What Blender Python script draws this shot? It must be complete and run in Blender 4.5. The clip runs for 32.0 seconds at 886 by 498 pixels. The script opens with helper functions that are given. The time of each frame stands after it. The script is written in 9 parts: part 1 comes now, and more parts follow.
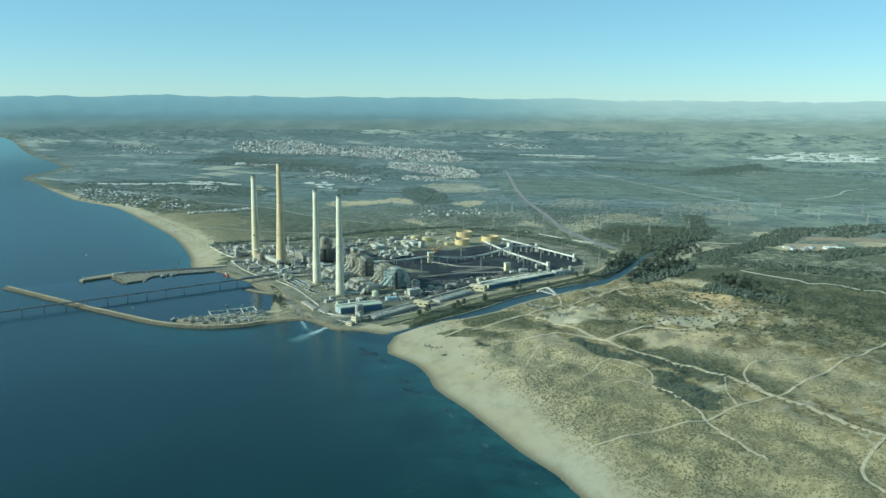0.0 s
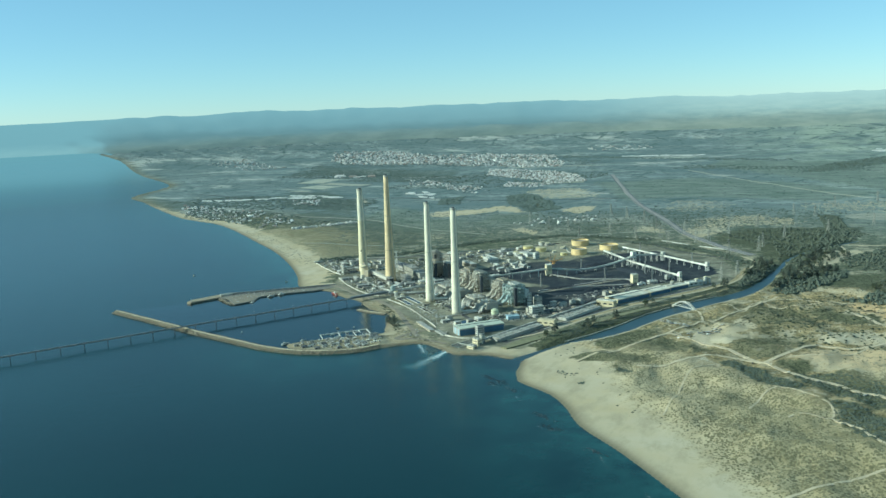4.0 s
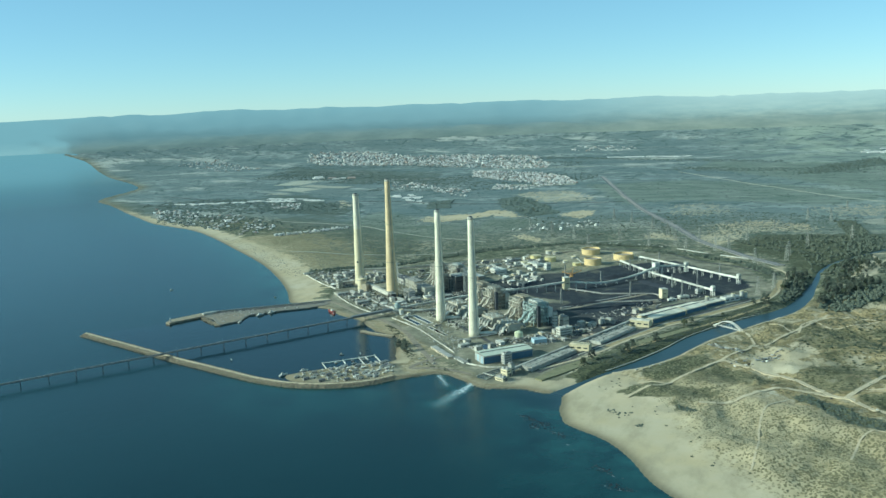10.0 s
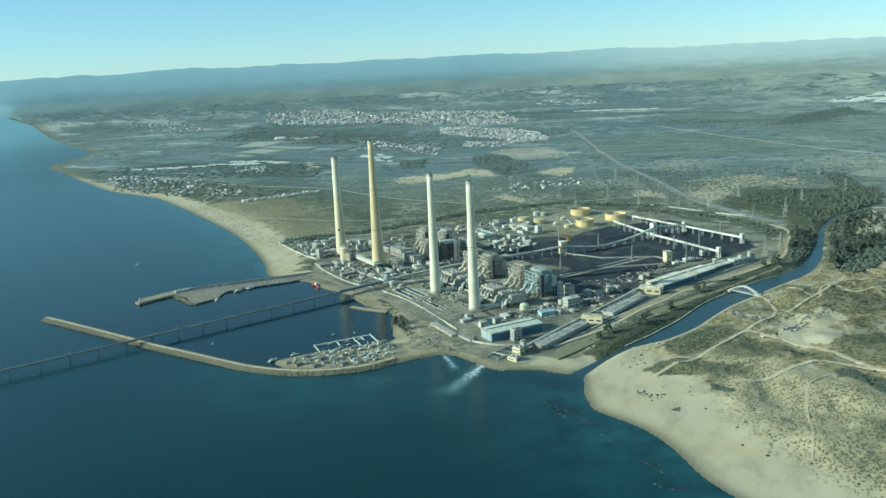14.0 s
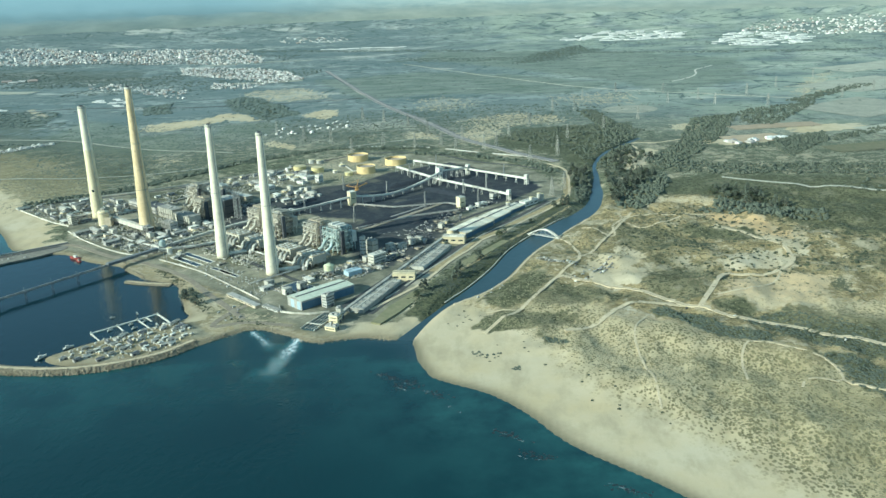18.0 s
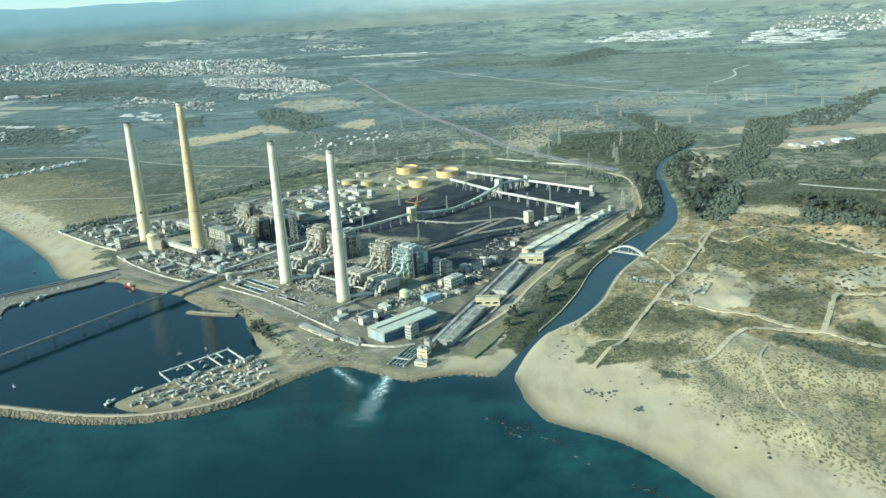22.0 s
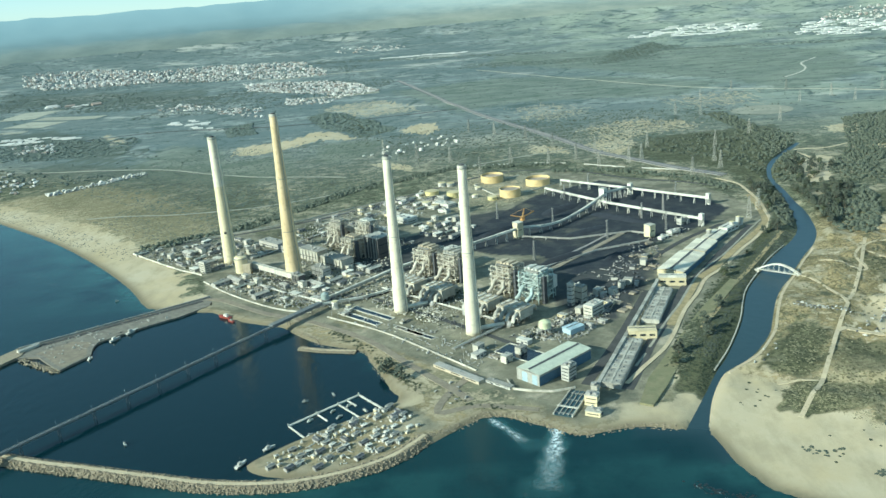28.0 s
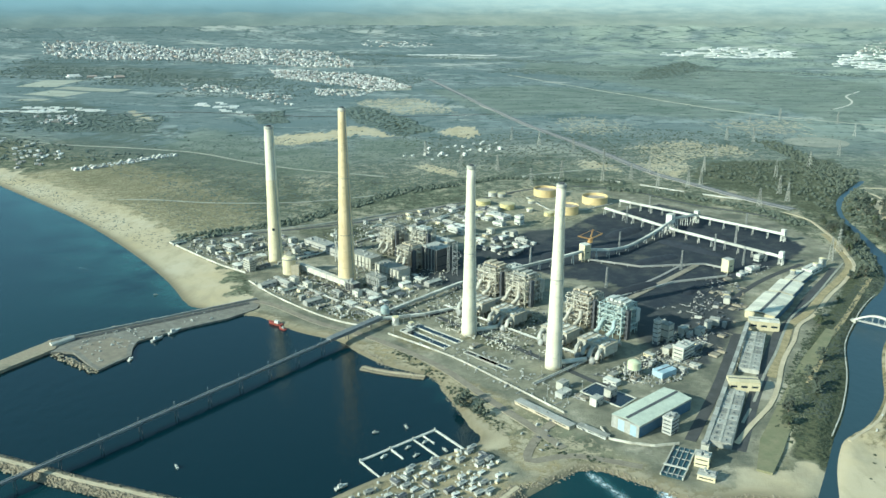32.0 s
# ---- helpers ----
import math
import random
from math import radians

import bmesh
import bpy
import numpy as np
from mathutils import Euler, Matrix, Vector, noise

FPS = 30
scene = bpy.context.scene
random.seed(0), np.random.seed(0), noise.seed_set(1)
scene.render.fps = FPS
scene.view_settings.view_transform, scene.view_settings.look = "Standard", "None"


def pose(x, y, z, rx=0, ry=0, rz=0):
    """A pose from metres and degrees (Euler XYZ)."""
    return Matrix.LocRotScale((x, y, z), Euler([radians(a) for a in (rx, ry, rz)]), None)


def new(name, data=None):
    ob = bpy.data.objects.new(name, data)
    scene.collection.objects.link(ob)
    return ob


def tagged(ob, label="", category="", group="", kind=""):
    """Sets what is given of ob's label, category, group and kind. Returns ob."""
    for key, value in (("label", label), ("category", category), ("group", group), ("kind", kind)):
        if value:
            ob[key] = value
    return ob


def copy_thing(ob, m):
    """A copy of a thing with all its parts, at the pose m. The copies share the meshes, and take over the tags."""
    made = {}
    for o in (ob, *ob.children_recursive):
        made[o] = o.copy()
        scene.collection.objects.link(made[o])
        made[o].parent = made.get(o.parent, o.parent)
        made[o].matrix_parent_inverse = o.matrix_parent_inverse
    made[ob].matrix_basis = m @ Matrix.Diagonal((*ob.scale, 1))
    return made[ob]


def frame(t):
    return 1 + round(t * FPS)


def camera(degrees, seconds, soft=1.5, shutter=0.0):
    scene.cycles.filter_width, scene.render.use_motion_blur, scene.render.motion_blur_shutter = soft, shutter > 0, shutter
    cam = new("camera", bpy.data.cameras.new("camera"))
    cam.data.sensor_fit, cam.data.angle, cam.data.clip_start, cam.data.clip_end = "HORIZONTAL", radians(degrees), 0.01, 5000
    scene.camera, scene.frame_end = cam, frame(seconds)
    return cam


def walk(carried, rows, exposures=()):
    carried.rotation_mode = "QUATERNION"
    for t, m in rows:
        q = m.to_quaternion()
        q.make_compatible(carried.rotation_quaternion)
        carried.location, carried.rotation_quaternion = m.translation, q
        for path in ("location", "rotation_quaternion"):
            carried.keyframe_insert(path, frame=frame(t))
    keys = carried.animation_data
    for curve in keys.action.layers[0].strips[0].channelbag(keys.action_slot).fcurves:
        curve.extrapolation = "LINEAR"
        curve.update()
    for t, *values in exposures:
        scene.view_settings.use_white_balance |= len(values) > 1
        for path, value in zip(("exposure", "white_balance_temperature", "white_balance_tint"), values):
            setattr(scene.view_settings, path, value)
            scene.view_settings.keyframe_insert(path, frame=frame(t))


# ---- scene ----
# The place is laid out in true metres and built at half size throughout (K), so that the far hills lie inside the lens's range.
K = 0.5
cam = camera(55.42, 32.0, soft=1.5)
# seconds, place (m), yaw, pitch, roll (degrees)
PATH = [
    (0, 499.94, -510.96, 488.76, 15.343, -10.027, 0.220),
    (0.5, 486.96, -494.09, 487.66, 15.728, -10.314, -0.723),
    (1, 473.96, -477.23, 486.54, 16.354, -10.489, -1.819),
    (1.5, 460.90, -460.41, 485.41, 16.763, -10.509, -2.297),
    (2, 447.77, -443.61, 484.27, 17.049, -10.525, -3.291),
    (2.5, 434.51, -426.82, 483.14, 17.922, -10.894, -3.803),
    (3, 421.11, -410.02, 482.03, 19.632, -10.584, -3.554),
    (3.5, 407.54, -393.24, 480.96, 21.146, -10.167, -2.844),
    (4, 393.85, -376.52, 479.96, 21.832, -9.469, -2.371),
    (4.5, 380.05, -359.91, 479.04, 21.422, -8.807, -1.793),
    (6.5, 322.93, -297.33, 477.20, 19.782, -8.531, -2.893),
    (7, 308.49, -283.20, 476.92, 19.790, -8.456, -3.339),
    (7.5, 294.07, -269.33, 476.68, 19.819, -8.578, -3.610),
    (8, 279.69, -255.69, 476.47, 20.247, -8.683, -3.800),
    (8.5, 265.35, -242.23, 476.31, 20.619, -8.472, -3.467),
    (9, 250.99, -228.86, 476.21, 19.950, -8.576, -2.945),
    (9.5, 236.57, -215.49, 476.17, 19.674, -9.087, -2.532),
    (10, 222.08, -202.07, 476.17, 19.736, -9.535, -2.181),
    (10.5, 207.50, -188.54, 476.20, 19.571, -10.011, -2.059),
    (11, 192.87, -174.90, 476.25, 18.613, -10.596, -2.197),
    (11.5, 178.21, -161.17, 476.32, 18.114, -10.726, -2.049),
    (12, 163.55, -147.42, 476.40, 18.043, -10.815, -1.911),
    (12.5, 148.96, -133.77, 476.52, 18.171, -11.026, -1.969),
    (13, 134.52, -120.35, 476.66, 18.487, -11.122, -2.187),
    (13.5, 120.31, -107.29, 476.83, 18.236, -11.510, -2.694),
    (14, 106.26, -94.53, 477.03, 16.989, -12.595, -3.063),
    (14.5, 92.26, -81.94, 477.25, 15.197, -13.383, -3.047),
    (15, 78.15, -69.32, 477.49, 11.929, -14.572, -2.813),
    (15.5, 63.82, -56.53, 477.75, 6.687, -16.509, -1.939),
    (17.5, 0.00, 0.00, 479.01, -0.700, -17.316, -1.710),
    (18, -15.14, 13.78, 479.24, -0.662, -17.422, -2.017),
    (18.5, -30.11, 27.53, 479.47, -0.532, -17.242, -2.567),
    (19, -44.86, 41.28, 479.72, -0.647, -16.913, -2.819),
    (19.5, -59.37, 55.11, 480.00, -0.578, -16.958, -2.952),
    (20, -73.61, 69.06, 480.34, -0.513, -16.989, -3.054),
    (20.5, -87.58, 83.05, 480.73, -0.188, -16.691, -2.957),
    (21, -101.30, 96.93, 481.20, 0.177, -16.666, -3.073),
    (21.5, -114.90, 110.61, 481.74, 0.248, -17.031, -3.236),
    (22, -128.43, 124.07, 482.35, 0.189, -17.106, -3.321),
    (22.5, -141.98, 137.33, 483.02, -0.181, -16.671, -3.545),
    (23, -155.64, 150.41, 483.72, -0.282, -16.107, -3.889),
    (23.5, -169.46, 163.30, 484.42, -0.240, -15.577, -3.803),
    (24, -183.44, 176.10, 485.08, 0.005, -15.838, -4.158),
    (24.5, -197.56, 188.93, 485.67, 0.004, -15.965, -4.568),
    (26.5, -256.36, 241.11, 486.38, 0.494, -16.778, -4.796),
    (27, -271.39, 254.84, 486.17, 1.074, -16.678, -4.528),
    (27.5, -286.45, 268.67, 485.90, 1.418, -16.767, -4.475),
    (28, -301.55, 282.53, 485.59, 1.661, -17.066, -4.705),
    (28.5, -316.66, 296.38, 485.26, 2.226, -17.916, -4.656),
    (29, -331.82, 310.26, 484.95, 2.706, -20.422, -4.358),
    (29.5, -347.01, 324.08, 484.69, 2.485, -21.454, -3.297),
    (30, -362.14, 337.71, 484.48, 1.730, -19.932, -2.521),
    (30.5, -377.11, 351.16, 484.31, 0.716, -18.865, -1.306),
    (31, -392.03, 364.45, 484.18, 1.300, -18.182, 0.106),
    (31.5, -406.97, 377.60, 484.08, 1.858, -17.686, 0.493),
    (32, -421.98, 390.75, 484.00, 1.428, -17.069, 0.175),
]


def carried_pose(x, y, z, yaw, pitch, roll):
    return pose(x * K, y * K, z * K, 0, 0, yaw) @ pose(0, 0, 0, 90 + pitch) @ pose(0, 0, 0, 0, 0, roll)


walk(cam, [(t, carried_pose(*r)) for t, *r in PATH], [(0, 0.4, 5350, -15), (4, 0.46, 5350, -15), (14, 0.48, 5350, -14), (17, 0.76, 5560, -9), (22, 0.78, 5560, -9), (24, 0.6, 5600, -9), (27, 0.74, 5620, -9), (29, 0.92, 5720, -9), (30, 1.2, 5400, -9), (31, 1.09, 5520, -9), (32, 0.82, 5600, -9)])

# ---- world and sun ----
SUN_FROM, SUN_UP = math.atan2(-0.88, -0.47), radians(24)      # azimuth from +y, clockwise
world = bpy.data.worlds.new("sky")
scene.world = world
world.use_nodes = True
wn = world.node_tree.nodes
wn.clear()
sky = wn.new("ShaderNodeTexSky")
sky.sky_type, sky.sun_disc, sky.sun_elevation, sky.sun_rotation = "NISHITA", False, SUN_UP, SUN_FROM
sky.altitude, sky.air_density, sky.dust_density, sky.ozone_density = 600, 0.8, 0.1, 2.4
bg = wn.new("ShaderNodeBackground")
bg.inputs["Strength"].default_value = 0.09
wout = wn.new("ShaderNodeOutputWorld")
veil = wn.new("ShaderNodeMix")                                # thin sea haze over the clear sky
veil.data_type = "RGBA"
veil.inputs["Factor"].default_value, veil.inputs["B"].default_value = 0.35, (3.6, 5.6, 6.2, 1)
world.node_tree.links.new(sky.outputs[0], veil.inputs["A"])
world.node_tree.links.new(veil.outputs["Result"], bg.inputs[0])
world.node_tree.links.new(bg.outputs[0], wout.inputs[0])
sun = new("sun", bpy.data.lights.new("sun", "SUN"))
sun.data.energy, sun.data.angle, sun.data.color = 4.2, radians(0.6), (1.0, 0.93, 0.78)
sun_way = Vector((math.sin(SUN_FROM) * math.cos(SUN_UP), math.cos(SUN_FROM) * math.cos(SUN_UP), math.sin(SUN_UP)))
sun.matrix_world = Matrix.Translation((0, 0, 900)) @ sun_way.to_track_quat("Z", "Y").to_matrix().to_4x4()


# ---- materials ----
def nodes_of(name):
    m = bpy.data.materials.new(name)
    m.use_nodes = True
    return m, m.node_tree.nodes, m.node_tree.links, m.node_tree.nodes["Principled BSDF"]


def noise_node(nt, links, pos, scale, detail=4.0, rough=0.6, stretch=None):
    n = nt.new("ShaderNodeTexNoise")
    n.inputs["Scale"].default_value, n.inputs["Detail"].default_value, n.inputs["Roughness"].default_value = scale, detail, rough
    if stretch:
        mp = nt.new("ShaderNodeMapping")
        mp.inputs["Scale"].default_value = stretch
        links.new(pos, mp.inputs["Vector"])
        pos = mp.outputs[0]
    links.new(pos, n.inputs["Vector"])
    return n.outputs["Fac"]


def ramp(nt, links, fac, lo, hi):
    r = nt.new("ShaderNodeMapRange")
    r.inputs["From Min"].default_value, r.inputs["From Max"].default_value = lo, hi
    links.new(fac, r.inputs["Value"])
    return r.outputs[0]


def blend(nt, links, fac, a, b, how="MIX"):
    m = nt.new("ShaderNodeMix")
    m.data_type, m.blend_type = "RGBA", how
    for sock, v in ((m.inputs["Factor"], fac), (m.inputs["A"], a), (m.inputs["B"], b)):
        if isinstance(v, (tuple, list)):
            sock.default_value = (*v, 1)
        elif isinstance(v, (int, float)):
            sock.default_value = v
        else:
            links.new(v, sock)
    return m.outputs["Result"]


def surface(name, a, b, size=6.0, rough=0.8, metal=0.0, bump=0.15, streaks=0.0, per_object=0.25):
    """A weathered surface of two tones: stains of that size in metres, fine grain, streaks that run down, tone from thing to thing."""
    m, nt, links, p = nodes_of(name)
    geo = nt.new("ShaderNodeNewGeometry").outputs["Position"]
    f1 = noise_node(nt, links, geo, 1 / (size * K), 5.0)
    f2 = noise_node(nt, links, geo, 5 / (size * K), 3.0)
    col = blend(nt, links, ramp(nt, links, f1, 0.35, 0.65), a, b)
    dark = tuple(v * 0.6 for v in b)
    col = blend(nt, links, ramp(nt, links, f2, 0.55, 0.85), col, dark)
    if streaks:
        f3 = noise_node(nt, links, geo, 1.0, 4.0, stretch=(0.45 / K, 0.45 / K, 0.02 / K))
        k = nt.new("ShaderNodeMath")
        k.operation, k.inputs[1].default_value = "MULTIPLY", streaks
        links.new(ramp(nt, links, f3, 0.5, 0.75), k.inputs[0])
        col = blend(nt, links, k.outputs[0], col, tuple(v * 0.45 for v in a))
    if per_object:
        oi = nt.new("ShaderNodeObjectInfo")
        rg = nt.new("ShaderNodeMapRange")
        rg.inputs["To Min"].default_value, rg.inputs["To Max"].default_value = 1 - per_object, 1 + per_object * 0.4
        links.new(oi.outputs["Random"], rg.inputs["Value"])
        hv = nt.new("ShaderNodeHueSaturation")
        links.new(rg.outputs[0], hv.inputs["Value"])
        links.new(col, hv.inputs["Color"])
        col = hv.outputs["Color"]
    links.new(col, p.inputs["Base Color"])
    p.inputs["Roughness"].default_value, p.inputs["Metallic"].default_value = rough, metal
    if bump:
        bp = nt.new("ShaderNodeBump")
        bp.inputs["Strength"].default_value, bp.inputs["Distance"].default_value = bump, 0.2
        links.new(f2, bp.inputs["Height"])
        links.new(bp.outputs[0], p.inputs["Normal"])
    return m


WHITE = surface("white_paint", (0.62, 0.6, 0.52), (0.46, 0.44, 0.38), 7, 0.6, streaks=0.35, per_object=0.4)
STACK_WHITE = surface("chimney_white", (0.76, 0.69, 0.52), (0.68, 0.61, 0.45), 30, 0.7, streaks=0.2, per_object=0)
STACK_CREAM = surface("chimney_cream", (0.72, 0.62, 0.4), (0.64, 0.54, 0.34), 30, 0.7, streaks=0.3, per_object=0)
STACK_OCHRE = surface("chimney_ochre", (0.7, 0.54, 0.31), (0.6, 0.45, 0.25), 34, 0.7, streaks=0.35, per_object=0)
CONCRETE = surface("concrete", (0.42, 0.4, 0.35), (0.32, 0.3, 0.26), 7, 0.9, streaks=0.2)
PALE_CONCRETE = surface("pale_concrete", (0.58, 0.54, 0.44), (0.46, 0.43, 0.35), 8, 0.9)
STEEL = surface("grey_steel", (0.42, 0.41, 0.37), (0.3, 0.29, 0.26), 4, 0.7, 0.1, streaks=0.3)
DARK_STEEL = surface("dark_steel", (0.12, 0.125, 0.13), (0.08, 0.08, 0.085), 4, 0.6, 0.3)
ROOF_GREY = surface("grey_roof_sheet", (0.45, 0.43, 0.36), (0.32, 0.305, 0.26), 7, 0.9, streaks=0.1, per_object=0.4)
ROOF_WHITE = surface("white_roof_sheet", (0.72, 0.69, 0.58), (0.56, 0.53, 0.45), 9, 0.8, per_object=0.35)
ROOF_CREAM = surface("cream_sheet_roof", (0.78, 0.72, 0.56), (0.66, 0.61, 0.48), 10, 0.85, streaks=0.25)
ROOF_SAGE = surface("sage_roof_sheet", (0.56, 0.58, 0.46), (0.46, 0.48, 0.38), 9, 0.9, streaks=0.1, per_object=0)
WALL_STAINED = surface("stained_white_wall", (0.62, 0.58, 0.48), (0.42, 0.39, 0.31), 9, 0.9, streaks=0.4)
ROOF_FADED = surface("faded_sheet_roof", (0.36, 0.38, 0.31), (0.28, 0.3, 0.25), 8, 0.8, streaks=0.3)
ROOF_DARK = surface("dark_roof", (0.13, 0.13, 0.13), (0.09, 0.09, 0.09), 8, 0.8)
WALL_CREAM = surface("cream_wall", (0.7, 0.6, 0.38), (0.62, 0.52, 0.32), 7, 0.8, streaks=0.2)
WALL_TAN = surface("tan_cladding", (0.52, 0.44, 0.31), (0.41, 0.34, 0.24), 6, 0.8, streaks=0.3)
WALL_BLUE = surface("blue_cladding", (0.42, 0.52, 0.55), (0.34, 0.45, 0.5), 8, 0.8, streaks=0.1)
# darkened copy of the blue cladding: the walls' shade is in its colour
WALL_BLUE_SHADED = surface("shaded_blue_cladding", (0.08, 0.15, 0.22), (0.06, 0.12, 0.18), 8, 0.6)
TANK_YELLOW = surface("yellow_tank_paint", (0.72, 0.54, 0.26), (0.62, 0.46, 0.22), 12, 0.5, streaks=0.2, per_object=0.1)
TANK_CREAM = surface("cream_tank_paint", (0.66, 0.56, 0.26), (0.58, 0.5, 0.24), 12, 0.5, streaks=0.2, per_object=0.15)
TANK_ROOF = surface("tank_roof", (0.7, 0.6, 0.34), (0.6, 0.5, 0.28), 10, 0.6)
CRANE_ORANGE = surface("orange_crane_paint", (0.62, 0.36, 0.13), (0.5, 0.28, 0.1), 3, 0.5)
RED_PAINT = surface("red_hull_paint", (0.34, 0.07, 0.045), (0.25, 0.055, 0.04), 3, 0.5)
GLASS_DARK = surface("dark_window", (0.03, 0.04, 0.05), (0.02, 0.03, 0.04), 3, 0.15, bump=0)
ROCK = surface("breakwater_rock", (0.33, 0.275, 0.185), (0.23, 0.19, 0.13), 4, 0.95, bump=0.6, per_object=0.3)
# blue tint: haze over the yard put into the coal's colour
COAL = surface("coal", (0.027, 0.032, 0.041), (0.018, 0.022, 0.029), 12, 0.9, bump=0.5)
EARTH = surface("packed_earth", (0.33, 0.28, 0.2), (0.24, 0.2, 0.145), 9, 0.95)
FRAME_GREEN = surface("blue_green_steel", (0.46, 0.53, 0.49), (0.35, 0.42, 0.39), 5, 0.8, streaks=0.3)
FRAME = surface("pale_steel_frame", (0.58, 0.53, 0.42), (0.44, 0.4, 0.32), 5, 0.8, streaks=0.3)
ASPHALT = surface("asphalt", (0.075, 0.074, 0.07), (0.055, 0.054, 0.05), 14, 0.9)
DIRT = surface("dirt_track", (0.55, 0.455, 0.3), (0.45, 0.37, 0.24), 20, 0.95, per_object=0)
BALLAST = surface("railway_ballast", (0.34, 0.31, 0.27), (0.24, 0.22, 0.2), 10, 0.95)
BARK = surface("bark", (0.18, 0.13, 0.09), (0.11, 0.08, 0.06), 1, 0.95)
# dark foliage tone is lifted: some haze sits in the colour
LEAF_DARK = surface("dark_foliage", (0.1, 0.112, 0.078), (0.062, 0.072, 0.05), 4, 0.8, bump=0.5, per_object=0.4)
# paler and cooler than the nearer foliage: distance haze put into the colour
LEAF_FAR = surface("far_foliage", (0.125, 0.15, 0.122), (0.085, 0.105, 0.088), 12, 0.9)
LEAF_OLIVE = surface("olive_foliage", (0.075, 0.085, 0.04), (0.045, 0.055, 0.028), 4, 0.8, bump=0.5, per_object=0.4)
TUSSOCK = surface("dune_tussock", (0.26, 0.232, 0.13), (0.175, 0.16, 0.088), 5, 0.9, bump=0.3)
GRASS = surface("grass_bank", (0.155, 0.155, 0.08), (0.22, 0.195, 0.11), 14, 0.95)
HOUSE_WHITE = surface("house_plaster", (0.78, 0.74, 0.66), (0.62, 0.58, 0.51), 8, 0.8, per_object=0.3)


# ---- building blocks ----
class Geo:
    """Collects faces in true metres; mesh() turns them into one mesh at the scale of the place."""

    def __init__(self):
        self.v, self.f, self.smooth = [], [], set()

    def add(self, verts, faces):
        n = len(self.v)
        self.v.extend(verts)
        self.f.extend(tuple(i + n for i in f) for f in faces)
        return self

    def box(self, x, y, z, sx, sy, sz, turn=0.0, top=1.0):
        """A box that stands on z; top: how wide its upper face is."""
        c, s = math.cos(radians(turn)), math.sin(radians(turn))
        vs = []
        for h, k in ((0, 1.0), (sz, top)):
            for a, b in ((-1, -1), (1, -1), (1, 1), (-1, 1)):
                px, py = a * sx / 2 * k, b * sy / 2 * k
                vs.append((x + c * px - s * py, y + s * px + c * py, z + h))
        return self.add(vs, [(3, 2, 1, 0), (4, 5, 6, 7), (0, 1, 5, 4), (1, 2, 6, 5), (2, 3, 7, 6), (3, 0, 4, 7)])

    def gable(self, x, y, z, sx, sy, sz, rise, turn=0.0):
        """A house body with a ridge along x."""
        c, s = math.cos(radians(turn)), math.sin(radians(turn))
        vs = []
        for px, py, pz in ((-1, -1, 0), (1, -1, 0), (1, 1, 0), (-1, 1, 0), (-1, -1, sz), (1, -1, sz), (1, 1, sz), (-1, 1, sz), (-1, 0, sz + rise), (1, 0, sz + rise)):
            qx, qy = px * sx / 2, py * sy / 2
            vs.append((x + c * qx - s * qy, y + s * qx + c * qy, z + pz))
        return self.add(vs, [(3, 2, 1, 0), (0, 1, 5, 4), (1, 2, 6, 9, 5), (2, 3, 7, 6), (3, 0, 4, 8, 7), (4, 5, 9, 8), (6, 7, 8, 9)])

    def rings(self, x, y, prof, n=20, cap=True):
        """A round body from (radius, height) pairs."""
        vs = [(x + r * math.cos(2 * math.pi * i / n), y + r * math.sin(2 * math.pi * i / n), z) for r, z in prof for i in range(n)]
        fs = [(k * n + i, k * n + (i + 1) % n, (k + 1) * n + (i + 1) % n, (k + 1) * n + i) for k in range(len(prof) - 1) for i in range(n)]
        if cap:
            fs += [tuple(reversed(range(n))), tuple((len(prof) - 1) * n + i for i in range(n))]
        return self.add(vs, fs)

    def bar(self, p, q, w, h=None):
        """A straight bar of rectangular section between two points."""
        p, q = Vector(p), Vector(q)
        d = (q - p).normalized()
        side = d.cross(Vector((0, 0, 1)))
        side = side.normalized() if side.length > 1e-4 else Vector((1, 0, 0))
        up = side.cross(d)
        h = h or w
        vs = [tuple(e + side * a * w / 2 + up * b * h / 2) for e in (p, q) for a, b in ((-1, -1), (1, -1), (1, 1), (-1, 1))]
        return self.add(vs, [(3, 2, 1, 0), (4, 5, 6, 7), (0, 1, 5, 4), (1, 2, 6, 5), (2, 3, 7, 6), (3, 0, 4, 7)])

    def tube(self, pts, r, n=8):
        pts = [Vector(p) for p in pts]
        vs = []
        for i, p in enumerate(pts):
            d = (pts[min(i + 1, len(pts) - 1)] - pts[max(i - 1, 0)]).normalized()
            side = d.cross(Vector((0, 0, 1)))
            side = side.normalized() if side.length > 1e-4 else Vector((1, 0, 0))
            up = side.cross(d)
            vs += [tuple(p + side * r * math.cos(2 * math.pi * k / n) + up * r * math.sin(2 * math.pi * k / n)) for k in range(n)]
        fs = [(a * n + k, a * n + (k + 1) % n, (a + 1) * n + (k + 1) % n, (a + 1) * n + k) for a in range(len(pts) - 1) for k in range(n)]
        return self.add(vs, fs + [tuple(reversed(range(n))), tuple((len(pts) - 1) * n + k for k in range(n))])

    def clump(self, x, y, z, rx, rz, rnd, n=7):
        """An uneven rounded mass: three rings and a tip, each corner pushed about."""
        vs, fs = [], []
        for k, (a, h) in enumerate(((0.62, 0.0), (1.0, 0.38), (0.72, 0.8))):
            for i in range(n):
                g = 2 * math.pi * (i + 0.5 * k) / n
                r = rx * a * rnd.uniform(0.7, 1.25)
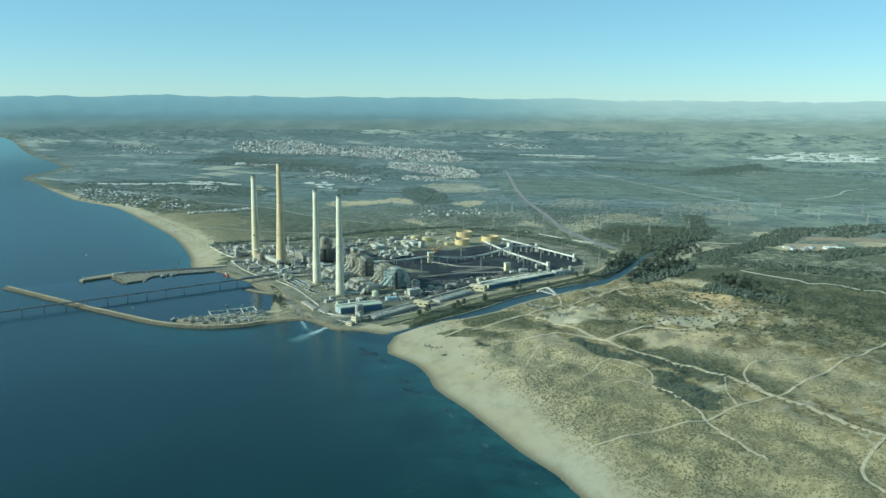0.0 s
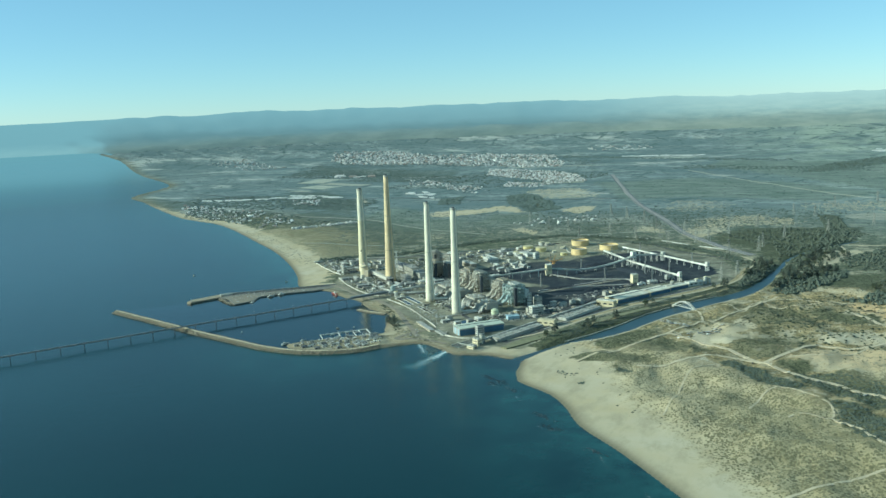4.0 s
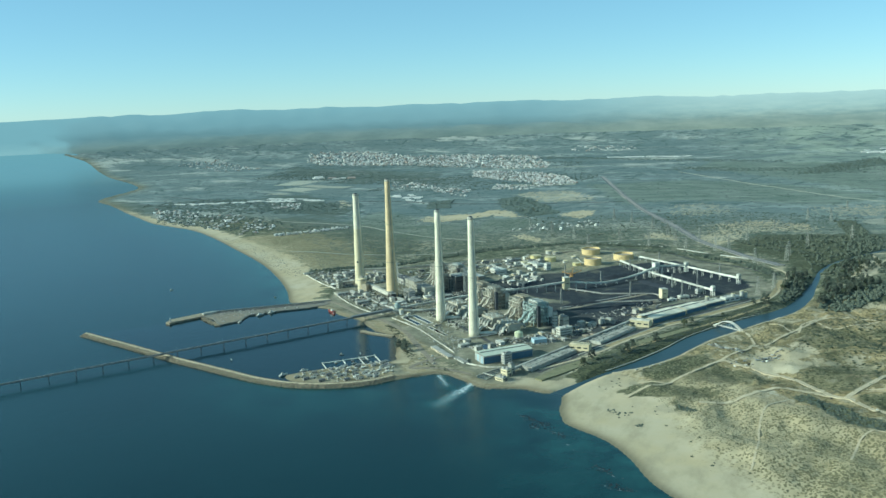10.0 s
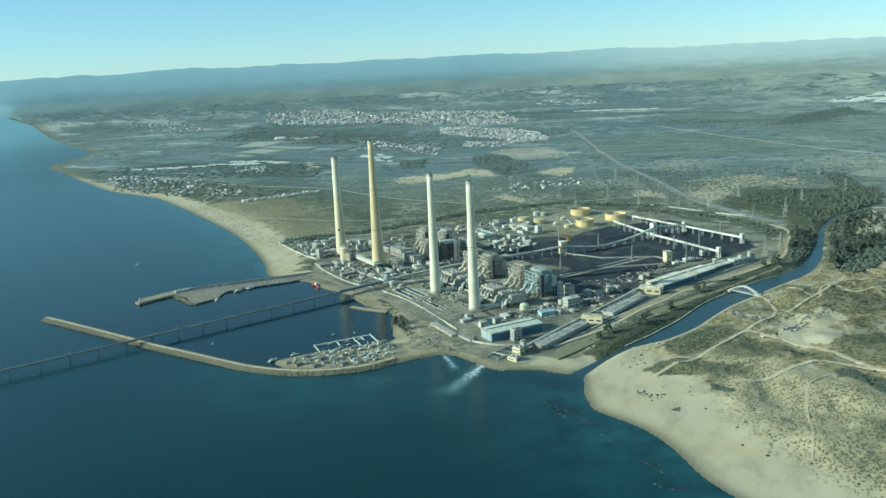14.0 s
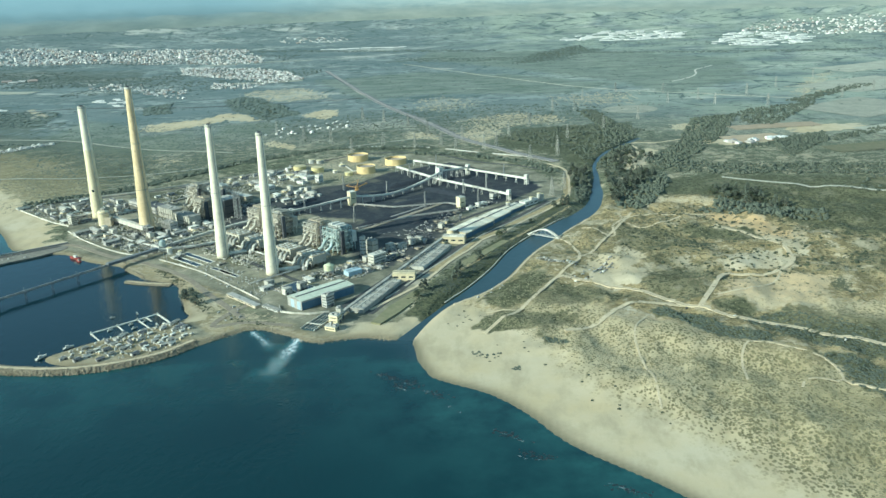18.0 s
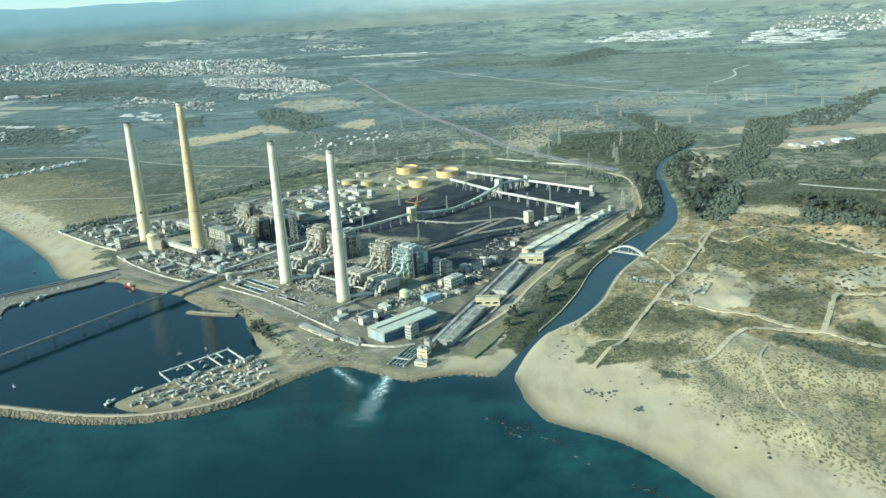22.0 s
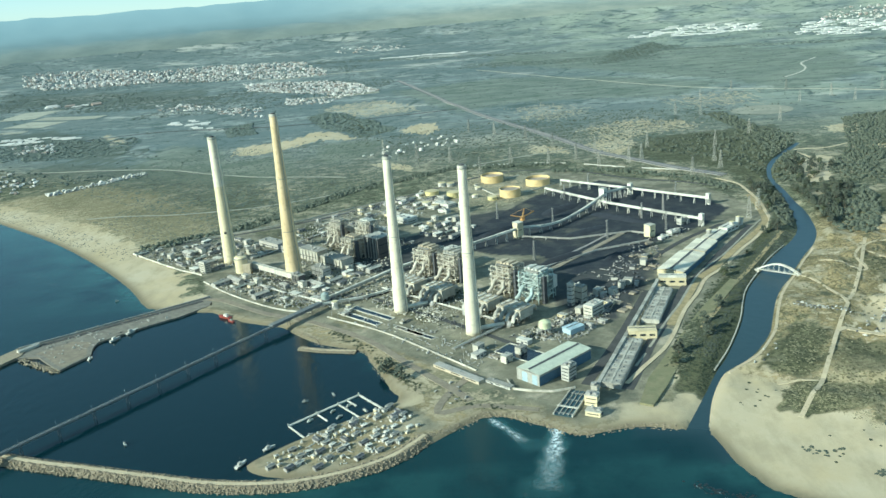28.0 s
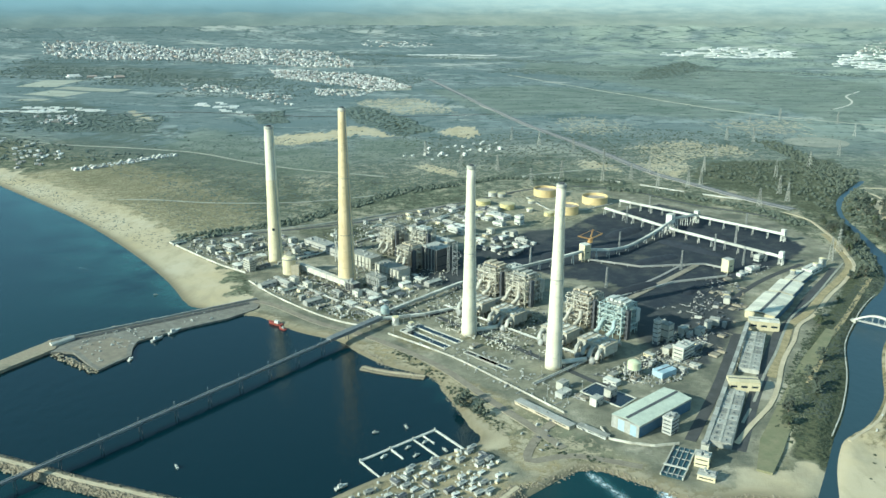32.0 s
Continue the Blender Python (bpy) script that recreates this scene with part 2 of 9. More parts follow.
                vs.append((x + r * math.cos(g), y + r * math.sin(g), z + rz * (h + rnd.uniform(-0.1, 0.1))))
        vs.append((x + rnd.uniform(-0.2, 0.2) * rx, y + rnd.uniform(-0.2, 0.2) * rx, z + rz))
        for k in (0, 1):
            fs += [(k * n + i, k * n + (i + 1) % n, (k + 1) * n + (i + 1) % n, (k + 1) * n + i) for i in range(n)]
        fs += [(2 * n + i, 2 * n + (i + 1) % n, 3 * n) for i in range(n)]
        return self.add(vs, fs)

    def mesh(self, name, mat):
        me = bpy.data.meshes.new(name)
        me.from_pydata([(a * K, b * K, c * K) for a, b, c in self.v], [], self.f)
        me.materials.append(mat)
        me.update()
        return me


def thing(name, x=0, y=0, z=0, turn=0.0, label="", category="", group="", kind=""):
    """An Empty at a thing's base."""
    ob = new(name)
    ob.empty_display_size = 0.5
    ob.matrix_basis = pose(x * K, y * K, z * K, 0, 0, turn)
    return tagged(ob, label, category, group, kind)


def part(name, geo, material, parent=None, label="", smooth=False):
    """One mesh object under a thing, or a thing of its own when it has no parent."""
    me = geo if isinstance(geo, bpy.types.Mesh) else geo.mesh(name, material)
    if smooth:
        me.shade_smooth()
    ob = new(name, me)
    ob.parent = parent
    return tagged(ob, label)


def at(x, y, z=0, turn=0.0):
    return pose(x * K, y * K, z * K, 0, 0, turn)


def smooth_line(pts, step):
    """A Catmull-Rom line through the corners of a plan, in steps of about that length."""
    p = [np.array(q, float) for q in pts]
    p = [2 * p[0] - p[1], *p, 2 * p[-1] - p[-2]]
    out = []
    for a, b, c, d in zip(p, p[1:], p[2:], p[3:]):
        n = max(1, int(np.linalg.norm(c - b) / step))
        for i in range(n):
            t = i / n
            out.append(0.5 * (2 * b + (c - a) * t + (2 * a - 5 * b + 4 * c - d) * t * t + (3 * b - a - 3 * c + d) * t**3))
    out.append(p[-2])
    return np.array(out)


# ---- lie of the land ----
COAST_NORTH = [(-7900, 8200), (-6900, 6900), (-6198, 6305), (-5767, 6181), (-5521, 6079), (-4981, 5631), (-4538, 5278), (-4070, 4903), (-3750, 4600), (-3600, 4297), (-3536, 4104), (-3400, 3830), (-3115, 3611), (-2801, 3345), (-2561, 3152), (-2334, 2973), (-2140, 2868), (-1970, 2780), (-1766, 2618), (-1476, 2352), (-1240, 2128), (-1058, 1922), (-930, 1755), (-856, 1640), (-790, 1610)]
COAST_PORT = [(-734, 1598), (-668, 1543), (-597, 1506), (-568, 1470), (-524, 1428), (-462, 1394), (-446, 1355), (-423, 1298), (-411, 1262), (-398, 1238), (-420, 1216), (-487, 1172), (-540, 1128), (-562, 1102), (-545, 1082), (-500, 1070), (-440, 1076), (-390, 1100), (-356, 1124), (-333, 1146), (-300, 1174), (-280, 1178), (-229, 1147), (-190, 1120), (-156, 1126), (-118, 1130), (-83, 1119)]
COAST_SOUTH = [(-52, 1108), (-46, 1080), (-40, 1040), (-24, 995), (4, 973), (48, 942), (88, 888), (125, 818), (189, 749), (240, 688), (318, 591), (369, 540), (412, 478), (520, 350), (700, 140), (900, -110), (1180, -420), (1600, -1000), (2700, -2600), (6000, -7000)]
RIVER = [(-66, 1106, 12), (-27, 1191, 5), (5, 1250, 5), (24, 1272, 9), (46, 1298, 15), (85, 1362, 20), (111, 1420, 20), (140, 1490, 22), (165, 1537, 23), (190, 1575, 24), (222, 1628, 24), (264, 1690, 22), (300, 1738, 20), (335, 1802, 17), (356, 1866, 15), (374, 1940, 14), (388, 2020, 10), (404, 2100, 7), (432, 2260, 5), (500, 2420, 7), (640, 2620, 6)]
RIM, NEAR = 8700.0, 6800.0

land_line = np.vstack([smooth_line(COAST_NORTH, 40), smooth_line(COAST_PORT, 12), smooth_line(COAST_SOUTH, 25)])
land_ring = np.vstack([land_line, [(12000, -7000), (12000, 12000), (-7900, 12000)]])
river_line = smooth_line(RIVER, 15)


def line_distance(px, py, line):
    """Distance to a line, and the nearest place along it (0 to its number of corners)."""
    best, where = np.full(px.shape, 1e9), np.zeros(px.shape)
    for i, (a, b) in enumerate(zip(line[:-1], line[1:])):
        d = b[:2] - a[:2]
        t = np.clip(((px - a[0]) * d[0] + (py - a[1]) * d[1]) / max(d @ d, 1e-9), 0, 1)
        r = np.hypot(px - a[0] - t * d[0], py - a[1] - t * d[1])
        near = r < best
        best[near], where[near] = r[near], (i + t)[near]
    return best, where


def inside(px, py, ring):
    hit = np.zeros(px.shape, bool)
    for (x0, y0), (x1, y1) in zip(ring[:, :2], np.roll(ring[:, :2], -1, axis=0)):
        cross = (y0 > py) != (y1 > py)
        hit ^= cross & (px < (x1 - x0) * (py - y0) / (y1 - y0 + 1e-12) + x0)
    return hit


def step01(a, lo, hi):
    t = np.clip((a - lo) / (hi - lo), 0, 1)
    return t * t * (3 - 2 * t)


_rng = np.random.RandomState(5)
_waves = [(_rng.uniform(0, 2 * np.pi), _rng.uniform(0, 2 * np.pi), 2.0 ** (i / 4.0)) for i in range(24)]


def rough_field(px, py, size, first=0, count=10):
    """Smooth uneven numbers about 0, of that size in metres."""
    out = np.zeros(px.shape)
    for a, ph, k in _waves[first:first + count]:
        w = 2 * np.pi / size * k
        out += np.sin(w * (px * np.cos(a) + py * np.sin(a)) + ph + 1.7 * np.sin(w * 0.43 * (py * np.cos(a) - px * np.sin(a)) + ph * 2)) / k
    return out / 2.2


def bowl(px, py):
    """How far the far country rises, so that what lies many kilometres off keeps its height against the horizon."""
    r = np.hypot(px, py)
    u = np.clip(r - NEAR, 0, 2540)
    far = NEAR + u / (1 - u / 2550.0)
    return np.where(r > NEAR, 480 * (1 - r / np.maximum(far, r)), 0)


WORKS = np.array([(-800, 1780), (-1010, 1985), (-560, 2230), (-330, 2420), (-60, 2480), (250, 2200), (318, 1930), (200, 1712), (60, 1500), (-60, 1270), (-110, 1160), (-190, 1120), (-300, 1170), (-360, 1130), (-410, 1240), (-460, 1392), (-580, 1500), (-740, 1610)], float)
COAL_YARD = np.array([(-365, 1880), (-270, 2000), (-130, 2225), (40, 2330), (225, 2090), (250, 1990), (170, 1880), (60, 1800), (-30, 1690), (-130, 1640), (-165, 1760), (-250, 1790)], float)


def ground_height(px, py):
    px, py = np.asarray(px, float), np.asarray(py, float)
    d, _ = line_distance(px, py, land_line)
    d = np.where(inside(px, py, land_ring), d, -d)
    port = step01(py, 1040, 1100) * step01(-py, -1640, -1600) * step01(-px, 55, 75)
    beach = np.minimum(d * 0.03, 2.0) + np.clip(d - 70, 0, 80) * 0.03
    quay = np.clip(d * 0.6, -9, 3.0)
    z = np.where(d > 0, beach * (1 - port) + quay * port, np.maximum(d * (0.05 + 0.55 * port), -9))
    works = inside(px, py, WORKS)
    dunes = step01(d, 60, 160) * np.where(works, 0, 1)
    south = step01(px - 0.55 * (py - 1200), -120, 60) * step01(-py, -2050, -1800)
    z = z + dunes * (south * (4.5 * rough_field(px, py, 210) + 3.6 * rough_field(px, py, 64, 6, 8) + 2.5) + (1 - south) * (3 * rough_field(px, py, 900, 2, 6)))
    z = np.where((d > 3) & works, np.maximum(z, 3.0), z)
    rd, rw = line_distance(px, py, river_line)
    half = np.interp(rw, np.arange(len(river_line)), river_line[:, 2])
    bank = (rd - half) * 0.35
    z = np.where(rd < half + 22, np.minimum(z, np.maximum(bank, -4)), z)
    z = np.where(d > 0, np.maximum(z, np.where(rd < half + 22, -4, 0.4 * np.minimum(d, 4) / 4)), z)
    return z, d, rd - half, south, works


def grid_lines(lo, hi, step, far, growth):
    core = list(np.arange(lo, hi + step, step))
    s, up, down = step, [core[-1]], [core[0]]
    while up[-1] < far or down[-1] > -far:
        s = min(s * growth, 105)
        up.append(up[-1] + s), down.append(down[-1] - s)
    return np.array(sorted(set(down[1:] + core + up[1:])))


gx, gy = grid_lines(-1250, 820, 7, 9500, 1.03), grid_lines(150, 2560, 7, 9500, 1.03)
px, py = np.meshgrid(gx, gy)
gz, shore, bankside, south, works = ground_height(px, py)
far_out = np.hypot(px, py)
gz = gz + bowl(px, py)
gz = np.where(far_out > 5200, gz + np.where(shore > 0, step01(shore, 200, 1500) * step01(far_out, 5200, 7000) * step01(-far_out, -8450, -7600) * (6 * rough_field(px, py, 3000, 0, 5) + 4), 0), gz)
keep = far_out < RIM
number = -np.ones(px.shape, int)
rows_i, cols_i = px.shape
quad_keep = keep[:-1, :-1] & keep[1:, :-1] & keep[:-1, 1:] & keep[1:, 1:] & ((shore[:-1, :-1] > -400) | (far_out[:-1, :-1] < 1500))
used = np.zeros(px.shape, bool)
for a in (slice(None, -1), slice(1, None)):
    for b in (slice(None, -1), slice(1, None)):
        used[a, b] |= quad_keep
number[used] = np.arange(used.sum())
qi = np.argwhere(quad_keep)
faces = np.stack([number[qi[:, 0], qi[:, 1]], number[qi[:, 0], qi[:, 1] + 1], number[qi[:, 0] + 1, qi[:, 1] + 1], number[qi[:, 0] + 1, qi[:, 1]]], 1)
ground_mesh = bpy.data.meshes.new("ground")
ground_mesh.from_pydata((np.stack([px[used], py[used], gz[used]], 1) * K).tolist(), [], faces.tolist())
ground_mesh.shade_smooth()

# What the ground is made of, place by place.
ux, uy, ud = px[used], py[used], shore[used]
u_south, u_bank, u_works = south[used], bankside[used], works[used]
wob = rough_field(ux, uy, 150, 3, 12)
beach_wide = np.where(uy > 1500, np.interp(uy, [1600, 1900, 2300, 2700, 3300, 4500], [60, 112, 115, 85, 40, 25]), np.interp(uy, [400, 700, 900, 1150, 1300], [75, 110, 150, 190, 120]))
sand = step01(-(ud - beach_wide - 25 * wob), -20, 20)
dune_sand = u_south * (0.2 + 0.4 * step01(rough_field(ux, uy, 190, 5, 12), -0.4, 0.8) + 0.14 * step01(-ud, -340, -150))
for mx, my, ra, rb, turn, much in ((930, 2500, 150, 60, 10, 0.9), (1250, 2650, 160, 60, 10, 0.8), (520, 2330, 60, 110, -25, 0.7), (-1250, 2520, 200, 60, 40, 0.6)):
    c, s = math.cos(radians(turn)), math.sin(radians(turn))
    e = np.hypot((c * (ux - mx) + s * (uy - my)) / ra, (c * (uy - my) - s * (ux - mx)) / rb)
    dune_sand = np.maximum(dune_sand, much * step01(-(e + 0.35 * wob), -1.15, -0.75))


def plot(corners, soft=10.0, ragged=14.0):
    """How much a place lies inside a plan with an uneven edge."""
    ring = np.array(corners, float)
    e = line_distance(ux, uy, np.vstack([ring, ring[:1]]))[0]
    e = np.where(inside(ux, uy, ring), e, -e) + ragged * fray
    return step01(e, -soft, soft)


fray = rough_field(ux, uy, 60, 4, 14)
def bare(corners, much, soft, ragged):
    """Open sand or earth inside a plan."""
    dune_sand[:] = np.maximum(dune_sand, much * plot(corners, soft, ragged))


bare([(-1580, 2500), (-1544, 2640), (-1306, 2500), (-1079, 2346), (-960, 2174), (-975, 2093), (-1010, 1950), (-965, 1890), (-806, 1718), (-1100, 1900)], 0.42, 40, 60)
bare([(425, 1225), (515, 1245), (579, 1205), (658, 1180), (649, 1116), (555, 1144), (454, 1172)], 0.62, 10, 24)
bare([(256, 1366), (366, 1376), (312, 1280), (238, 1322)], 1.25, 3, 2)
bare([(218, 1353), (291, 1453), (352, 1493), (372, 1442), (329, 1389), (265, 1359)], 0.95, 8, 10)
bare([(552, 1640), (607, 1692), (605, 1625), (653, 1682), (646, 1593), (690, 1535), (640, 1405), (606, 1494)], 0.95, 6, 14)
bare([(500, 1425), (610, 1440), (600, 1351), (470, 1338)], 0.8, 10, 14)
bare([(457, 1310), (560, 1322), (640, 1280), (520, 1165), (425, 1212)], 0.68, 14, 20)
bare([(640, 1250), (800, 1180), (900, 1060), (760, 1010), (600, 1130)], 0.4, 30, 50)
bare([(20, 1261), (66, 1289), (104, 1262), (70, 1200), (33, 1150), (90, 1110), (190, 1120), (264, 1190), (316, 1180), (345, 1090), (440, 1000), (420, 800), (330, 600), (100, 800), (-60, 1040), (-54, 1110)], 0.55, 14, 10)
bare([(517, 2291), (621, 2440), (642, 2398), (536, 2166), (488, 2150)], 0.8, 8, 12)
bare([(790, 2821), (905, 2843), (865, 2690), (765, 2717)], 0.6, 10, 20)
bare([(430, 1880), (560, 1840), (700, 1790), (680, 1740), (540, 1780), (420, 1830)], 0.55, 12, 26)
bare([(-1101, 3253), (-993, 3309), (-906, 3324), (-857, 3475), (-774, 3481), (-673, 3306), (-562, 3280), (-687, 3239), (-792, 3270), (-886, 3151), (-983, 3068), (-1066, 3106)], 0.72, 16, 40)
bare([(-1774, 3590), (-1817, 3812), (-1797, 3914), (-1607, 3617), (-1602, 3486), (-1693, 3444)], 0.62, 20, 50)
bare([(-930, 4156), (-825, 4363), (-609, 4294), (-473, 4056), (-445, 3871), (-558, 3788), (-718, 3784), (-874, 3925)], 0.5, 30, 80)
bare([(-518, 3392), (-460, 3509), (-375, 3488), (-356, 3315), (-414, 3233), (-494, 3287)], 0.68, 14, 30)
bare([(-573, 2759), (-525, 2792), (-432, 2677), (-438, 2603), (-519, 2670)], 0.7, 8, 10)
bare([(-1209, 2680), (-1153, 2708), (-1046, 2615), (-1064, 2570), (-1162, 2586)], 0.6, 14, 40)
bare([(-935, 2575), (-817, 2562), (-745, 2490), (-798, 2460), (-914, 2518)], 0.6, 14, 40)
bare([(92, 3149), (298, 3240), (446, 3155), (490, 3054), (471, 2933), (290, 2895), (202, 2719), (148, 2567), (77, 2635), (93, 2937)], 0.52, 40, 110)
bare([(-83, 3734), (62, 3824), (251, 3608), (168, 3375), (-3, 3290), (-87, 3441)], 0.44, 40, 110)
bare([(476, 3653), (625, 3723), (836, 3761), (902, 3639), (793, 3343), (593, 3330), (500, 3422)], 0.46, 60, 160)
bare([(54, 2806), (199, 2867), (243, 2767), (147, 2622), (72, 2717)], 0.58, 14, 30)
bare([(-86, 2880), (6, 2816), (34, 2683), (-102, 2734)], 0.6, 14, 24)
bare([(389, 1356), (429, 1369), (451, 1321), (419, 1268), (380, 1252), (370, 1287)], 0.75, 8, 16)
bare([(547, 1673), (594, 1683), (616, 1640), (652, 1661), (659, 1559), (635, 1513), (611, 1586), (553, 1615)], 1.0, 5, 12)
bare([(343, 1505), (356, 1472), (350, 1416), (316, 1369), (277, 1382), (238, 1369), (235, 1389), (286, 1441)], 0.85, 6, 8)
bare([(1555, 3706), (1861, 4107), (2034, 4224), (1636, 3452), (1448, 3399)], 0.5, 40, 90)
sand = np.maximum(sand, dune_sand) * np.where(u_works & (ud > 60), 0.0, 1.0)
sand *= 1 - 0.8 * step01(np.hypot(ux, uy), 3800, 5200) * np.where(ud < 400, 1, 0)
wet = 0.75 * step01(-ud, -16, -1) + 0.25 * step01(-ud, -34, -8)
port_edge = step01(uy, 1040, 1100) * step01(-uy, -1640, -1600) * step01(-ux, 55, 75)
sand *= 1 - 0.85 * port_edge
shore_sand = np.maximum(port_edge * step01(-ud - 6 * wob, -14, -5) * step01(ud, 0, 3), np.maximum(plot([(-410, 1283), (-383, 1245), (-368, 1243), (-376, 1211), (-413, 1215)], 4, 4), 0.9 * plot([(-130, 1185), (-95, 1173), (-48, 1190), (-66, 1134), (-85, 1112), (-150, 1127)], 6, 5)))
apron = plot([(-580, 1500), (-540, 1500), (-357, 1322), (-290, 1250), (-215, 1175), (-290, 1172), (-340, 1150), (-400, 1240), (-430, 1330), (-460, 1392)], 6, 5)
yard = np.maximum(np.where(u_works & (ud > 2), 1.0, 0.0) * step01(ud, 2, 30), 0.4 * port_edge * np.where(ud > 0, 1, 0))
yard *= (1 - shore_sand) * (1 - 0.8 * apron)
sand = np.maximum(np.maximum(sand, shore_sand), np.maximum(0.47 * apron, 0.42 * port_edge * np.where(ud > 3, 1, 0)))
dry = np.maximum(u_south, np.maximum(apron, port_edge))
farm = plot([(-430, 2330), (-330, 2440), (-243, 2530), (-150, 2470), (-50, 2400), (-75, 2300), (-150, 2200), (-260, 2110), (-340, 2130), (-420, 2210)], 14, 22)
yard, sand = yard * (1 - 0.75 * farm), np.maximum(sand, 0.46 * farm)
ochre = np.zeros(ux.shape)
for much, corners in ((1.0, [(530, 1700), (600, 1700), (670, 1680), (690, 1550), (640, 1490), (590, 1570), (540, 1600)]), (0.55, [(370, 1400), (430, 1380), (480, 1330), (560, 1340), (640, 1280), (560, 1180), (430, 1220), (365, 1270)]), (0.5, [(240, 1150), (297, 1170), (400, 1060), (560, 900), (700, 760), (600, 700), (480, 860), (330, 1040), (260, 1090)])):
    ochre = np.maximum(ochre, much * plot(corners, 20, 30))
coal = np.where(inside(ux, uy, COAL_YARD), 1.0, 0.0) * (1 - 0.8 * farm)
# dark ground by boilers and chimneys: coal, with shade painted in as coal
for corners in ([(-224, 1730), (-174, 1554), (-150, 1462), (-95, 1432), (-22, 1549), (28, 1686), (13, 1786), (-113, 1759)], [(-510, 1754), (-537, 1954), (-459, 1943), (-362, 1973), (-291, 2085), (-211, 2116), (-160, 2040), (-212, 1932), (-346, 1770), (-428, 1718)]):
    coal = np.maximum(coal, 0.9 * plot(corners, 8, 10))
heath = plot([(300, 1020), (450, 985), (600, 860), (950, 640), (1000, 60), (640, 160), (500, 450), (380, 720), (310, 900)], 30, 40)
yard_green = np.zeros(ux.shape)
for corners in ([(-534, 1545), (-488, 1558), (-438, 1485), (-481, 1468)], [(-410, 1561), (-356, 1508), (-371, 1471), (-424, 1522)], [(-274, 1368), (-232, 1394), (-214, 1368), (-265, 1333)], [(-640, 1640), (-560, 1600), (-590, 1575), (-660, 1625)], [(-560, 2090), (-470, 2160), (-440, 2110), (-540, 2060)], [(-780, 2080), (-640, 2110), (-580, 2010), (-700, 1990)]):
    yard_green = np.maximum(yard_green, 0.75 * plot(corners, 6, 12))
yard = yard * (1 - yard_green)
tussock = np.maximum(plot([(90, 1205), (170, 1258), (250, 1195), (252, 1150), (330, 1130), (420, 1030), (560, 900), (700, 820), (900, 640), (900, 100), (640, 200), (520, 440), (340, 700), (250, 850), (200, 910), (150, 1010), (140, 1080), (115, 1130)], 22, 26), 0.8 * plot([(480, 1120), (620, 1080), (800, 900), (900, 1000), (760, 1180), (560, 1180)], 20, 26))
tussock = np.maximum(tussock, 0.75 * plot([(-1620, 2600), (-1300, 2330), (-1040, 2080), (-960, 2010), (-860, 2070), (-900, 2250), (-1150, 2560), (-1400, 2760)], 40, 60))
green = step01(rough_field(ux, uy, 700, 1, 9), -0.5, 0.7) * (1 - 0.8 * u_south)
left_bank = ux < np.interp(uy, river_line[:, 1], river_line[:, 0])
green = np.maximum(green, step01(-u_bank, -70, -10) * np.where(uy < 2700, 1, 0) * np.where(left_bank, 0.9, 0.25))
thick = np.zeros(ux.shape)


def overgrown(corners, much, soft, ragged):
    """Dense dark growth inside a plan, in place of sand."""
    k = much * plot(corners, soft, ragged)
    thick[:] = np.maximum(thick, k)
    green[:] = np.maximum(green, k)
    sand[:] = sand * (1 - 0.95 * k)


overgrown([(31, 1138), (67, 1197), (93, 1213), (152, 1185), (194, 1188), (194, 1151), (135, 1120), (70, 1116)], 0.78, 6, 12)
overgrown([(53, 1249), (98, 1319), (164, 1407), (179, 1341), (130, 1237), (93, 1213)], 0.75, 7, 14)
overgrown([(120, 1205), (150, 1262), (185, 1317), (222, 1299), (278, 1257), (300, 1235), (253, 1215), (191, 1205)], 0.62, 8, 22)
overgrown([(497, 1627), (539, 1582), (603, 1570), (608, 1518), (567, 1494), (501, 1539), (458, 1581)], 0.72, 10, 16)
overgrown([(399, 1198), (450, 1200), (463, 1178), (445, 1143), (403, 1173)], 0.8, 6, 10)
overgrown([(369, 1470), (421, 1460), (404, 1329), (369, 1254), (332, 1293), (345, 1340)], 0.42, 14, 26)
overgrown([(-3350, 3900), (-2700, 3560), (-2300, 3250), (-1760, 3050), (-1800, 2850), (-2100, 2960), (-2700, 3330), (-3200, 3720)], 0.55, 30, 90)
overgrown([(316, 1617), (408, 1638), (469, 1571), (477, 1484), (364, 1441), (327, 1510)], 0.5, 14, 26)
overgrown([(338, 1361), (460, 1396), (450, 1317), (396, 1219), (331, 1218), (314, 1265)], 0.55, 14, 24)
overgrown([(420, 1150), (520, 1165), (640, 1080), (760, 960), (720, 920), (600, 1010), (480, 1110)], 0.6, 12, 20)
overgrown([(-68, 1205), (-30, 1277), (64, 1500), (277, 1873), (312, 1874), (125, 1480), (34, 1290), (-32, 1184)], 0.95, 5, 8)
overgrown([(420, 1830), (535, 1874), (640, 1800), (700, 1690), (800, 1640), (1000, 1500), (1500, 1500), (1300, 1900), (946, 2000), (714, 2060), (560, 2060)], 0.75, 20, 30)
overgrown([(128, 1102), (152, 1090), (166, 1068), (150, 1066), (132, 1088)], 0.95, 3, 5)
overgrown([(303, 1184), (327, 1194), (365, 1156), (401, 1102), (448, 1068), (429, 1038), (390, 1058), (360, 1086), (336, 1132), (311, 1165)], 1, 6, 10)
overgrown([(473, 1000), (519, 988), (556, 945), (590, 905), (592, 830), (552, 824), (515, 862), (485, 930)], 1, 8, 14)
overgrown([(416, 1145), (492, 1155), (554, 1114), (592, 1058), (611, 1005), (604, 951), (559, 975), (504, 1016), (444, 1083)], 0.8, 10, 18)
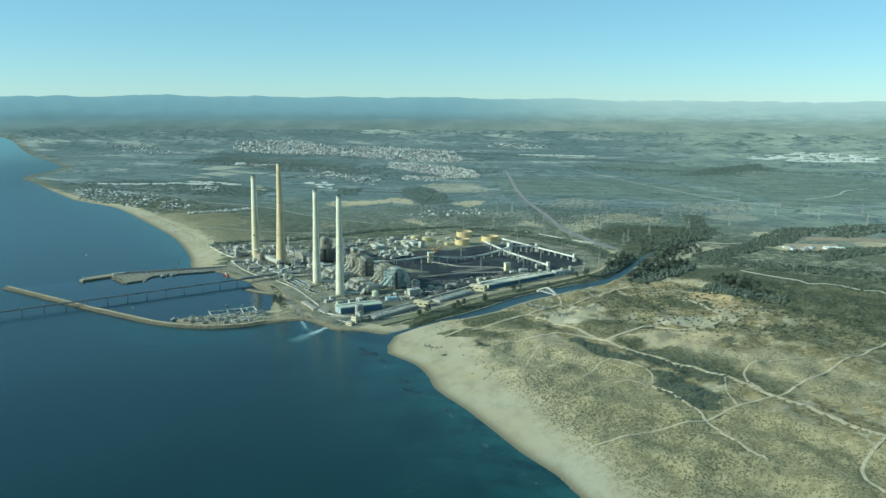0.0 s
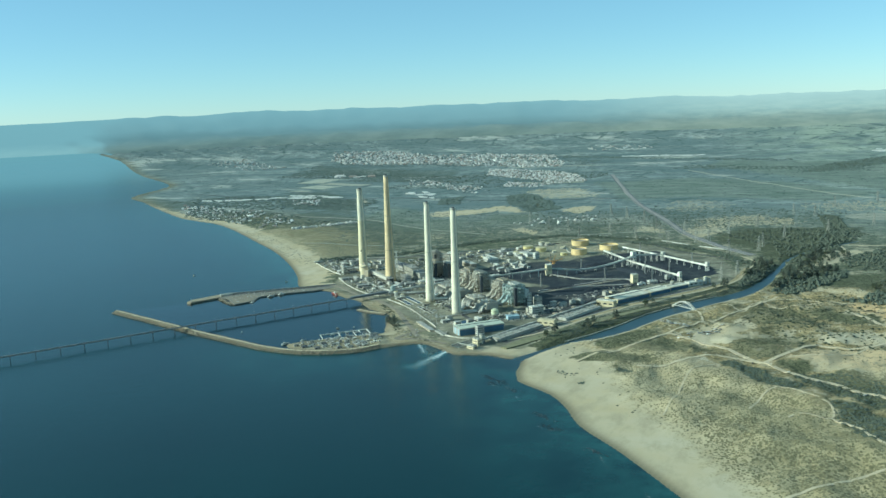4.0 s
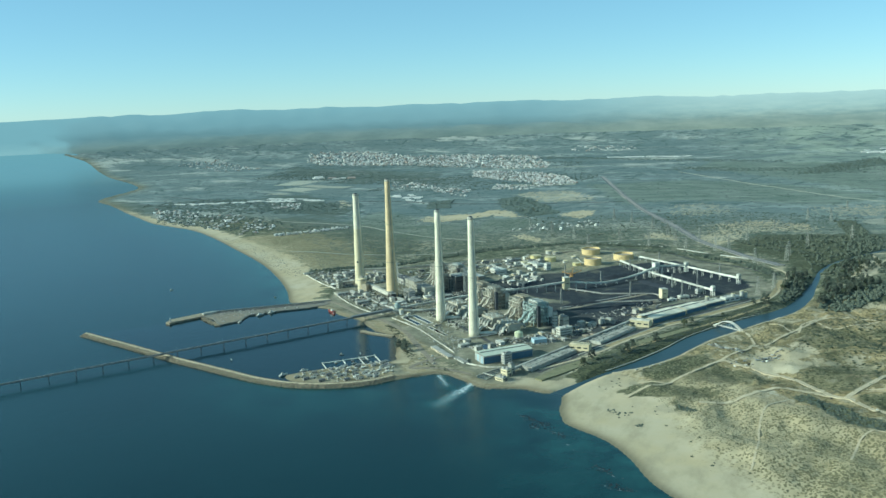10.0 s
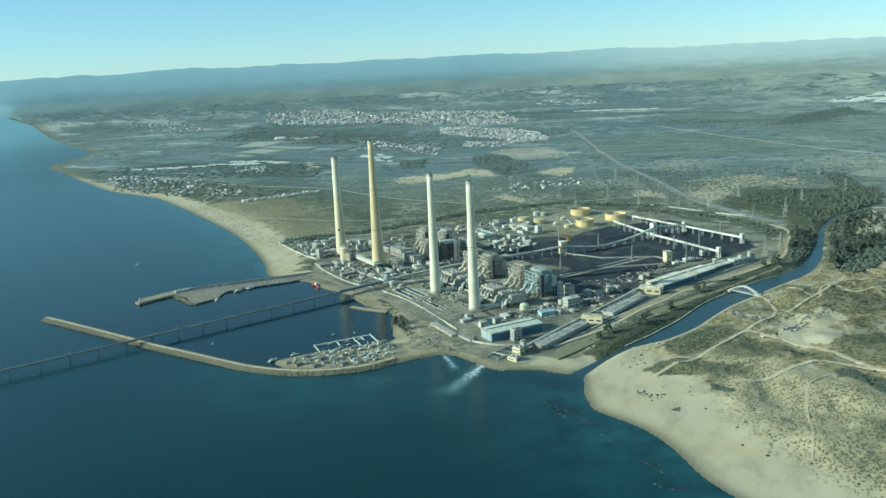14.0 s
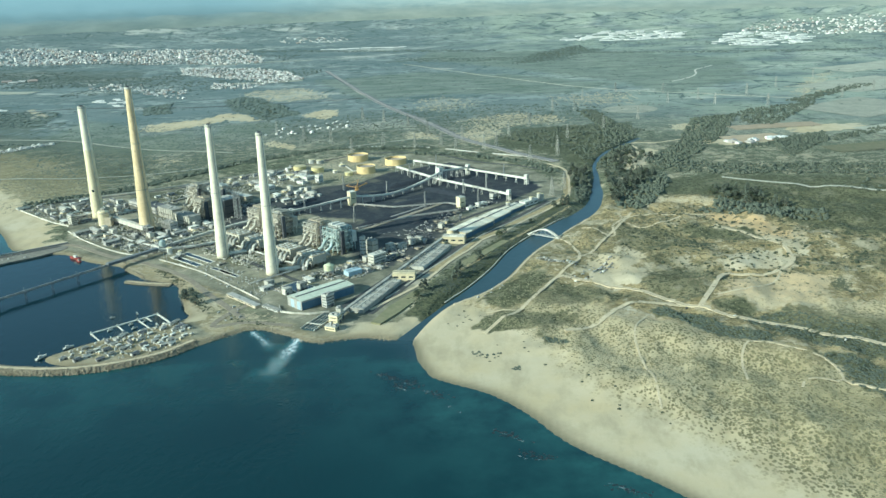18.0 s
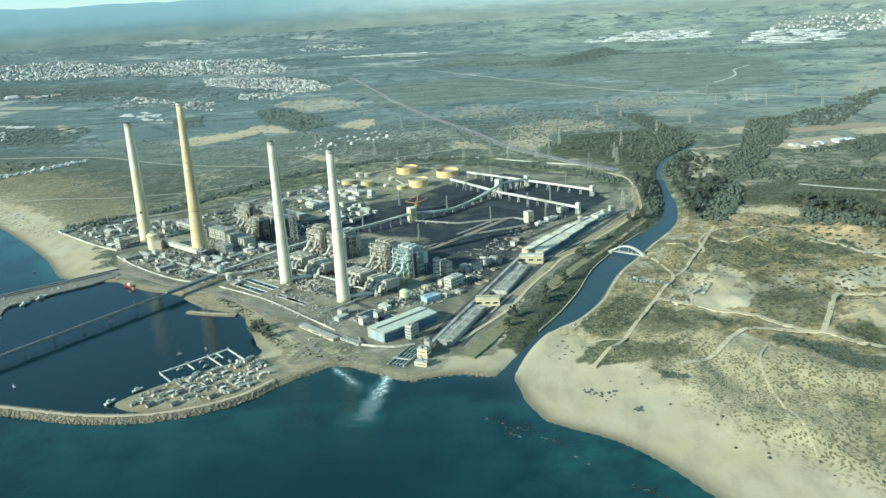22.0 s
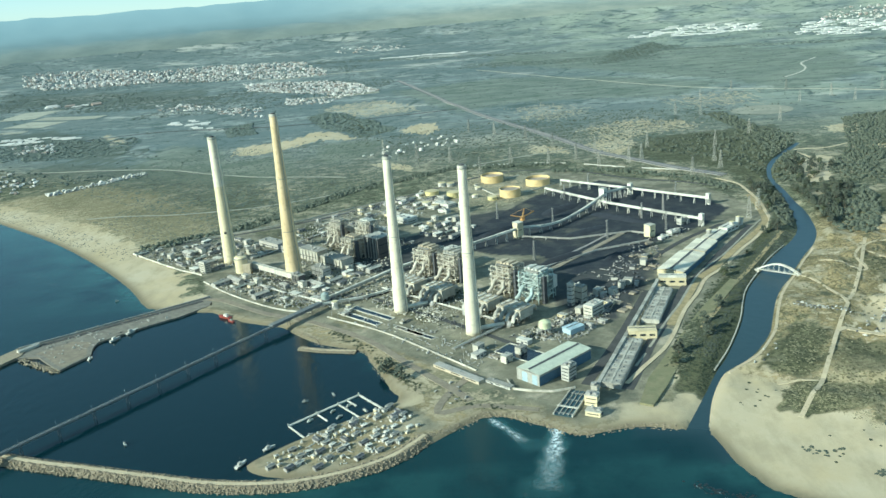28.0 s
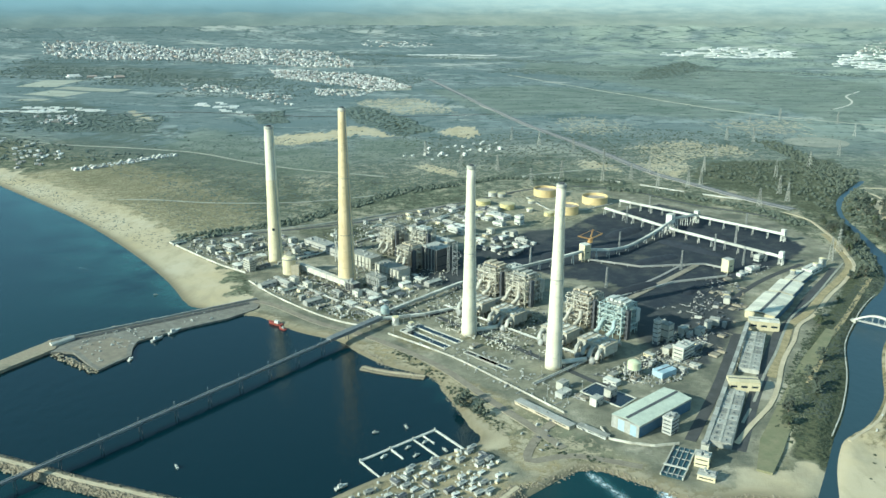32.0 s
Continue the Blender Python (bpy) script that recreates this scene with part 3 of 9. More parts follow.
overgrown([(-941, 3894), (-891, 4052), (-780, 3933), (-640, 3656), (-519, 3418), (-630, 3260), (-702, 3399), (-827, 3561)], 0.8, 20, 40)
overgrown([(-1261, 3744), (-1175, 3877), (-1085, 3558), (-1183, 3515)], 0.7, 20, 40)
overgrown([(-3579, 6355), (-2645, 6010), (-1808, 5679), (-1636, 5014), (-2063, 4903), (-3055, 5339)], 0.5, 60, 200)
overgrown([(499, 5218), (739, 5944), (1116, 6514), (1173, 5996), (675, 5266)], 0.7, 40, 90)
overgrown([(-2482, 4231), (-2094, 4126), (-1443, 3329), (-1468, 3069), (-1794, 3292), (-2090, 3473)], 0.55, 40, 120)
overgrown([(266, 2853), (555, 2897), (686, 2922), (600, 2564), (450, 2192), (357, 2165), (339, 2360), (207, 2521), (189, 2651)], 0.75, 16, 40)
overgrown([(-1766, 2845), (-1399, 2464), (-1143, 2232), (-946, 1986), (-890, 2129), (-768, 2349), (-880, 2690), (-1254, 2997), (-1766, 3294)], 0.5, 30, 75)
far_r, far_a = np.hypot(ux, uy), np.degrees(np.arctan2(-ux, uy))
slope = step01(far_r, 6300, 7900) * step01(far_a, 2, 16) * step01(rough_field(ux, uy, 1500, 2, 12), -0.9, 0.5)
thick[:] = np.maximum(thick, 0.3 * slope)
overgrown([(655, 1690), (720, 1560), (900, 1400), (1200, 1300), (1500, 1500), (1300, 1900), (900, 1900), (700, 1800)], 0.7, 20, 40)
overgrown([(700, 1300), (900, 1180), (1100, 1250), (1000, 1400), (760, 1480)], 0.5, 20, 50)
thick[:] = np.maximum(thick, yard_green)
plain = np.zeros(ux.shape)
for corners in ([(-1389, 3006), (-1373, 3432), (-1108, 3199), (-1038, 2982), (-868, 3044), (-768, 2640), (-883, 2588), (-1232, 2801)], [(-776, 3181), (-547, 3184), (-586, 2937), (-696, 2825), (-761, 2927)], [(-627, 4664), (-79, 4917), (430, 4645), (877, 4015), (586, 3716), (-39, 3885), (-284, 3701)], [(-70, 5862), (466, 4947), (904, 4124), (1016, 3625), (1543, 4051), (1793, 5067), (1173, 5996), (608, 6141), (22, 6400)]):
    plain = np.maximum(plain, plot(corners, 30, 60))
meadow = 0.6 * step01(ux + 0.1 * uy, 500, 1700) * step01(rough_field(ux, uy, 900, 2, 10), -0.9, 0.6)
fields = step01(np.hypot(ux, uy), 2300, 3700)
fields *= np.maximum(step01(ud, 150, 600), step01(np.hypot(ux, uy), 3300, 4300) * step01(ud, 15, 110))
for name, values in (("sand", sand), ("wet", wet), ("yard", yard), ("coal", coal), ("green", green), ("fields", fields), ("dry", dry), ("meadow", meadow), ("tussock", tussock), ("thick", thick), ("plain", plain), ("heath", heath), ("ochre", ochre)):
    ground_mesh.attributes.new(name, "FLOAT", "POINT").data.foreach_set("value", np.ascontiguousarray(values, np.float32))


def ground_material():
    m, nt, links, p = nodes_of("open_ground")
    pos = nt.new("ShaderNodeNewGeometry").outputs["Position"]

    def mask(name):
        a = nt.new("ShaderNodeAttribute")
        a.attribute_name = name
        return a.outputs["Fac"]

    broad = noise_node(nt, links, pos, 1 / (160 * K), 8.0, 0.65)
    mid = noise_node(nt, links, pos, 1 / (30 * K), 6.0, 0.65)
    fine = noise_node(nt, links, pos, 1 / (7 * K), 6.0, 0.72)
    tuft = nt.new("ShaderNodeTexVoronoi")
    scrub = blend(nt, links, ramp(nt, links, mid, 0.46, 0.55), (0.3, 0.28, 0.195), (0.125, 0.13, 0.088))
    scrub = blend(nt, links, ramp(nt, links, fine, 0.5, 0.57), scrub, (0.072, 0.08, 0.05))
    arid = blend(nt, links, ramp(nt, links, mid, 0.42, 0.58), (0.41, 0.315, 0.165), (0.23, 0.182, 0.093))
    arid = blend(nt, links, ramp(nt, links, fine, 0.49, 0.58), arid, (0.125, 0.106, 0.053))
    scrub = blend(nt, links, mask("dry"), scrub, arid)
    lush = blend(nt, links, ramp(nt, links, mid, 0.45, 0.56), (0.2, 0.2, 0.13), (0.1, 0.11, 0.07))
    lush = blend(nt, links, ramp(nt, links, fine, 0.5, 0.57), lush, (0.055, 0.062, 0.038))
    col = blend(nt, links, mask("green"), scrub, lush)
    bare = noise_node(nt, links, pos, 1 / (75 * K), 9.0, 0.72)
    col = blend(nt, links, ramp(nt, links, bare, 0.54, 0.62), col, (0.36, 0.315, 0.215))
    col = blend(nt, links, ramp(nt, links, bare, 0.45, 0.38), col, (0.098, 0.102, 0.066))
    # fields: patches of one crop each
    cells = nt.new("ShaderNodeTexVoronoi")
    cells.distance, cells.inputs["Scale"].default_value = "CHEBYCHEV", 1 / (300 * K)
    turned = nt.new("ShaderNodeMapping")
    turned.inputs["Rotation"].default_value, turned.inputs["Scale"].default_value = (0, 0, 0.35), (0.6, 1.2, 1)
    links.new(pos, turned.inputs["Vector"])
    links.new(turned.outputs[0], cells.inputs["Vector"])
    sep = nt.new("ShaderNodeSeparateColor")
    links.new(cells.outputs["Color"], sep.inputs[0])
    # distance haze is put into the crops' colours: paler and greyer
    crop = blend(nt, links, sep.outputs[0], (0.2, 0.225, 0.195), (0.35, 0.35, 0.285))
    crop = blend(nt, links, ramp(nt, links, sep.outputs[1], 0.62, 0.64), crop, (0.2, 0.22, 0.185))
    crop = blend(nt, links, ramp(nt, links, mid, 0.52, 0.72), crop, (0.16, 0.182, 0.155))
    coarse = noise_node(nt, links, pos, 1 / (90 * K), 9.0, 0.75)
    crop = blend(nt, links, ramp(nt, links, coarse, 0.42, 0.58), crop, (0.16, 0.178, 0.15))
    crop = blend(nt, links, ramp(nt, links, coarse, 0.6, 0.72), crop, (0.42, 0.39, 0.3))
    parish = noise_node(nt, links, pos, 1 / (420 * K), 6.0, 0.62, stretch=(0.6, 1.2, 1.0))
    crop = blend(nt, links, ramp(nt, links, parish, 0.5, 0.6), crop, (0.16, 0.185, 0.16))
    crop = blend(nt, links, ramp(nt, links, parish, 0.42, 0.36), crop, (0.43, 0.4, 0.31))
    crop = blend(nt, links, mask("meadow"), crop, (0.42, 0.42, 0.28))
    # rows of trees and ditches between the fields
    hedge = nt.new("ShaderNodeTexVoronoi")
    hedge.feature, hedge.inputs["Scale"].default_value = "DISTANCE_TO_EDGE", 1 / (210 * K)
    wavy = nt.new("ShaderNodeMapping")
    wavy.inputs["Rotation"].default_value, wavy.inputs["Scale"].default_value = (0, 0, 0.5), (0.62, 1.0, 0)
    links.new(pos, wavy.inputs["Vector"])
    links.new(wavy.outputs[0], hedge.inputs["Vector"])
    row = nt.new("ShaderNodeMath")
    row.operation = "MULTIPLY"
    links.new(ramp(nt, links, hedge.outputs["Distance"], 0.045, 0.02), row.inputs[0])
    links.new(ramp(nt, links, coarse, 0.42, 0.56), row.inputs[1])
    crop = blend(nt, links, row.outputs[0], crop, (0.1, 0.125, 0.105))
    copse = noise_node(nt, links, pos, 1 / (55 * K), 7.0, 0.7, stretch=(0.7, 1.2, 1.0))
    crop = blend(nt, links, ramp(nt, links, copse, 0.58, 0.63), crop, (0.1, 0.122, 0.1))
    crop = blend(nt, links, ramp(nt, links, copse, 0.36, 0.32), crop, (0.4, 0.385, 0.31))
    sward = blend(nt, links, ramp(nt, links, noise_node(nt, links, pos, 1 / (130 * K), 5.0, 0.6, stretch=(0.5, 1.4, 1.0)), 0.35, 0.7), (0.14, 0.162, 0.112), (0.275, 0.272, 0.2))
    sward = blend(nt, links, ramp(nt, links, coarse, 0.54, 0.64), sward, (0.11, 0.13, 0.092))
    sward = blend(nt, links, ramp(nt, links, copse, 0.38, 0.32), sward, (0.36, 0.33, 0.24))
    sward = blend(nt, links, ramp(nt, links, copse, 0.6, 0.64), sward, (0.085, 0.105, 0.075))
    level = nt.new("ShaderNodeMath")
    level.operation, level.inputs[1].default_value = "MULTIPLY", 0.8
    links.new(mask("plain"), level.inputs[0])
    crop = blend(nt, links, level.outputs[0], crop, sward)
    col = blend(nt, links, level.outputs[0], col, sward)
    crop = blend(nt, links, ramp(nt, links, mask("thick"), 0.2, 0.9), crop, blend(nt, links, ramp(nt, links, coarse, 0.4, 0.6), (0.15, 0.175, 0.15), (0.085, 0.108, 0.095)))
    # painted haze: less red, more blue over the far fields
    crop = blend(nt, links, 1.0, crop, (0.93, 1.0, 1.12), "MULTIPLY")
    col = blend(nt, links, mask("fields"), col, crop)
    drift = noise_node(nt, links, pos, 1 / (34 * K), 8.0, 0.68, stretch=(1.0, 0.5, 1.0))
    sandy = blend(nt, links, ramp(nt, links, broad, 0.3, 0.7), (0.52, 0.455, 0.33), (0.475, 0.38, 0.225))
    sandy = blend(nt, links, mask("ochre"), sandy, (0.55, 0.385, 0.2))
    sandy = blend(nt, links, ramp(nt, links, drift, 0.47, 0.66), sandy, (0.4, 0.335, 0.22))
    sandy = blend(nt, links, ramp(nt, links, fine, 0.66, 0.9), sandy, (0.37, 0.31, 0.2))
    # tufts of dune grass and low bushes, each one dark on the sand
    warp = nt.new("ShaderNodeTexNoise")
    warp.inputs["Scale"].default_value, warp.inputs["Detail"].default_value = 1 / (3 * K), 3.0
    links.new(pos, warp.inputs["Vector"])
    bent = nt.new("ShaderNodeVectorMath")
    bent.operation, bent.inputs[2].default_value = "MULTIPLY_ADD", (0, 0, 0)
    bent.inputs[1].default_value = (2.0 * K, 2.0 * K, 0)
    links.new(warp.outputs["Color"], bent.inputs[0])
    links.new(pos, bent.inputs[2])
    flat = nt.new("ShaderNodeVectorMath")
    flat.operation, flat.inputs[1].default_value = "MULTIPLY", (1, 0.75, 0)
    links.new(bent.outputs[0], flat.inputs[0])
    tuft.inputs["Scale"].default_value = 1 / (3.9 * K)
    links.new(flat.outputs[0], tuft.inputs["Vector"])
    gaps = nt.new("ShaderNodeMath")
    gaps.operation, gaps.inputs[1].default_value = "MULTIPLY_ADD", 0.9
    links.new(broad, gaps.inputs[0])
    gaps.inputs[2].default_value = -0.04
    lack = nt.new("ShaderNodeMath")
    lack.operation = "SUBTRACT"
    links.new(gaps.outputs[0], lack.inputs[0])
    links.new(tuft.outputs["Distance"], lack.inputs[1])
    tufts = nt.new("ShaderNodeMath")
    tufts.operation = "MULTIPLY"
    links.new(ramp(nt, links, lack.outputs[0], -0.1, 0.06), tufts.inputs[0])
    links.new(mask("tussock"), tufts.inputs[1])
    # the sand gives way to scrub in an uneven edge
    k = nt.new("ShaderNodeMath")
    k.operation = "ADD"
    links.new(mask("sand"), k.inputs[0])
    j = nt.new("ShaderNodeMath")
    j.operation, j.inputs[1].default_value, j.inputs[2].default_value = "MULTIPLY_ADD", 0.7, -0.55
    links.new(mid, j.inputs[0])
    speck = nt.new("ShaderNodeMath")
    speck.operation, speck.inputs[1].default_value = "MULTIPLY_ADD", 1.3
    links.new(fine, speck.inputs[0])
    j.inputs[2].default_value = -1.0
    links.new(j.outputs[0], speck.inputs[2])
    links.new(speck.outputs[0], k.inputs[1])
    col = blend(nt, links, ramp(nt, links, k.outputs[0], 0.42, 0.58), col, sandy)
    knoll = blend(nt, links, ramp(nt, links, mid, 0.4, 0.62), (0.5, 0.415, 0.255), (0.4, 0.325, 0.187))
    knoll = blend(nt, links, mask("heath"), knoll, blend(nt, links, ramp(nt, links, mid, 0.4, 0.6), (0.45, 0.37, 0.21), (0.28, 0.238, 0.13)))
    dune_cover = nt.new("ShaderNodeMath")
    dune_cover.operation, dune_cover.inputs[1].default_value = "MULTIPLY", 0.8
    links.new(mask("tussock"), dune_cover.inputs[0])
    col = blend(nt, links, dune_cover.outputs[0], col, knoll)
    col = blend(nt, links, tufts.outputs[0], col, blend(nt, links, ramp(nt, links, fine, 0.42, 0.6), (0.215, 0.185, 0.1), (0.13, 0.116, 0.064)))
    lushness = nt.new("ShaderNodeMath")
    lushness.operation, lushness.inputs[1].default_value = "MULTIPLY", 0.9
    links.new(ramp(nt, links, mask("thick"), 0.3, 0.9), lushness.inputs[0])
    col = blend(nt, links, lushness.outputs[0], col, blend(nt, links, ramp(nt, links, fine, 0.42, 0.58), (0.12, 0.12, 0.065), (0.05, 0.056, 0.034)))
    paved = blend(nt, links, ramp(nt, links, mid, 0.35, 0.65), (0.3, 0.275, 0.195), (0.18, 0.17, 0.122))
    worn = noise_node(nt, links, pos, 1 / (70 * K), 7.0, 0.65)
    paved = blend(nt, links, ramp(nt, links, worn, 0.5, 0.62), paved, (0.135, 0.132, 0.098))
    paved = blend(nt, links, ramp(nt, links, worn, 0.44, 0.36), paved, (0.4, 0.355, 0.265))
    paved = blend(nt, links, ramp(nt, links, fine, 0.55, 0.8), paved, (0.11, 0.104, 0.085))
    col = blend(nt, links, mask("yard"), col, paved)
    # coal dust, lifted and blued with painted haze
    hazed_dust = blend(nt, links, ramp(nt, links, mid, 0.45, 0.75), (0.038, 0.044, 0.052), (0.078, 0.08, 0.078))
    hazed_dust = blend(nt, links, ramp(nt, links, worn, 0.56, 0.68), hazed_dust, (0.12, 0.116, 0.092))
    col = blend(nt, links, mask("coal"), col, hazed_dust)
    col = blend(nt, links, mask("wet"), col, (0.2, 0.17, 0.11))
    links.new(col, p.inputs["Base Color"])
    p.inputs["Roughness"].default_value = 0.95
    p.inputs["Specular IOR Level"].default_value = 0.1
    bp = nt.new("ShaderNodeBump")
    bp.inputs["Strength"].default_value, bp.inputs["Distance"].default_value = 0.4, 1.4
    calm = nt.new("ShaderNodeMapRange")
    calm.inputs["To Min"].default_value, calm.inputs["To Max"].default_value = 0.7, 0.16
    links.new(mask("sand"), calm.inputs["Value"])
    links.new(calm.outputs[0], bp.inputs["Strength"])
    links.new(fine, bp.inputs["Height"])
    links.new(bp.outputs[0], p.inputs["Normal"])
    return m


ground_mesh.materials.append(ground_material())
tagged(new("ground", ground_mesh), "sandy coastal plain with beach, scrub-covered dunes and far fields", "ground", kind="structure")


def sea_material():
    m, nt, links, p = nodes_of("sea_water")
    pos = nt.new("ShaderNodeNewGeometry").outputs["Position"]
    broad = noise_node(nt, links, pos, 1 / (420 * K), 4.0, 0.5)
    near = nt.new("ShaderNodeAttribute")
    near.attribute_name = "shallow"
    col = blend(nt, links, ramp(nt, links, broad, 0.35, 0.65), (0.003, 0.022, 0.027), (0.005, 0.03, 0.034))
    shoal = noise_node(nt, links, pos, 1 / (85 * K), 6.0, 0.62)
    patchy = nt.new("ShaderNodeMath")
    patchy.operation = "MULTIPLY"
    links.new(ramp(nt, links, shoal, 0.36, 0.6), patchy.inputs[0])
    links.new(near.outputs["Fac"], patchy.inputs[1])
    col = blend(nt, links, patchy.outputs[0], col, (0.026, 0.085, 0.082))
    quiet = nt.new("ShaderNodeAttribute")
    quiet.attribute_name = "harbour"
    col = blend(nt, links, quiet.outputs["Fac"], col, (0.0025, 0.016, 0.022))
    inland = nt.new("ShaderNodeAttribute")
    inland.attribute_name = "stream"
    # river base lightened and blued: part of the sky's reflection is painted in
    col = blend(nt, links, inland.outputs["Fac"], col, (0.03, 0.056, 0.066))
    links.new(col, p.inputs["Base Color"])
    p.inputs["Roughness"].default_value, p.inputs["IOR"].default_value = 0.12, 1.33
    p.inputs["Specular IOR Level"].default_value = 0.42
    swell = noise_node(nt, links, pos, 1 / (14 * K), 5.0, 0.6, stretch=(1.0, 0.6, 1.0))
    bp = nt.new("ShaderNodeBump")
    rr = nt.new("ShaderNodeMapRange")
    rr.inputs["To Min"].default_value, rr.inputs["To Max"].default_value = 0.12, 0.32
    links.new(inland.outputs["Fac"], rr.inputs["Value"])
    ruffled = nt.new("ShaderNodeMath")
    ruffled.operation, ruffled.inputs[1].default_value = "MULTIPLY_ADD", -0.1
    links.new(quiet.outputs["Fac"], ruffled.inputs[0])
    ruffled.inputs[2].default_value = 0.22
    both = nt.new("ShaderNodeMath")
    both.operation = "MAXIMUM"
    links.new(ruffled.outputs[0], both.inputs[0])
    links.new(rr.outputs[0], both.inputs[1])
    links.new(both.outputs[0], p.inputs["Roughness"])
    bp.inputs["Strength"].default_value, bp.inputs["Distance"].default_value = 0.5, 0.5
    links.new(swell, bp.inputs["Height"])
    links.new(bp.outputs[0], p.inputs["Normal"])
    return m


wx, wy = grid_lines(-1300, 700, 20, 9500, 1.09), grid_lines(200, 2400, 20, 9500, 1.09)
sx, sy = np.meshgrid(wx, wy)
sd = line_distance(sx, sy, land_line)[0]
sd = np.where(inside(sx, sy, land_ring), sd, -sd)
srd = line_distance(sx, sy, river_line)[0]
s_r = np.hypot(sx, sy)
s_keep = (sd < 260) | (srd < 260)
s_quad = s_keep[:-1, :-1] & s_keep[1:, :-1] & s_keep[:-1, 1:] & s_keep[1:, 1:]
s_quad &= np.minimum(np.minimum(s_r[:-1, :-1], s_r[1:, :-1]), np.minimum(s_r[:-1, 1:], s_r[1:, 1:])) < 8620
s_in = np.minimum(1, 8620 / np.maximum(s_r, 1))
sx, sy = sx * s_in, sy * s_in
s_used = np.zeros(sx.shape, bool)
for a in (slice(None, -1), slice(1, None)):
    for b in (slice(None, -1), slice(1, None)):
        s_used[a, b] |= s_quad
s_no = -np.ones(sx.shape, int)
s_no[s_used] = np.arange(s_used.sum())
si = np.argwhere(s_quad)
sea_mesh = bpy.data.meshes.new("sea")
sea_z = np.where(sd < 0, bowl(sx, sy), 0)
sea_mesh.from_pydata((np.stack([sx[s_used], sy[s_used], sea_z[s_used]], 1) * K).tolist(), [], np.stack([s_no[si[:, 0], si[:, 1]], s_no[si[:, 0], si[:, 1] + 1], s_no[si[:, 0] + 1, si[:, 1] + 1], s_no[si[:, 0] + 1, si[:, 1]]], 1).tolist())
sea_mesh.shade_smooth()
shallow = (0.55 * step01(sd[s_used], -60, 5) + 0.42 * step01(sd[s_used], -260, -40)) * np.where((sy[s_used] > 1060) & (sy[s_used] < 1640), 0.15, 1.0) * np.where((sd[s_used] > 15) | (srd[s_used] < 60), 0.1, 1.0)
shallow *= 1 + 0.45 * step01(sy[s_used], 1640, 1760) * step01(-sy[s_used], -3600, -2600)
shallow = np.maximum(shallow, 0.75 * np.exp(-((sx[s_used] - 5) ** 2 + (sy[s_used] - 895) ** 2) / 75.0**2))
basin = np.array([(-764, 1640), (-1000, 1480), (-1040, 1380), (-1160, 1280), (-860, 1150), (-600, 1070), (-400, 1090), (-380, 1250), (-560, 1500)], float)
harbour = np.where(inside(sx[s_used], sy[s_used], basin), 1.0, 0.0)
stream = np.where(srd[s_used] < 70, step01(sd[s_used], -30, 20), 0.0)
sea_mesh.attributes.new("stream", "FLOAT", "POINT").data.foreach_set("value", np.ascontiguousarray(stream, np.float32))
sea_mesh.attributes.new("harbour", "FLOAT", "POINT").data.foreach_set("value", np.ascontiguousarray(harbour, np.float32))
sea_mesh.attributes.new("shallow", "FLOAT", "POINT").data.foreach_set("value", np.ascontiguousarray(shallow, np.float32))
sea_mesh.materials.append(sea_material())
tagged(new("water", sea_mesh), "calm blue-green sea and river mouth", "sea", kind="structure")


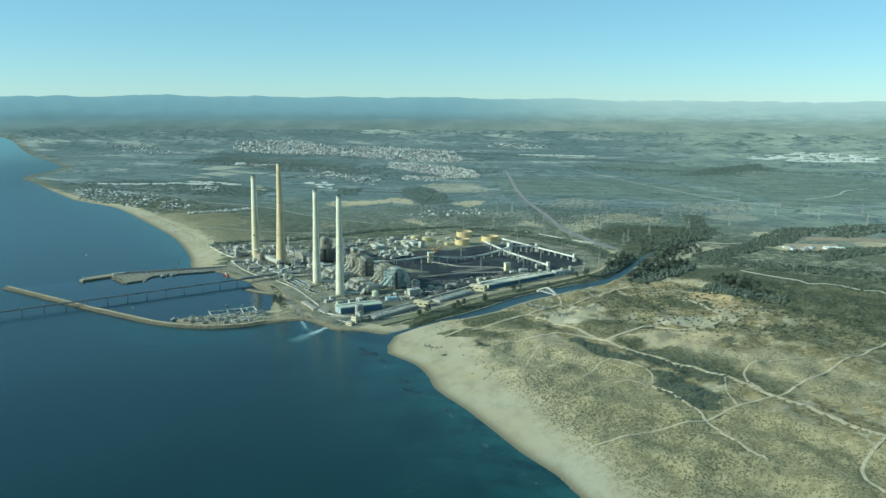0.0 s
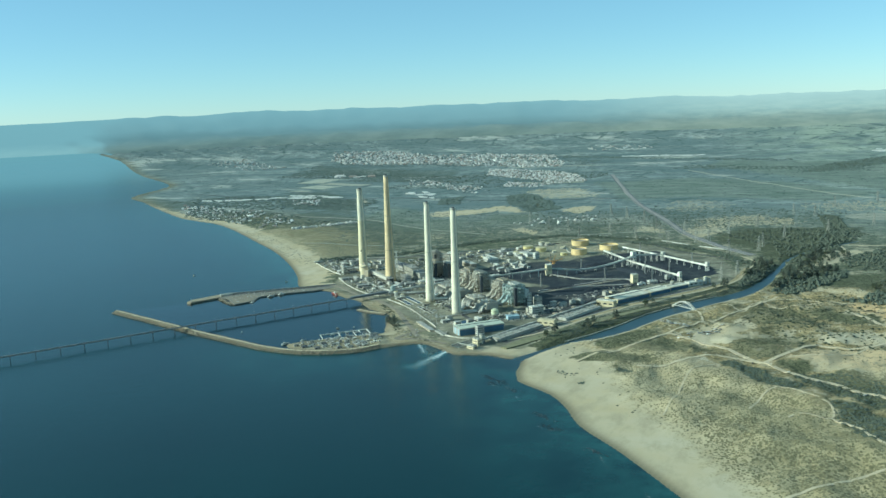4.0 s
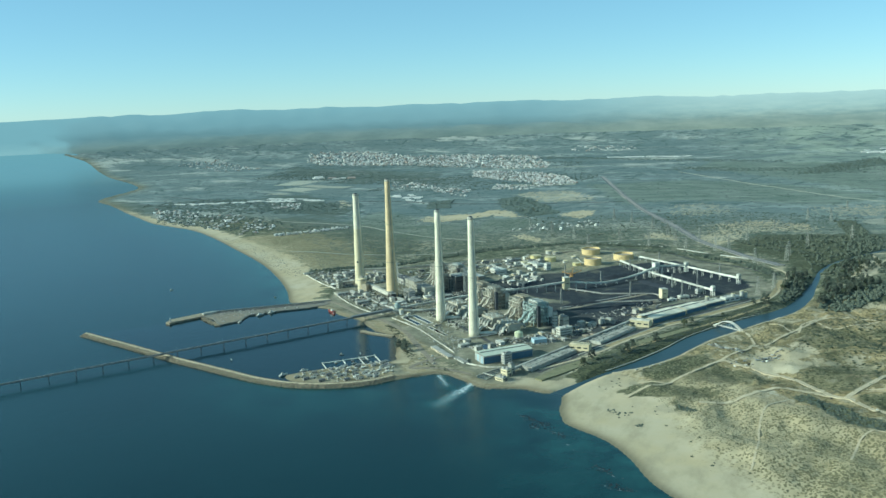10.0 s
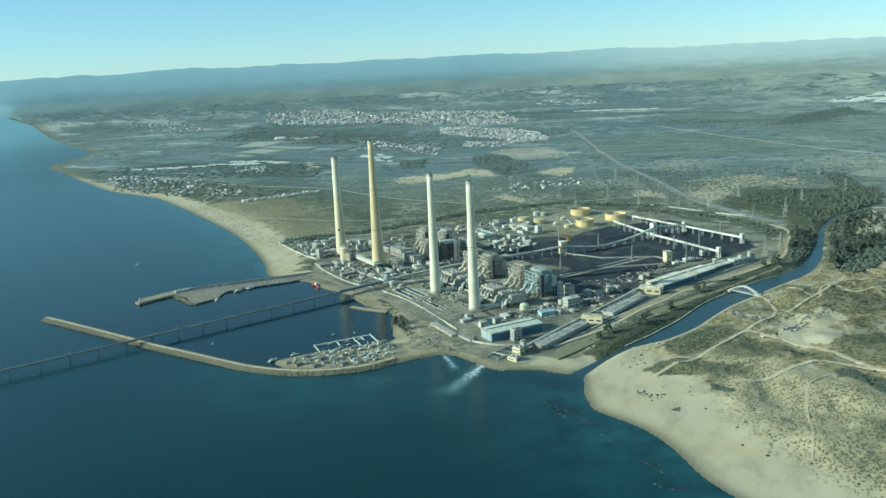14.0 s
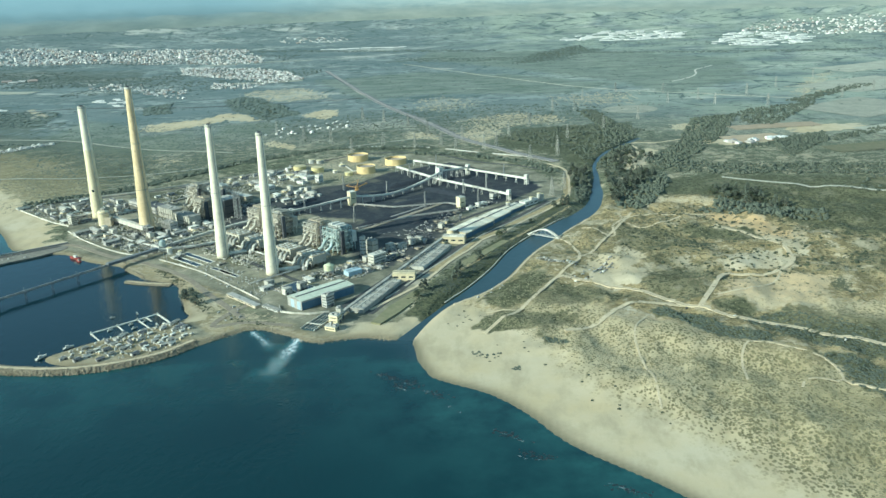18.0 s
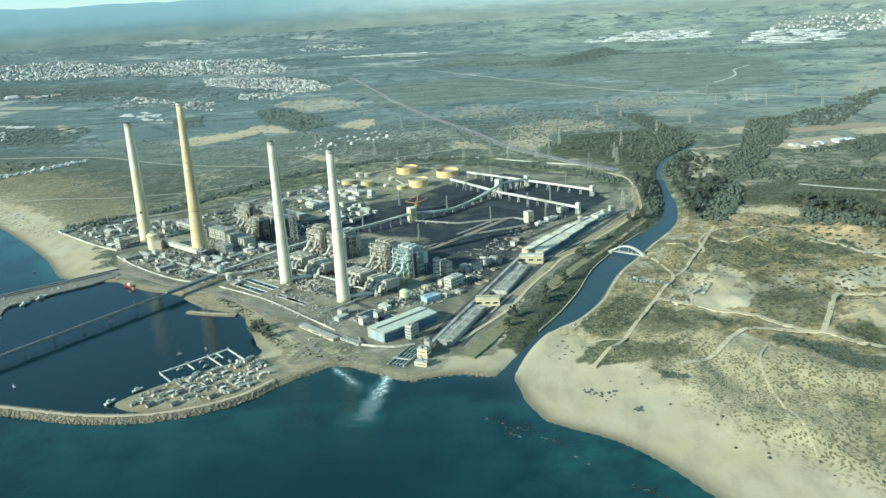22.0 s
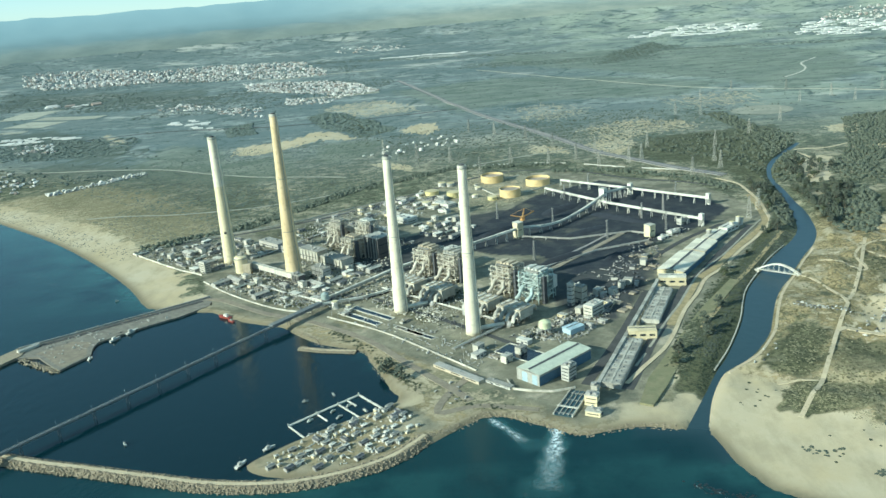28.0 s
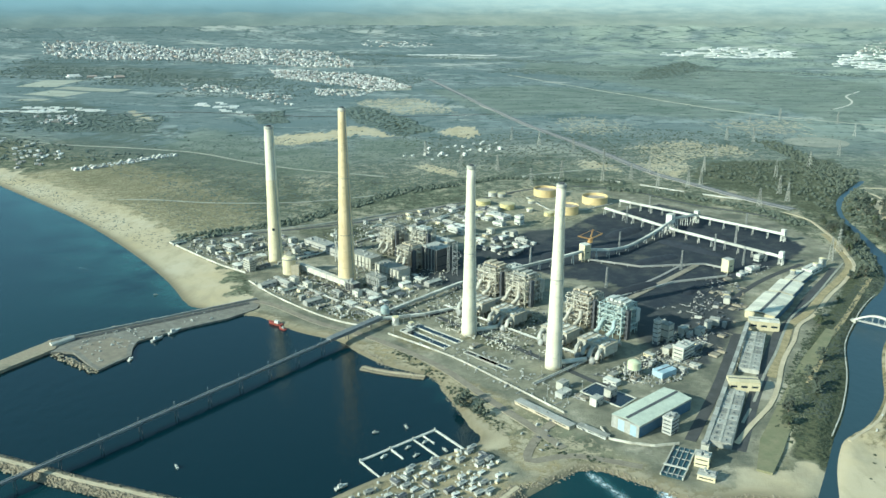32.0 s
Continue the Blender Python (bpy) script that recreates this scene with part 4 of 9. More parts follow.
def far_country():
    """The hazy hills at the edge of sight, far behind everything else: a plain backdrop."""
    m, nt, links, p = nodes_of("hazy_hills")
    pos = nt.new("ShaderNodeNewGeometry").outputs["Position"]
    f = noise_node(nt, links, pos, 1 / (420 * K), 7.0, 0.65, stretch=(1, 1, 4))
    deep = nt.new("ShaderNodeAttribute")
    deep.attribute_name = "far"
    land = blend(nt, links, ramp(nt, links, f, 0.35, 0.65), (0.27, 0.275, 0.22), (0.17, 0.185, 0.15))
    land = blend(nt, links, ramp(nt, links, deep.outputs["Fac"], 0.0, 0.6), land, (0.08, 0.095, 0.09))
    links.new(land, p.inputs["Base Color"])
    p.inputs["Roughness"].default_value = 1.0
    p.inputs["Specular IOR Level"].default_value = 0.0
    # haze painted in as emission; the hills' own colour fades as it grows
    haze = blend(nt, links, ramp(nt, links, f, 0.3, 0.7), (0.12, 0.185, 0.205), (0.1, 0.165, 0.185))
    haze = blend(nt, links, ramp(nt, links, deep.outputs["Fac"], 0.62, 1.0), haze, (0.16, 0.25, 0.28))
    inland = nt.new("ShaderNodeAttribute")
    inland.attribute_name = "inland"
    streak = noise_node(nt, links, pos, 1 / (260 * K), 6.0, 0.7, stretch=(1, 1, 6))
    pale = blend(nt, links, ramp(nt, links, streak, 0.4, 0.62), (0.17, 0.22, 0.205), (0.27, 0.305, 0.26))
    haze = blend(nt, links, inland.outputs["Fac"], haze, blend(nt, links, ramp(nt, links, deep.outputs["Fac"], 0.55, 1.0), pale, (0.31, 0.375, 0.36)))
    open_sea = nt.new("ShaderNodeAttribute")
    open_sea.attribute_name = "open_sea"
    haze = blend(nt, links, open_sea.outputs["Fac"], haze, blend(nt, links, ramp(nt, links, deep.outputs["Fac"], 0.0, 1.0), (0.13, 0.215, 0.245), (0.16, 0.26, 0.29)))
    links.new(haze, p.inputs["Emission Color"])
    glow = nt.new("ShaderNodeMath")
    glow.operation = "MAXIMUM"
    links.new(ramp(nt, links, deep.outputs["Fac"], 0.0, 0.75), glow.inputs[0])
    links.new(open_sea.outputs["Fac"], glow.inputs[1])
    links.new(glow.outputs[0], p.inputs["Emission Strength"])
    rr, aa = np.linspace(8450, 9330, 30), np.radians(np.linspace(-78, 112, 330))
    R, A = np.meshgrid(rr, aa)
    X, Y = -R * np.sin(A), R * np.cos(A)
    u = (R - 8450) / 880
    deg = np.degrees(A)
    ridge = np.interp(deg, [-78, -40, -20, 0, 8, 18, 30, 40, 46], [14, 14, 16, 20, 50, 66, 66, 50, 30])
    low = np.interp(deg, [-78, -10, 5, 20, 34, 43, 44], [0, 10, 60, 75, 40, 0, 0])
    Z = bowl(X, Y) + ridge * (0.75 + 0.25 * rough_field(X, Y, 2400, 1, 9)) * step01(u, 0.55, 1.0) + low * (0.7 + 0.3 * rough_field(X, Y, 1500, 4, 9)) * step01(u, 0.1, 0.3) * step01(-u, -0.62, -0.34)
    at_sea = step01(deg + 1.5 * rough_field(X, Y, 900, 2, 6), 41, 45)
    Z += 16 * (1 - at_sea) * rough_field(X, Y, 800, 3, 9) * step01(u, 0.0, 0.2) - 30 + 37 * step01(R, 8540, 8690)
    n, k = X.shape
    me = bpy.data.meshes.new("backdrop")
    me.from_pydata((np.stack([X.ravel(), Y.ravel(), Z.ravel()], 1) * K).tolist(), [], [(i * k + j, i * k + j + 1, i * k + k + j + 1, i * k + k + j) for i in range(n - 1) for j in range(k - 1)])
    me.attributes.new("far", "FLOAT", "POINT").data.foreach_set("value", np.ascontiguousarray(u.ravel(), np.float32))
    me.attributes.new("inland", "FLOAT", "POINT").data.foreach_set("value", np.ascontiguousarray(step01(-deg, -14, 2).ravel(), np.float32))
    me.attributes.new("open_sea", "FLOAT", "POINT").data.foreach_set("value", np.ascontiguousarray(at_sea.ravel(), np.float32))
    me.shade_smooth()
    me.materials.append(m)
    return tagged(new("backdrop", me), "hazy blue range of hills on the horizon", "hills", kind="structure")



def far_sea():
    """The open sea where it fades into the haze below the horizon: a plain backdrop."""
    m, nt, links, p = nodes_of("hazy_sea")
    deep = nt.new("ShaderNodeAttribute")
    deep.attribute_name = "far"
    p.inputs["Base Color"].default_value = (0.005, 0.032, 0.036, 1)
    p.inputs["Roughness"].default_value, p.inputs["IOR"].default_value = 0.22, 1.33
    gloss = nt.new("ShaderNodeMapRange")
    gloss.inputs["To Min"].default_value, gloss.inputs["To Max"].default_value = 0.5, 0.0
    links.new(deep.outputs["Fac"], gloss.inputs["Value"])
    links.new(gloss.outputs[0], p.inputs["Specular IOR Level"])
    # sea haze added as emission that strengthens with distance
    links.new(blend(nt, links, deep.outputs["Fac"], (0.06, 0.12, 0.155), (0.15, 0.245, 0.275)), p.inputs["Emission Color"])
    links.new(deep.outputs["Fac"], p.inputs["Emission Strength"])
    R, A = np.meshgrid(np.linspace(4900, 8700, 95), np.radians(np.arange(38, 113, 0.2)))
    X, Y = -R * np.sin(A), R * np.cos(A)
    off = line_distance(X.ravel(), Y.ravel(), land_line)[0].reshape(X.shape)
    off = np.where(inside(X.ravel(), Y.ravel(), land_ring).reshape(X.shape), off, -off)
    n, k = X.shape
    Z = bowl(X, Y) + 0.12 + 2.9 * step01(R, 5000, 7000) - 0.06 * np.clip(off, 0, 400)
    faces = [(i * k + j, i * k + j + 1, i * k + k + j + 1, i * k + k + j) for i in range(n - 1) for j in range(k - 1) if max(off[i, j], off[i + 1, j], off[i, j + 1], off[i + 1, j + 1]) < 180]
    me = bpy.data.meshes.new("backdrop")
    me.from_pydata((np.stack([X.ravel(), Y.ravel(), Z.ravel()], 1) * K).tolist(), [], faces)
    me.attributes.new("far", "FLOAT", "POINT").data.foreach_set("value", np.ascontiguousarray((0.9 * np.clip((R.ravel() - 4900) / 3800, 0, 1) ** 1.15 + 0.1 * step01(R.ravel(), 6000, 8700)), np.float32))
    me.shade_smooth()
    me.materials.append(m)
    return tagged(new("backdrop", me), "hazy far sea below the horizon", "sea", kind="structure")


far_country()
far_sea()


# ---- chimneys ----
def chimney(x, y, height, r0, r1, material, label, bands, hole=None, white_top=False):
    t = thing("chimney", x, y, 2.5, 0, label, "chimney", "power station chimneys")
    prof = [(r0 * 1.0, 0), (r0 * 0.97, height * 0.03)]
    for k in range(1, 13):
        u = k / 12
        prof.append((r1 + (r0 - r1) * (1 - u) ** 1.25, height * u))
    part("shell", Geo().rings(0, 0, prof, 40), material, t, smooth=True)
    part("rim", Geo().rings(0, 0, [(r1 * 1.06, height - 3), (r1 * 1.06, height + 0.6), (r1 * 0.8, height + 0.6), (r1 * 0.8, height - 2)], 32), PALE_CONCRETE, t, "pale concrete rim")
    part("flue", Geo().rings(0, 0, [(r1 * 0.62, height - 2), (r1 * 0.62, height + 2.4), (r1 * 0.5, height + 2.4), (r1 * 0.5, height - 1)], 24), DARK_STEEL, t, "sooty steel flue")
    for u in bands:
        r = r1 + (r0 - r1) * (1 - u) ** 1.25
        part("platform", Geo().rings(0, 0, [(r + 0.05, height * u), (r + 0.9, height * u), (r + 0.9, height * u + 0.9), (r + 0.8, height * u + 0.9), (r + 0.8, height * u + 0.2), (r + 0.05, height * u + 0.2)], 32, False), ROOF_GREY, t, "grey steel gallery")
    g = Geo()
    for k in range(24):
        u0, u1 = k / 24, (k + 1) / 24
        a, b = r1 + (r0 - r1) * (1 - u0) ** 1.25 + 0.4, r1 + (r0 - r1) * (1 - u1) ** 1.25 + 0.4
        g.bar((a * 0.77, -a * 0.64, height * u0), (b * 0.77, -b * 0.64, height * u1), 0.7)
    tagged(part("ladder", g, STEEL, t, "steel ladder cage"), kind="stuff")
    if white_top:
        top = [(r1 + (r0 - r1) * (1 - u) ** 1.25 + 0.06, height * u) for u in np.linspace(0.62, 0.99, 8)]
        part("painted_top", Geo().rings(0, 0, top, 40, False), STACK_WHITE, t, "white painted upper shaft", True)
    if hole:
        r = r1 + (r0 - r1) * (1 - hole / height) ** 1.25
        part("flue_opening", Geo().box(0.1 * r, -r * 0.985, hole, 4.6, 1.2, 4.6), GLASS_DARK, t, "dark square opening")
    return t


chimney(-768, 1870, 250, 13.5, 8.0, STACK_CREAM, "tall cream concrete chimney with a white top", (0.985,), 62, True)
chimney(-619, 1745, 300, 15.5, 6.2, STACK_OCHRE, "tallest chimney, ochre-stained concrete", (0.985, 0.62, 0.3))
chimney(-412, 1535, 250, 11.5, 6.0, STACK_WHITE, "tall white tapered concrete chimney", (0.985, 0.5))
chimney(-300, 1425, 250, 11.5, 6.0, STACK_WHITE, "tall white tapered concrete chimney", (0.985, 0.5))


# ---- more blocks ----
def on_ground(xs, ys):
    """Height of the ground sheet, as built, under the given places."""
    xs, ys = np.atleast_1d(np.asarray(xs, float)), np.atleast_1d(np.asarray(ys, float))
    i = np.clip(np.searchsorted(gx, xs) - 1, 0, len(gx) - 2)
    j = np.clip(np.searchsorted(gy, ys) - 1, 0, len(gy) - 2)
    u, v = (xs - gx[i]) / (gx[i + 1] - gx[i]), (ys - gy[j]) / (gy[j + 1] - gy[j])
    return (gz[j, i] * (1 - u) + gz[j, i + 1] * u) * (1 - v) + (gz[j + 1, i] * (1 - u) + gz[j + 1, i + 1] * u) * v


def prism(g, poly, z0, z1):
    """An upright body over a plan."""
    n = len(poly)
    area = sum(a[0] * b[1] - b[0] * a[1] for a, b in zip(poly, [*poly[1:], poly[0]]))
    poly = poly if area > 0 else poly[::-1]
    return g.add([(x, y, z0) for x, y in poly] + [(x, y, z1) for x, y in poly], [tuple(reversed(range(n))), tuple(range(n, 2 * n))] + [(i, (i + 1) % n, n + (i + 1) % n, n + i) for i in range(n)])


def strip(name, pts, width, material, label, category, lift=0.5, step=12, kind="structure", level=None):
    """A road, track or wall that follows the ground."""
    line = smooth_line(pts, step)
    d = np.gradient(line, axis=0)
    d /= np.maximum(np.linalg.norm(d, axis=1, keepdims=True), 1e-9)
    side = np.stack([-d[:, 1], d[:, 0]], 1) * width / 2
    a, b = line + side, line - side
    za, zb = (on_ground(a[:, 0], a[:, 1]), on_ground(b[:, 0], b[:, 1])) if level is None else (np.full(len(a), level), np.full(len(a), level))
    zt = np.maximum(za, zb) + lift
    g = Geo()
    n = len(line)
    vs = []
    for i in range(n):
        vs += [(*a[i], za[i] - 0.3), (*a[i], zt[i]), (*b[i], zt[i]), (*b[i], zb[i] - 0.3)]
    g.add(vs, [(4 * i + k, 4 * i + k + 1, 4 * i + 5 + k, 4 * i + 4 + k) for i in range(n - 1) for k in range(3)] + [(3, 2, 1, 0), (4 * n - 4, 4 * n - 3, 4 * n - 2, 4 * n - 1)])
    return tagged(part(name, g, material), label, category, kind=kind)


def clumps(xs, ys, zs, rad, high, seed, n=6):
    """Many uneven rounded masses in one body: three rings and a tip each."""
    r = np.random.RandomState(seed)
    m = len(xs)
    ang = (np.arange(n) / n * 2 * np.pi)[None] + r.uniform(0, 6.28, (m, 1))
    g = Geo()
    out = []
    for a, h in ((0.7, -0.1), (1.0, 0.4), (0.72, 0.8)):
        q = np.asarray(rad)[:, None] * a * r.uniform(0.65, 1.3, (m, n))
        out.append(np.stack([np.asarray(xs)[:, None] + q * np.cos(ang), np.asarray(ys)[:, None] + q * np.sin(ang), np.asarray(zs)[:, None] + np.asarray(high)[:, None] * (h + r.uniform(-0.12, 0.12, (m, n)))], -1))
    tip = np.stack([xs, ys, np.asarray(zs) + np.asarray(high)], -1)[:, None]
    v = np.concatenate([*out, tip], 1)
    k = 3 * n + 1
    quads = [(q * n + i, q * n + (i + 1) % n, q * n + n + (i + 1) % n, q * n + n + i) for q in (0, 1) for i in range(n)]
    tris = [(2 * n + i, 2 * n + (i + 1) % n, 3 * n) for i in range(n)]
    g.v = v.reshape(-1, 3).tolist()
    base = (np.arange(m) * k)[:, None, None]
    g.f = [tuple(f) for f in (base + np.array(quads)).reshape(-1, 4).tolist()] + [tuple(f) for f in (base + np.array(tris)).reshape(-1, 3).tolist()]
    return g


def scatter(ring, count, seed, spacing=0.0):
    """Places inside a plan, no two nearer than spacing."""
    ring = np.array(ring, float)
    r = np.random.RandomState(seed)
    lo, hi = ring.min(0), ring.max(0)
    out = []
    for _ in range(200):
        c = r.uniform(lo, hi, (count * 2, 2))
        c = c[inside(c[:, 0], c[:, 1], ring)]
        for p in c:
            if not spacing or all((p[0] - q[0]) ** 2 + (p[1] - q[1]) ** 2 > spacing**2 for q in out):
                out.append(p)
            if len(out) >= count:
                return np.array(out)
        if spacing and _ > 6:
            break
    return np.array(out)


AXIS = Vector((-0.725, 0.689, 0))     # along the row of chimneys
INLAND = Vector((0.689, 0.725, 0))


def plant(u, v):
    """From metres along the chimney row and inland of it to the map."""
    return -300 + AXIS.x * u + INLAND.x * v, 1425 + AXIS.y * u + INLAND.y * v


PLANT_TURN = math.degrees(math.atan2(-AXIS.y, -AXIS.x))   # fronts face the sea


# ---- harbour ----
def breakwater(pts, name, label, seed, crest=5.2, foot=13.0):
    t = thing(name, 0, 0, 0, 0, label, "breakwater")
    line = smooth_line(pts, 12)
    d = np.gradient(line, axis=0)
    d /= np.linalg.norm(d, axis=1, keepdims=True)
    side = np.stack([-d[:, 1], d[:, 0]], 1)
    g, n, vs = Geo(), len(line), []
    for i in range(n):
        for w, z in ((-foot - 6, -6), (-4.5, crest), (4.5, crest), (foot + 6, -6)):
            vs.append((*(line[i] + side[i] * w), z))
    g.add(vs, [(4 * i + k, 4 * i + 4 + k, 4 * i + 5 + k, 4 * i + 1 + k) for i in range(n - 1) for k in range(3)] + [(0, 1, 2, 3), (4 * n - 1, 4 * n - 2, 4 * n - 3, 4 * n - 4)])
    part("core", g, ROCK, t)
    r = np.random.RandomState(seed)
    length = 12 * n
    m = int(length * 7)
    at_i = r.uniform(0, n - 1.01, m)
    w = r.uniform(-foot, foot, m)
    i0 = at_i.astype(int)
    f = (at_i - i0)[:, None]
    c = line[i0] * (1 - f) + line[i0 + 1] * f + side[i0] * w[:, None]
    z = np.clip(crest - np.maximum(np.abs(w) - 4.5, 0) * crest / (foot - 4.5), -0.4, crest) - 0.5
    flat = np.abs(w) < 3.2
    rad = r.uniform(0.7, 1.7, m) * np.where(flat, 0.55, 1)
    ob = part("armour_stone", clumps(c[:, 0], c[:, 1], z, rad, rad * 1.15, seed + 1, 5), ROCK, t, "loose armour stones")
    tagged(ob, kind="stuff")
    cap, vs = Geo(), []
    for i in range(n):
        vs += [(*(line[i] + side[i] * w), z) for w, z in ((-2.5, crest - 0.3), (-2.5, crest + 0.4), (2.5, crest + 0.4), (2.5, crest - 0.3))]
    cap.add(vs, [(4 * i + k, 4 * i + 4 + k, 4 * i + 5 + k, 4 * i + 1 + k) for i in range(n - 1) for k in range(3)] + [(0, 1, 2, 3), (4 * n - 1, 4 * n - 2, 4 * n - 3, 4 * n - 4)])
    part("crest_road", cap, DIRT, t, "beige packed crest road")
    return t


breakwater([(-364, 1136), (-398, 1096), (-452, 1068), (-513, 1056), (-590, 1064), (-660, 1085), (-740, 1111), (-822, 1137), (-882, 1160), (-940, 1181), (-1005, 1205), (-1090, 1235), (-1166, 1262)], "breakwater", "curved rubble breakwater of brown armour rock", 11)
breakwater([(-470, 1393), (-520, 1405), (-556, 1419)], "groyne", "low stone groyne at the harbour shore", 17, 1.8, 5.0)

QUAY_STONE = surface("worn_quay_stone", (0.3, 0.275, 0.22), (0.2, 0.183, 0.145), 9, 0.95)
pier = thing("harbour_pier", 0, 0, 0, 0, "concrete quay with rock seaward edge", "pier")
part("quay", prism(Geo(), [(-752, 1668), (-1008, 1486), (-1002, 1450), (-977, 1454), (-959, 1451), (-917, 1408), (-902, 1396), (-893, 1414), (-876, 1444), (-884, 1470), (-886, 1493), (-853, 1526), (-822, 1554), (-781, 1584), (-742, 1630)], -6, 3.0), QUAY_STONE, pier)
part("deck", prism(Geo(), [(-972, 1464), (-955, 1457), (-916, 1416), (-902, 1404), (-896, 1418), (-882, 1444), (-892, 1470), (-896, 1496), (-930, 1505)], 3.0, 3.12), EARTH, pier, "worn earthen deck")
part("roadway", Geo().bar((-764, 1650, 3.2), (-990, 1488, 3.2), 9, 0.4), ASPHALT, pier, "dark quay road")
part("mole", prism(Geo(), [(-994, 1490), (-1012, 1486), (-1050, 1412), (-1044, 1386), (-1030, 1382), (-1022, 1400), (-990, 1460)], -6, 4.2), ROCK, pier, "rock mole")
g = Geo()
g.bar((-756, 1668, 4.2), (-1008, 1487, 4.2), 2.0, 3.4)
part("wave_wall", g, CONCRETE, pier, "grey wave wall")
r = np.random.RandomState(3)
f = r.uniform(0, 1, 620)[:, None]
c = np.where(f < 0.75, np.array([-756, 1672]) + (f / 0.75) * np.array([-254, -182]), np.array([-985, 1450]) + (f - 0.75) / 0.25 * np.array([82, -54])) + r.uniform(-7, 3, (620, 2))
tagged(part("armour_stone", clumps(c[:, 0], c[:, 1], r.uniform(-0.5, 2.0, 620), r.uniform(1.2, 2.6, 620), r.uniform(1.4, 2.8, 620), 4, 5), ROCK, pier, "loose armour stones"), kind="stuff")
part("pier_shed", Geo().gable(-990, 1484, 3.0, 34, 8, 4, 1.6, 54), ROOF_WHITE, pier, "long white pier shed")
part("beacon", Geo().rings(-1036, 1394, [(1.6, 4.2), (1.3, 10), (1.9, 10.2), (1.9, 11), (0.9, 11.4), (0.8, 13)], 12), WHITE, pier, "white harbour beacon")


TRESTLE_STEEL = surface("trestle_steel", (0.2, 0.215, 0.215), (0.14, 0.152, 0.155), 5, 0.8, 0.1)


def trestle():
    t = thing("coal_trestle", 0, 0, 0, 0, "long dark steel conveyor trestle on piles over the harbour", "trestle")
    a, b = Vector((-545, 1568, 0)), Vector((-1400, 411, 0))
    d = (b - a).normalized()
    s = Vector((-d.y, d.x, 0))
    n = 30
    g = Geo()
    g.bar(a + Vector((0, 0, 11.4)), b + Vector((0, 0, 11.4)), 7, 0.9)
    part("deck", g, TRESTLE_STEEL, t)
    g = Geo().bar(a + s * 1.8 + Vector((0, 0, 13.6)), b + s * 1.8 + Vector((0, 0, 13.3)), 2.2, 1.3)
    part("conveyor_housing", g, TRESTLE_STEEL, t, "grey conveyor housing")
    g = Geo().bar(a - s * 2.0 + Vector((0, 0, 12.2)), b - s * 2.0 + Vector((0, 0, 12.2)), 2.6, 0.3)
    part("roadway", g, TRESTLE_STEEL, t, "grey service road")
    c = a.lerp(b, 0.075)
    part("land_gallery", Geo().bar(a + Vector((0, 0, 14.2)), c + Vector((0, 0, 14.2)), 9.5, 4.4), TRESTLE_STEEL, t, "dark covered landward end")
    pile = Geo()
    for w in (-3, 3):
        pile.rings(0, w, [(0.45, -8), (0.45, 10.8)], 8)
    pile.box(0, 0, 9.9, 1.0, 7, 1.0)
    pm = pile.mesh("pile_bent", DARK_STEEL)
    lamp = Geo().rings(0, 0, [(0.16, 0), (0.1, 7)], 6).box(0.6, 0, 7, 1.5, 0.35, 0.25)
    lm = lamp.mesh("lamp_post", STEEL)
    turn = math.degrees(math.atan2(d.y, d.x))
    for i in range(n):
        p = a.lerp(b, (i + 0.5) / n)
        o = part("pile_bent", pm, STEEL, t)
        o.matrix_basis = at(p.x, p.y, 0, turn)
        q = p - s * 3.3
        o = part("lamp_post", lm, STEEL, t)
        o.matrix_basis = at(q.x, q.y, 11.6, turn + 90)
    for w in (-3.4, 3.4):
        part("handrail", Geo().bar(a + s * w + Vector((0, 0, 13)), b + s * w + Vector((0, 0, 12.9)), 0.35, 0.35), ROOF_WHITE, t, "pale handrail")
    return t


trestle()


def boat(x, y, length, turn, hull, label, seed):
    """A small boat: hull with a sheer line, wheelhouse and mast."""
    t = thing("boat", x, y, 0, turn, label, "boat", "boats in the harbour")
    g, n = Geo(), 7
    w, h = length * 0.3, length * 0.12 + 0.6
    vs = []
    for i in range(n):
        u = i / (n - 1)
        k = max(0.06, 1 - max(0, u - 0.45) ** 1.8 * 3.0)
        for a, z in ((-0.6, -0.4), (-1, h * (0.8 + 0.5 * u)), (1, h * (0.8 + 0.5 * u)), (0.6, -0.4)):
            vs.append(((u - 0.5) * length, a * w / 2 * k, z))
    g.add(vs, [(4 * i + k, 4 * i + 4 + k, 4 * i + 5 + k, 4 * i + 1 + k) for i in range(n - 1) for k in range(3)] + [(0, 1, 2, 3), (4 * n - 1, 4 * n - 2, 4 * n - 3, 4 * n - 4)])
    part("hull", g, hull, t)
    house = part("wheelhouse", Geo().box(-length * 0.12, 0, h * 0.8, length * 0.3, w * 0.6, length * 0.16 + 0.6, top=0.86), WHITE, t, "white wheelhouse")
    part("window", Geo().box(length * 0.03, 0, h * 0.8 + length * 0.07, 0.2, w * 0.45, 0.8), GLASS_DARK, house, "dark window")
    part("mast", Geo().rings(-length * 0.1, 0, [(0.12, h), (0.06, h + length * 0.5)], 6), STEEL, t)
    return t


